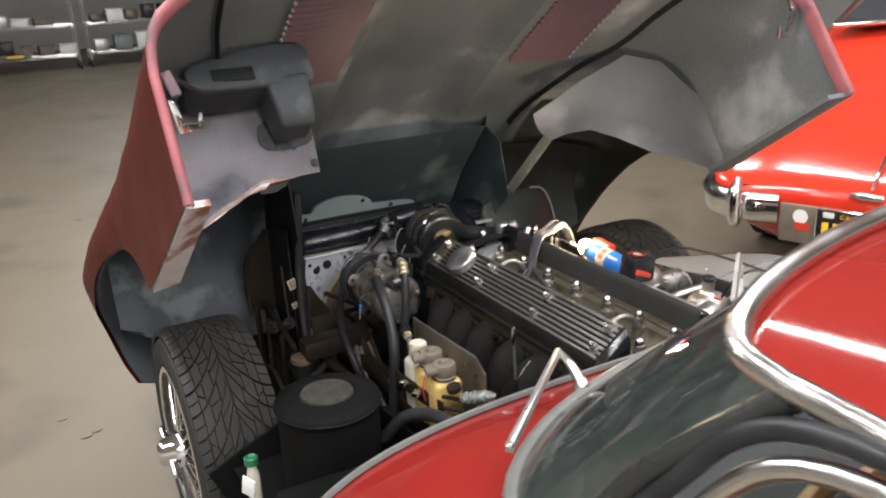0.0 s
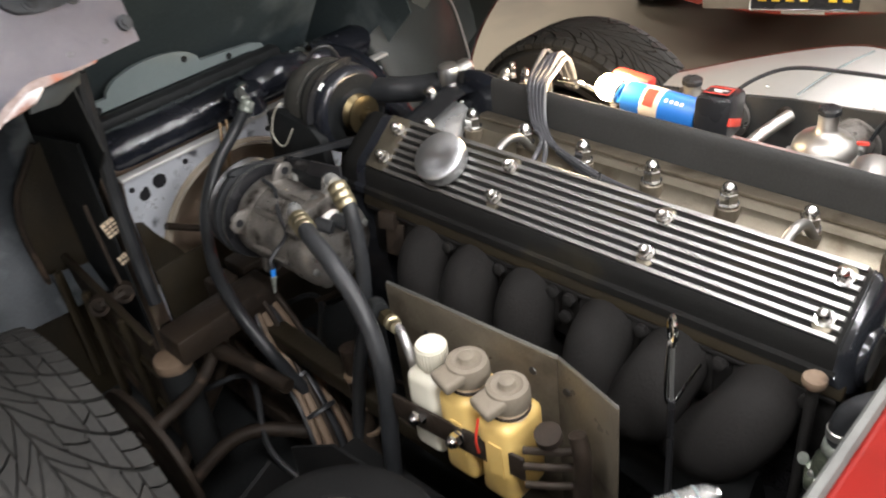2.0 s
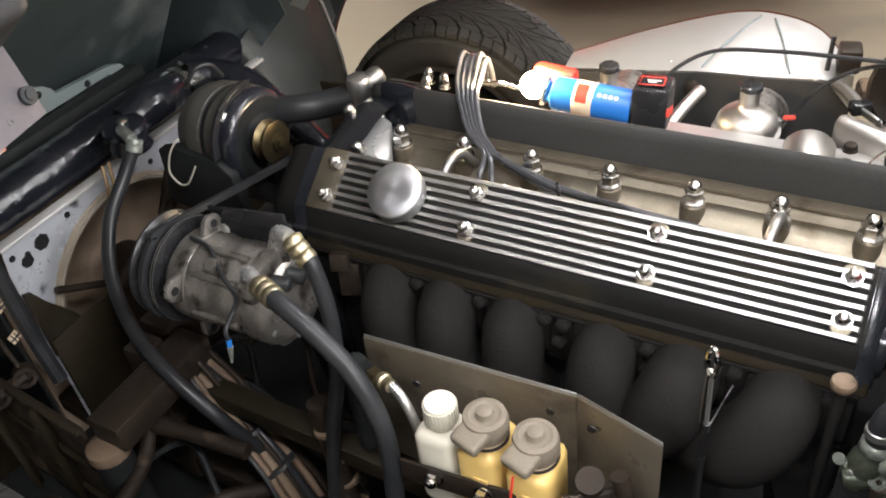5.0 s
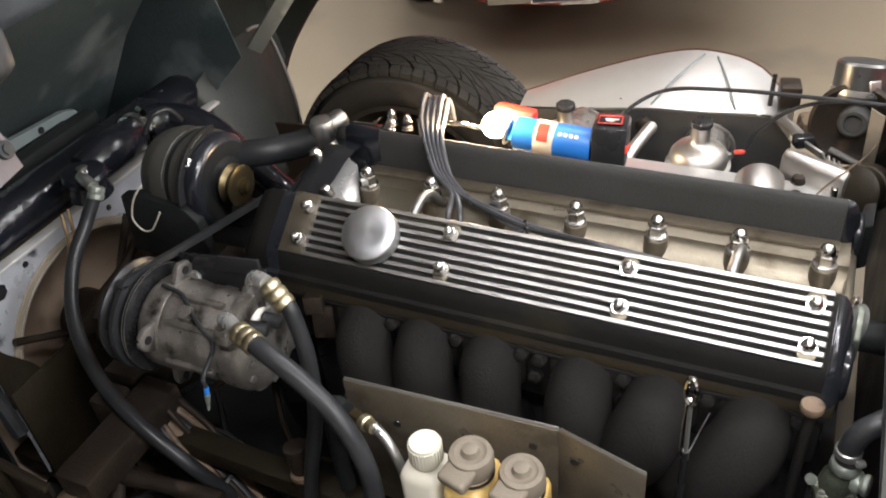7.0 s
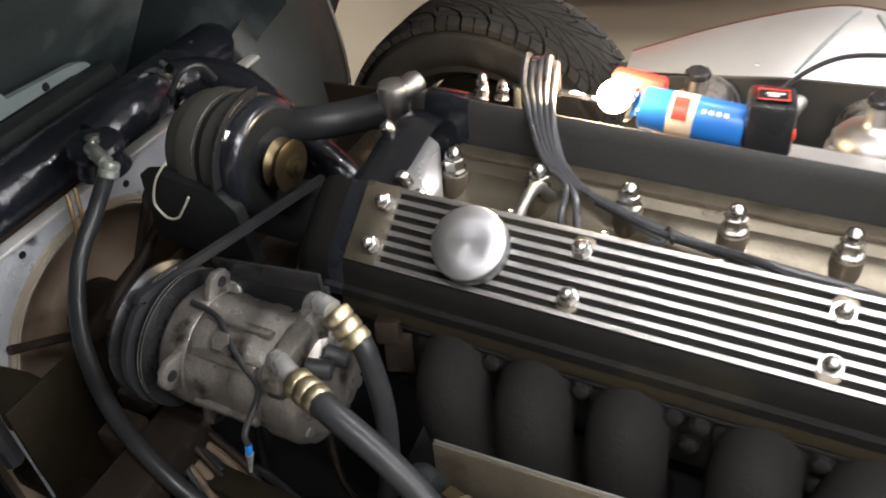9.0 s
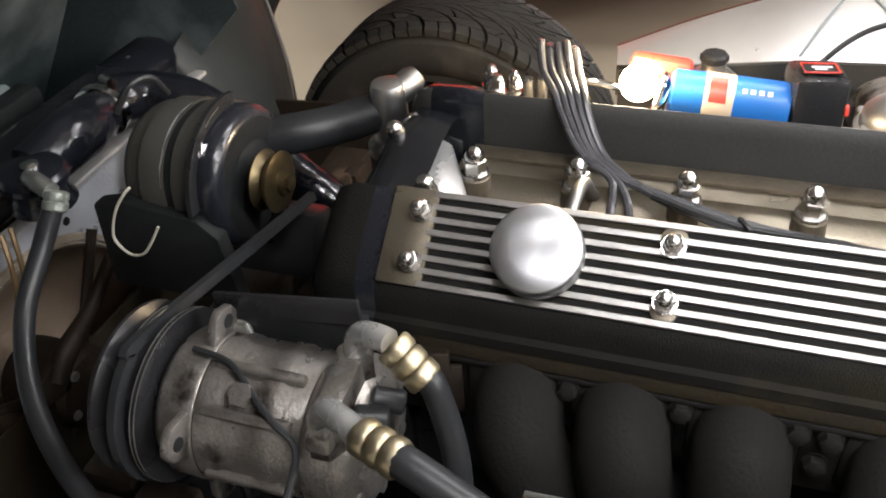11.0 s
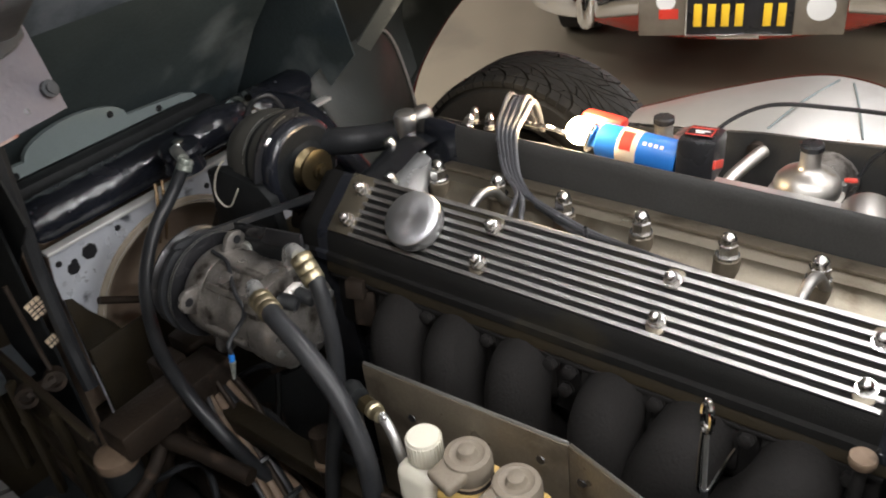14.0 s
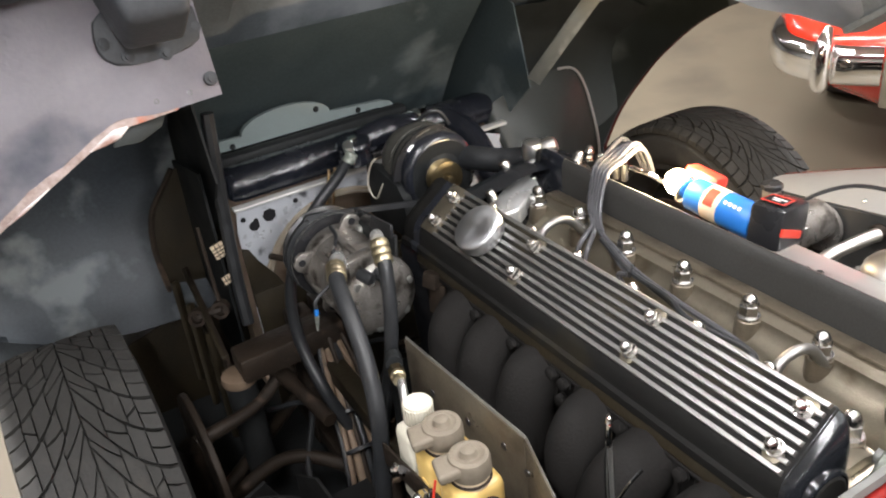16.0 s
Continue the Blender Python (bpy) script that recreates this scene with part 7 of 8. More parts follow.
part("thin_wire", tube(B(), [(0.158, -0.288, 0.672), (0.18, -0.305, 0.693), (0.228, -0.333, 0.699), (0.262, -0.352, 0.702), (0.29, -0.367, 0.715)], 0.0016, 6), LOOMTAN, elbow, "thin tan wire")
part("rod", tube(B(), [(0.455, -0.222, 0.648), (0.42, -0.245, 0.652), (0.385, -0.265, 0.654)], 0.009, 12), NICKEL, elbow, "dull bright rod")
part("yoke", box(B(), (0.38, -0.268, 0.652), (0.022, 0.03, 0.02), (0, 0, 30), 0.004), BLACK, elbow)
part("lever", bar_mesh((0.375, -0.27, 0.65), (0.335, -0.30, 0.655), 0.014, 0.005), STEEL, elbow, "bright throttle lever")
part("spring", tube(B(), [(0.345 + 0.006 * math.cos(k * 1.3) - 0.004 * k / 3, -0.292 - 0.0016 * k, 0.652 + 0.006 * math.sin(k * 1.3)) for k in range(22)], 0.0013, 6, 2), STEEL, elbow, "small return spring")
part("pedestal", box(B(), (0.46, -0.285, 0.63), (0.05, 0.06, 0.05), (0, 0, 15), 0.01), LOOMTAN, elbow, "yellowed plastic pedestal")
part("cast_foot", prism(B(), [(0.10, -0.352, 0.69), (0.10, -0.372, 0.70), (0.135, -0.372, 0.715), (0.15, -0.36, 0.70)], (0, -0.004, -0.07), 0.003), BLACKSHADE, elbow, "black bulkhead foot")
for k in range(4):
    part("cross_rod", cyl(B(), (0.20 + 0.05 * k, -0.37, 0.62 + 0.012 * (k % 2)), (0.23 + 0.05 * k, -0.31, 0.612 + 0.01 * k), 0.005, seg=8), (RUST, STEEL)[k % 2], elbow)
cables = thing("throttle_cables", (0.26, -0.1, 0.7), "black cables looped from the carburettors to the bulkhead", "cable")
part("cable", tube(B(), [(0.215, 0.01, 0.70), (0.23, -0.01, 0.745), (0.262, -0.063, 0.774), (0.27, -0.15, 0.782), (0.26, -0.25, 0.79), (0.24, -0.38, 0.80)], 0.0031, 8), RUBBER, cables)
part("cable", tube(B(), [(0.27, -0.19, 0.688), (0.275, -0.205, 0.72), (0.27, -0.25, 0.765), (0.255, -0.31, 0.792), (0.24, -0.385, 0.797)], 0.0031, 8), RUBBER, cables)
# bulkhead fittings on the exhaust side
flange = thing("bulkhead_flange", (-0.2, -0.39, 0.62), "dull green-grey flange fitting on the bulkhead", "fitting")
fl = Vector((-0.085, -0.368, 0.672))
part("plate", prism(B(), [fl + Vector((0.030 * math.cos(a) * (1.2 if abs(math.sin(a)) < 0.5 else 0.9), 0, 0.040 * math.sin(a))) for a in [2 * math.pi * k / 14 for k in range(14)]], (0, 0.008, 0), 0.002), GREENGREY, flange)
part("standoff", cyl(B(), fl + Vector((0, 0.002, 0)), fl + Vector((0, -0.072, 0)), 0.02, seg=18), BLACKSHADE, flange)
part("dome", lathe(B(), fl + Vector((0.004, 0.008, 0.012)), (-0.2, 1, 0.3), [(0.024, -0.006), (0.024, 0.004), (0.017, 0.009), (0.009, 0.010), (0.008, 0.016), (0, 0.017)], 22), GREYRUB, flange)
for dx, dz in ((-0.006, -0.026), (0.012, 0.034)):
    part("screw", hexnut(B(), fl + Vector((dx, 0.008, dz)), (-0.2, 1, 0.3), 0.008, 0.012, False), NUT, flange, "bright flange screw")
valve = thing("heater_valve", (-0.27, -0.36, 0.5), "green-tinged brass heater valve with a rubber elbow hose", "valve")
vb = Vector((-0.27, -0.365, 0.628))
part("valve_body", lathe(B(), vb, (0.05, -0.25, 1), [(0.008, -0.036), (0.011, -0.030), (0.012, -0.018), (0.0165, -0.014), (0.0175, 0.004), (0.015, 0.010), (0.0125, 0.018), (0.012, 0.024)], 22), VERDIGRIS, valve)
part("lower_barrel", lathe(B(), vb + Vector((-0.006, 0.002, -0.018)), (-0.35, 0.9, -0.1), [(0.0115, -0.020), (0.013, -0.016), (0.013, 0.012), (0.010, 0.018), (0, 0.019)], 20), VERDIGRIS, valve)
part("pipe_collar", lathe(B(), vb + Vector((0, -0.003, 0.026)), (0.02, -0.1, 1), [(0.0135, -0.006), (0.015, -0.004), (0.015, 0.005), (0.0125, 0.008)], 22), GREENPALE, valve, "pale corroded pipe collar")
part("elbow_hose", tube(B(), [vb + Vector((0, -0.003, 0.030)), vb + Vector((0, -0.002, 0.052)), vb + Vector((0.002, -0.007, 0.073)), vb + Vector((0.008, -0.020, 0.086)), vb + Vector((0.02, -0.037, 0.090)), vb + Vector((0.04, -0.075, 0.088))], 0.0118, 14), RUBBER, valve, "black rubber elbow")
clip = part("clip", lathe(B(), vb + Vector((0, -0.002, 0.047)), (0.02, 0.03, 1), [(0.0119, -0.005), (0.0131, -0.004), (0.0131, 0.004), (0.0119, 0.005)], 20), STEEL, valve, "bright hose clip")
part("clip_screw", cyl(B(), vb + Vector((-0.008, -0.018, 0.045)), vb + Vector((-0.012, -0.010, 0.044)), 0.0042, seg=10, bev=0.001), STEEL, clip)
part("side_union", lathe(B(), vb + Vector((-0.004, -0.016, 0.010)), (-0.25, -1, 0.1), [(0.010, -0.004), (0.0125, 0), (0.0125, 0.004), (0.010, 0.006), (0.012, 0.008), (0.012, 0.012), (0.009, 0.014)], 18), GREENPALE, valve, "ridged pale union")
disc = part("cam_disc", lathe(B(), vb + Vector((-0.012, -0.013, -0.010)), (-0.9, -0.3, 0.5), [(0.0085, -0.004), (0.0092, 0), (0.0092, 0.002), (0.007, 0.0024), (0.0065, 0.0008), (0, 0.0008)], 20), GREENPALE, valve, "worn bright cam disc")
part("disc_pin", cyl(B(), vb + Vector((-0.012, -0.013, -0.010)), vb + Vector((-0.016, -0.0145, -0.0075)), 0.0026, seg=10), RUST, disc)
ring_ = part("cable_eye", lathe(B(), vb + Vector((-0.004, 0.024, -0.003)), (-0.8, 0.4, 0.4), [(0.003, 0), (0.0062, 0), (0.0062, 0.003), (0.003, 0.003)], 16), GREENPALE, valve, "bright cable eye")
part("lever", bar_mesh(vb + Vector((-0.006, 0.020, -0.004)), vb + Vector((-0.010, 0.004, -0.012)), 0.008, 0.003), VERDIGRIS, valve)
for k in range(3):
    part("body_screw", hexnut(B(), vb + Vector((-0.014, 0.012 - 0.004 * k, -0.008 - 0.009 * k)), (-1, 0.2, 0.3), 0.0036, 0.005, False), STEEL, valve)

# ---- ignition leads ----
leads = thing("ignition_leads", (0, 0.2, 0.66), "bundle of grey ignition leads looped over the cam covers", "leads")
for k in range(5):
    o = 0.0095 * (k - 2)
    ends = H_Y[min(k, 5)] - 0.055
    head_run = [(0.20, 0.272 + o * 0.5, 0.70), (0.178, 0.272 + o * 0.8, 0.75 + 0.004 * (k % 2)), (0.150, 0.267 + o, 0.7715 + 0.003 * ((k * 2) % 3)), (0.105, 0.254 + o, 0.767), (0.066, 0.238 + o * 0.8, 0.765), (0.046, 0.226 + o * 0.7, 0.748), (0.022, 0.205 + o * 0.6, 0.724), (0.0, 0.174 + o * 0.5, 0.713)]
    if k > 2:
        tail = [(-0.016, 0.165 + 0.012 * (k - 3), 0.705), (-0.032, 0.158 + 0.018 * (k - 3), 0.692), (XC, 0.152 + 0.02 * (k - 3), 0.668)]
    else:
        tail = [(-0.02, 0.125 - 0.01 * k, 0.706), (-0.035, 0.085 - 0.02 * k, 0.702), (-0.042, 0.06 - 0.05 * k, 0.698), (XC, 0.055 - 0.112 * k + 0.02, 0.69), (XC, 0.055 - 0.112 * k, 0.666)]
    part("lead", tube(B(), head_run + tail, 0.0042, 8), LEAD, leads)
part("long_lead", tube(B(), [(-0.02, 0.14, 0.712), (-0.04, 0.06, 0.703), (-0.055, -0.03, 0.709), (-0.068, -0.08, 0.706), (XC, -0.155, 0.69), (XC, -0.165, 0.668)], 0.004, 8), RUBBER, leads, "black ignition lead")
part("separator", box(B(), (-0.04, 0.055, 0.704), (0.022, 0.005, 0.010), (0, 0, 30), 0.002), BLACK, leads, "black lead separator")
part("bright_rod", tube(B(), [(0.14, 0.255, 0.74), (0.15, 0.22, 0.735), (0.165, 0.19, 0.72)], 0.004, 8), CHROME, leads, "bright metal rod")

# ---- cordless work light ----
torch = thing("cordless_work_light", (0.19, 0.09, 0.66), "blue and red cordless work light, lit, behind the cam cover", "work light")
ta, tb = Vector((0.170, 0.146, 0.721)), Vector((0.172, 0.024, 0.714))
d = (tb - ta).normalized()
part("barrel", lathe(B(), ta, d, [(0.022, 0), (0.0265, 0.004), (0.027, 0.05), (0.027, 0.12), (0.0245, 0.124)], 28), BLUEPL, torch, "blue plastic barrel")
part("label_band", lathe(B(), ta + d * 0.036, d, [(0.0272, 0), (0.0275, 0.001), (0.0275, 0.030), (0.0272, 0.031)], 28, closed=False), CREAM, torch, "cream label band")
bm = B()
u_, v_, d_ = frame_of(d)
rows = []
for q in (0.042, 0.060):
    rows.append([ta + d * q + (Vector((-1, 0, 0)) * math.cos(a) + Vector((0, 0, 1)) * math.sin(a)) * 0.0279 for a in [radians(18 + 9 * k) for k in range(8)]])
part("label_patch", loft(bm, rows), REDPL, torch, "red label patch")
for k in range(4):
    a = radians(52)
    part("print_bar", box(B(), ta + d * (0.078 + 0.0085 * k) + (Vector((-1, 0, 0)) * math.cos(a) + Vector((0, 0, 1)) * math.sin(a)) * 0.0272, (0.005, 0.005, 0.001), (0, -38, 0)), CREAM, torch)
part("battery_pack", box(B(), tb + Vector((0.012, -0.026, 0.008)), (0.072, 0.054, 0.064), (0, 8, 8), 0.008), BLACK, torch, "black battery pack")
part("battery_stripe", box(B(), tb + Vector((0.006, -0.0535, 0.002)), (0.056, 0.004, 0.012), (0, 24, 8), 0.001), REDPL, torch, "red stripe")
label_m = pose(*(tb + Vector((0.008, -0.026, 0.0434))), 0, 8, 8)
part("battery_label", prism(B(), [label_m @ Vector((u, v, 0)) for u, v in ((-0.017, -0.019), (0.017, -0.019), (0.017, 0.019), (-0.017, 0.019))], (0, 0, 0.0012)), GLOSSBLACK, torch, "black label with a red border")
part("label_border", tube(B(), [label_m @ Vector((u, v, 0.0014)) for u, v in ((-0.015, -0.017), (0.015, -0.017), (0.015, 0.017), (-0.015, 0.017), (-0.015, -0.017))], 0.0011, 6, 1), REDPL, torch, "red label border")
for u, v, du in ((-0.004, 0.0, 0.012), (0.003, -0.002, 0.020)):
    part("label_bar", prism(B(), [label_m @ Vector((u + a * 0.0016, v + b * du / 2, 0.0013)) for a, b in ((-1, -1), (1, -1), (1, 1), (-1, 1))], (0, 0, 0.0006)), WHITE, torch, "pale line of unreadable print")
part("red_head", box(B(), (0.212, 0.160, 0.730), (0.03, 0.07, 0.024), (4, 10, 0), 0.008), REDPL, torch, "red plastic head")
part("reflector", lathe(B(), (0.165, 0.148, 0.723), (-0.05, 1, 0.25), [(0.012, 0), (0.022, 0.006), (0.023, 0.01), (0.021, 0.009)], 24, closed=False), CHROME, torch, "chrome reflector")
part("bulb", lathe(B(), (0.172, 0.180, 0.728), (-0.1, 1, 0.25), [(0.021 * math.sin(math.pi * k / 12), -0.021 * math.cos(math.pi * k / 12)) for k in range(13)], 28), BULB, torch, "glowing bulb")


# ---- second red car, tail towards the engine bay ----
RU, RD = Vector((0.345, -0.939, 0)), Vector((0.939, 0.345, 0))
RO = Vector((1.776, 0.511, 0))


def rc(u, d, z):
    return RO + RU * u + RD * d + Vector((0, 0, z))


red = thing("parked_red_car", rc(0, 0.5, 0), "bright red vintage coupe parked tail-on with chrome bumpers", "car")
prof = [(-0.01, 0.44, 0.47, 0.33), (0.015, 0.53, 0.52, 0.28), (0.08, 0.63, 0.575, 0.24), (0.25, 0.72, 0.66, 0.2), (0.5, 0.78, 0.78, 0.18), (0.8, 0.83, 0.95, 0.18), (1.1, 0.86, 1.13, 0.18), (1.5, 0.86, 1.26, 0.18), (1.9, 0.85, 1.3, 0.18), (2.4, 0.84, 1.2, 0.18), (2.75, 0.84, 0.98, 0.18), (3.1, 0.83, 0.86, 0.18), (3.6, 0.80, 0.80, 0.18), (4.0, 0.72, 0.72, 0.2), (4.3, 0.55, 0.62, 0.25), (4.42, 0.35, 0.5, 0.32)]
rings = []
for d, w, t, lo in prof:
    ring = []
    mid = min(0.52, (t + lo) / 2 + 0.05)
    for k in range(41):
        a = math.pi * k / 40
        c = math.cos(a)
        sn = math.sin(a)
        pw = 1.0 if t < 0.7 else 1.0 + (t - 0.7) * 1.2
        u = -w * (abs(c) ** (0.72 * pw)) * (1 if c > 0 else -1)
        ring.append(rc(u, d, mid + (t - mid) * sn ** 0.8))
    for k in range(1, 9):
        f = k / 9
        ring.append(rc(w * (1 - 2 * f) * 0.96, d + (0.03 if d < 0.05 else 0), mid + (lo - mid) * math.sin(f * math.pi) ** 0.35))
    rings.append(ring)
rbody = part("body", loft(B(), rings, True, True), RED_BRIGHT, red, "glossy bright red tail", True, 60)
part("plate_recess", box(B(), rc(0.0, -0.012, 0.372), (0.02, 0.62, 0.16), (0, 0, math.degrees(math.atan2(RD.y, RD.x))), 0.006), CAPGREY, red, "dark grey textured plate panel")
rot = math.degrees(math.atan2(RD.y, RD.x))
platebase = part("number_plate", box(B(), rc(0, -0.026, 0.375), (0.006, 0.318, 0.155), (0, 0, rot), 0.003), BLACK, red, "black number plate with yellow marks")
part("plate_frame", tube(B(), [rc(u, -0.032, z) for u, z in ((-0.16, 0.298), (0.16, 0.298), (0.16, 0.452), (-0.16, 0.452), (-0.16, 0.298))], 0.003, 6, 1), CHROME, platebase, "chrome plate frame")
for k in range(7):
    u = -0.125 + 0.0415 * k
    if k == 4:
        continue
    part("plate_bar", box(B(), rc(u, -0.031, 0.362), (0.003, 0.024, 0.072), (0, 0, rot), 0.001), YELLOWPLATE, platebase)
word = bpy.data.curves.new("plate_word", "FONT")
word.body, word.size, word.align_x, word.align_y, word.extrude = "CALIFORNIA", 0.026, "CENTER", "CENTER", 0.0008
word.space_character = 1.12
word_ob = new("plate_word", word)
word_ob.matrix_world = Matrix.Translation(rc(0.008, -0.0312, 0.428)) @ Matrix(((RU.x, 0, -RD.x), (RU.y, 0, -RD.y), (0, 1, 0))).to_4x4()
bpy.context.view_layer.update()
word_mesh = bpy.data.meshes.new_from_object(word_ob.evaluated_get(bpy.context.evaluated_depsgraph_get()))
word_place = word_ob.matrix_world.copy()
bpy.data.objects.remove(word_ob)
bm = B()
bm.from_mesh(word_mesh)
bm.transform(word_place)
part("plate_word", bm, YELLOWPLATE, platebase, "yellow state name", False)
part("plate_sticker", box(B(), rc(-0.115, -0.031, 0.43), (0.003, 0.042, 0.022), (0, 0, rot), 0.001), WHITE, platebase)
part("plate_sticker", box(B(), rc(0.125, -0.031, 0.425), (0.003, 0.04, 0.022), (0, 0, rot), 0.001), REDPL, platebase)
part("frame_slot", box(B(), rc(0, -0.03, 0.293), (0.006, 0.13, 0.016), (0, 0, rot), 0.004), CHROME, platebase)
part("round_sticker", lathe(B(), rc(-0.225, -0.0225, 0.405), -RD, [(0.03, 0), (0.029, 0.001), (0, 0.0012)], 24), WHITE, red, "round white sticker")
part("arrow_sticker", box(B(), rc(-0.215, -0.024, 0.365), (0.002, 0.06, 0.032), (0, 0, rot)), REDPL, red, "red sticker")
part("pale_sticker", lathe(B(), rc(0.235, -0.0225, 0.38), -RD, [(0.042, 0), (0.041, 0.001), (0, 0.0012)], 20), WHITE, red, "pale oval sticker")
for s in (-1, 1):
    pts = [rc(s * u, d, z) for u, d, z in ((0.312, -0.03, 0.424), (0.43, -0.055, 0.424), (0.53, -0.04, 0.424), (0.61, 0.005, 0.425), (0.66, 0.07, 0.426), (0.695, 0.16, 0.428), (0.725, 0.32, 0.431))]
    bm = B()
    rings = []
    path = smooth_path(pts, 6)
    for i, p in enumerate(path):
        t = (path[min(i + 1, len(path) - 1)] - path[max(i - 1, 0)]).normalized()
        o = t.cross(Vector((0, 0, 1))).normalized() * (1 if s > 0 else -1)
        rings.append([p + o * a + Vector((0, 0, b)) for a, b in ((-0.025, -0.060), (0.004, -0.058), (0.017, -0.046), (0.025, -0.018), (0.025, 0.018), (0.017, 0.046), (0.004, 0.058), (-0.025, 0.060))])
    bp = part("bumper", loft(bm, rings, True, True), CHROME, red, "chrome wraparound bumper")
    part("overrider", tube(B(), [rc(s * 0.465, -0.085, 0.355), rc(s * 0.465, -0.108, 0.38), rc(s * 0.465, -0.115, 0.44), rc(s * 0.465, -0.105, 0.50), rc(s * 0.465, -0.07, 0.545)], 0.03, 16, 6, [0.018, 0.029, 0.031, 0.029, 0.014]), CHROME, bp, "chrome overrider")
part("boot_handle", tube(B(), [rc(-0.05, 0.0, 0.515), rc(0.0, -0.02, 0.52), rc(0.07, -0.01, 0.515)], 0.018, 12, 6, [0.01, 0.018, 0.012]), CHROME, red, "chrome boot handle")
part("hatch_strip", tube(B(), [rc(0.02, 0.02, 0.535), rc(0.02, 0.12, 0.61), rc(0.02, 0.3, 0.70)], 0.008, 8), CHROME, red, "chrome hatch strip")
part("shut_line", tube(B(), [rc(u, 0.012 + abs(u) * 0.02, 0.505 - abs(u) * 0.02) for u in (-0.5, -0.25, 0, 0.25, 0.5)], 0.005, 6), RED_OLD, red)
q = [(-0.62, 1.0, 0.86), (-0.60, 0.72, 0.80), (-0.30, 0.62, 0.85), (0.30, 0.62, 0.85), (0.60, 0.72, 0.80)]
bm = loft(B(), [[rc(u, d, z + 0.012) for u, d, z in ((-0.46, 0.98, 1.06), (0, 0.94, 1.085), (0.46, 0.98, 1.06))], [rc(u, d, z + 0.02) for u, d, z in ((-0.38, 1.38, 1.22), (0, 1.36, 1.255), (0.38, 1.38, 1.22))]])
rw = part("rear_window", bm, DARKCLOTH, red, "dark rear window glass")
part("window_surround", tube(B(), [rc(u, d, z) for u, d, z in ((-0.47, 0.98, 1.072), (0, 0.935, 1.1), (0.47, 0.98, 1.072), (0.39, 1.39, 1.24), (0, 1.37, 1.275), (-0.39, 1.39, 1.24), (-0.47, 0.98, 1.072))], 0.012, 8), CHROME, rw, "chrome rear window surround")
for s in (-1, 1):
    for dd in (0.95, 3.24):
        part("wheel", lathe(B(), rc(s * 0.54, dd, 0.31), RU * s, [(0.2, 0), (0.31, 0.01), (0.315, 0.08), (0.31, 0.17), (0.2, 0.18), (0, 0.17)], 32), TYRE, red, "black tyre")

bm = loft(B(), [[rc(u, d, z) for u, d, z in ((-0.52, 2.74, 1.0), (0, 2.80, 1.0), (0.52, 2.74, 1.0))], [rc(u, d, z) for u, d, z in ((-0.44, 2.40, 1.2), (0, 2.44, 1.222), (0.44, 2.40, 1.2))]])
part("windscreen", bm, DARKCLOTH, red, "dark raked windscreen")

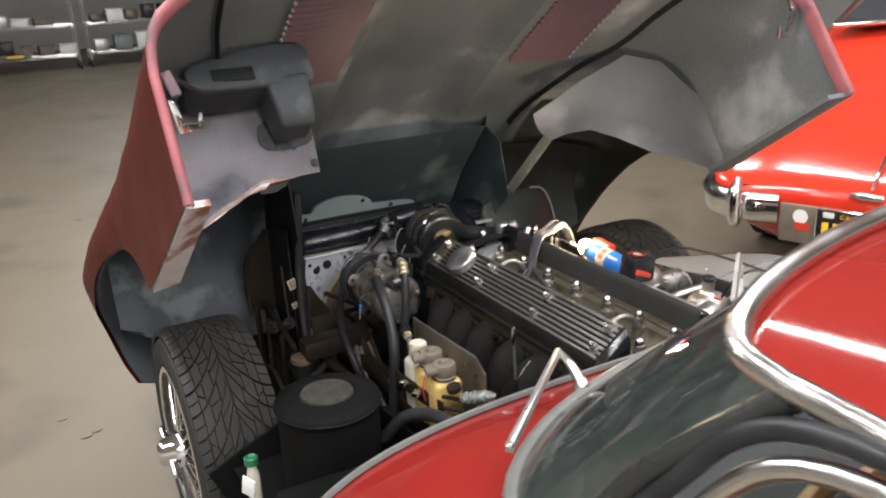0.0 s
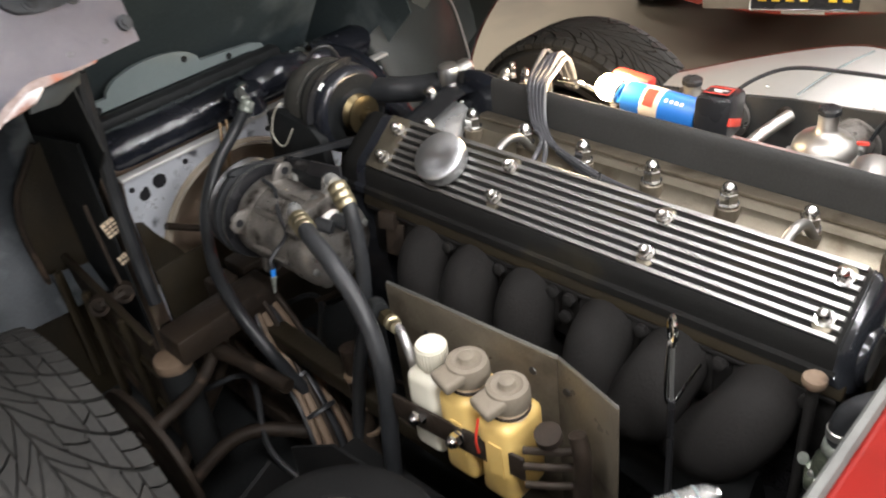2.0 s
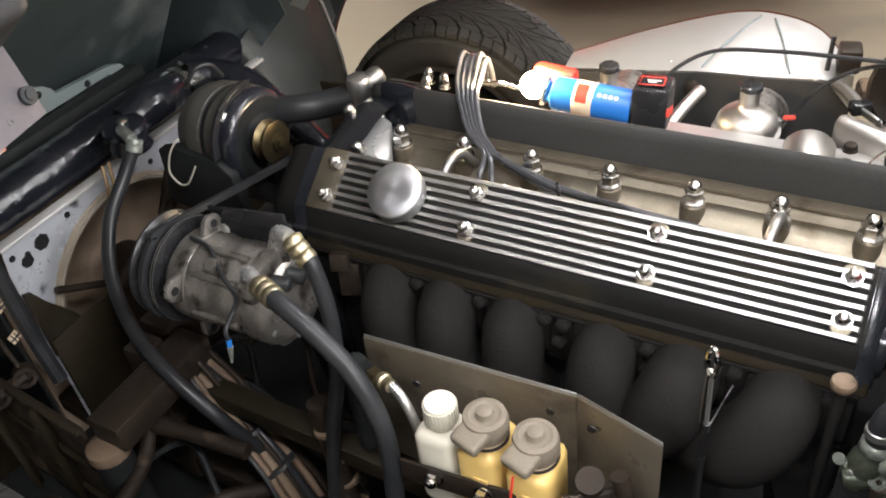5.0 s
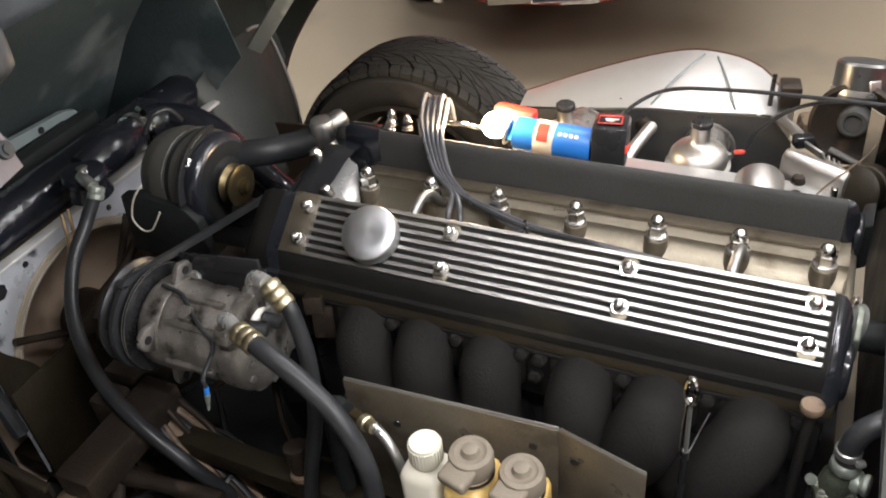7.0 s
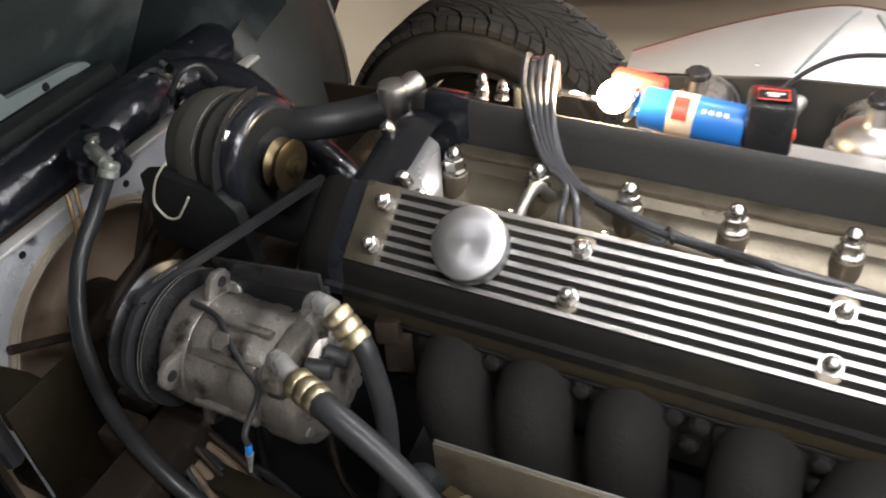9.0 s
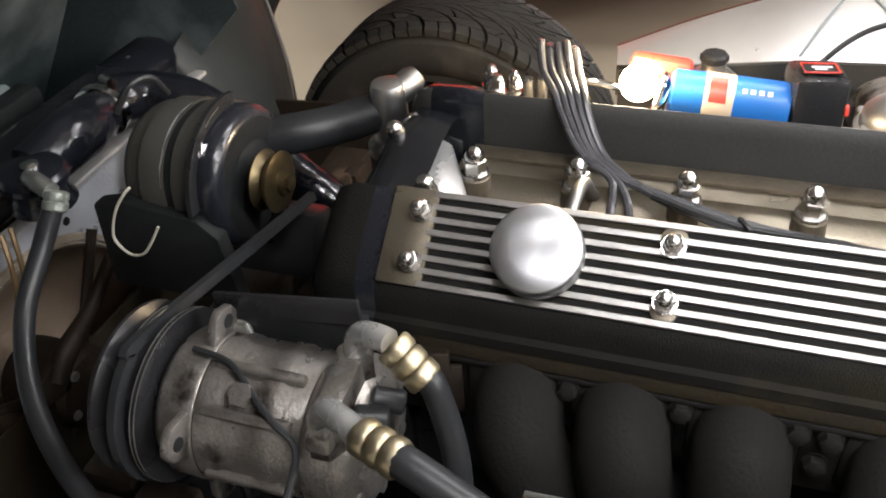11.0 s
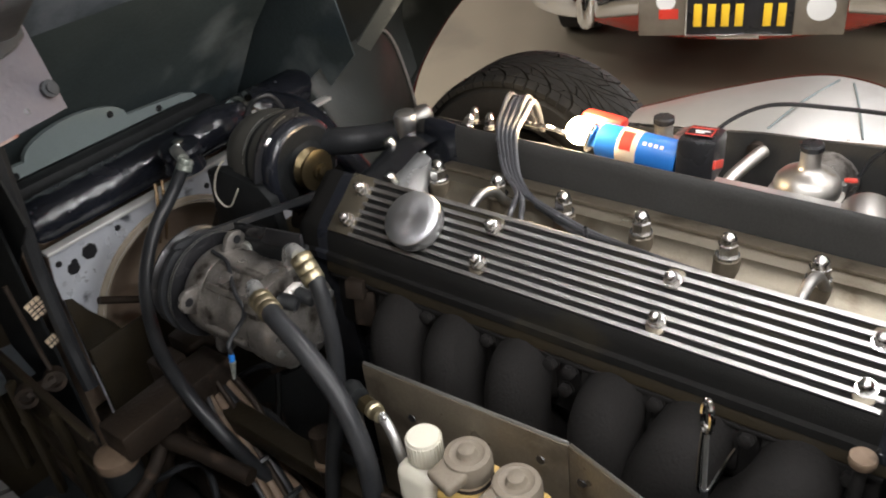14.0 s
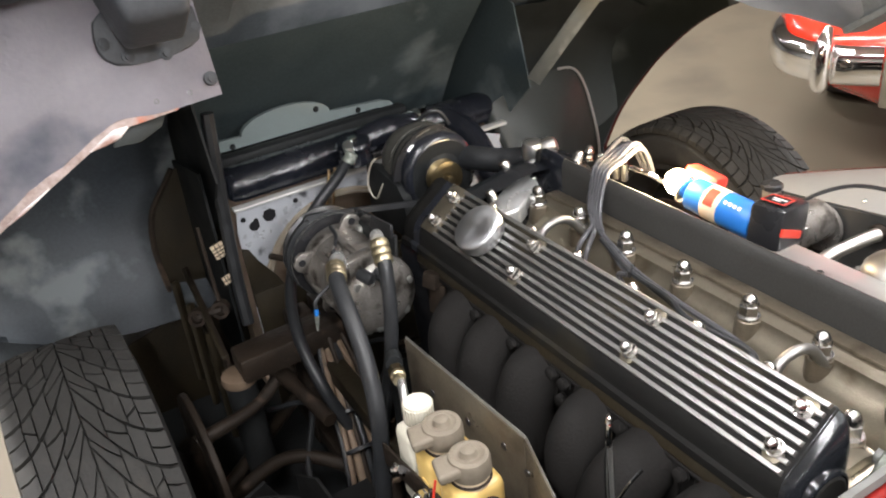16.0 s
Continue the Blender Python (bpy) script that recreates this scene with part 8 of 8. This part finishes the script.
# ---- shelving at the far wall ----
def rack(x0, y0, width):
    r = thing("wire_shelving_rack", (x0, y0, 0), "chrome wire shelving rack on castors loaded with boxes and parts", "shelving rack", "shelving racks")
    for px in (0, width):
        for py in (0, 0.45):
            part("post", cyl(B(), (x0 + px, y0 + py, 0.13), (x0 + px, y0 + py, 1.9), 0.015, seg=10), STEEL, r)
            part("castor", cyl(B(), (x0 + px - 0.02, y0 + py, 0.06), (x0 + px + 0.02, y0 + py, 0.06), 0.06, seg=16, bev=0.01), RUBBER, r, "rubber castor")
    for z in (0.25, 0.75, 1.25, 1.8):
        shelf = part("wire_shelf", cyl(B(), (x0, y0, z - 0.03), (x0 + width, y0, z - 0.03), 0.007, seg=6), STEEL, r)
        part("rail", cyl(B(), (x0, y0 + 0.45, z - 0.03), (x0 + width, y0 + 0.45, z - 0.03), 0.007, seg=6), STEEL, shelf)
        for k in range(9):
            yy = y0 + 0.45 * k / 8
            part("wire", cyl(B(), (x0, yy, z), (x0 + width, yy, z), 0.005, seg=6), STEEL, shelf)
    return r


rack(-2.4, 14.6, 1.45)
rack(-0.85, 14.6, 1.35)
rack(0.70, 14.7, 1.2)
random.seed(5)
cols = [WHITE, CAPGREY, BLACK, PLATE, STEEL, WHITE, DUCTGREY]
for x0, wd in ((-2.4, 1.45), (-0.85, 1.35), (0.70, 1.2)):
    for z in (0.255, 0.755, 1.255):
        x = x0 + 0.1
        while x < x0 + wd - 0.2:
            w, h, dp = random.uniform(0.14, 0.34), random.uniform(0.08, 0.3), random.uniform(0.2, 0.38)
            c = random.choice(cols)
            t = thing("storage_box", (x + w / 2, 14.9, z), "storage box of parts on a wire shelf", "box", "boxes on the racks")
            part("carton", box(B(), (x + w / 2, 14.9, z + h / 2), (w, dp, h), (0, 0, random.uniform(-6, 6)), 0.01), c, t)
            part("lid", box(B(), (x + w / 2, 14.9, z + h + 0.008), (w + 0.015, dp + 0.015, 0.02), (0, 0, 0), 0.004), c, t)
            x += w + random.uniform(0.03, 0.12)
tray = thing("yellow_label_tray", (-0.5, 14.62, 0.31), "grey tray with a yellow label on the shelf edge", "tray")
part("tray", box(B(), (-0.5, 14.68, 0.285), (0.5, 0.2, 0.05), (0, 0, 0), 0.01), CAPGREY, tray)
part("label_strip", box(B(), (-0.5, 14.575, 0.285), (0.26, 0.006, 0.04)), YELLOWPLATE, tray, "yellow label")
# leaves and grit on the floor
for k, (x, y) in enumerate(((-1.096, 1.46), (-1.034, 1.288), (-1.0, 1.31), (-0.73, 4.18), (-0.14, 6.3), (1.35, 1.9))):
    g = thing("dry_leaf", (x, y, 0), "small dry leaf fragment on the concrete floor", "leaf", "floor debris")
    part("blade", prism(B(), [(x - 0.018, y, 0.001), (x, y + 0.006, 0.004), (x + 0.018, y + 0.004, 0.002), (x + 0.004, y - 0.006, 0.003)], (0, 0, 0.0025)), CAPGREY, g)
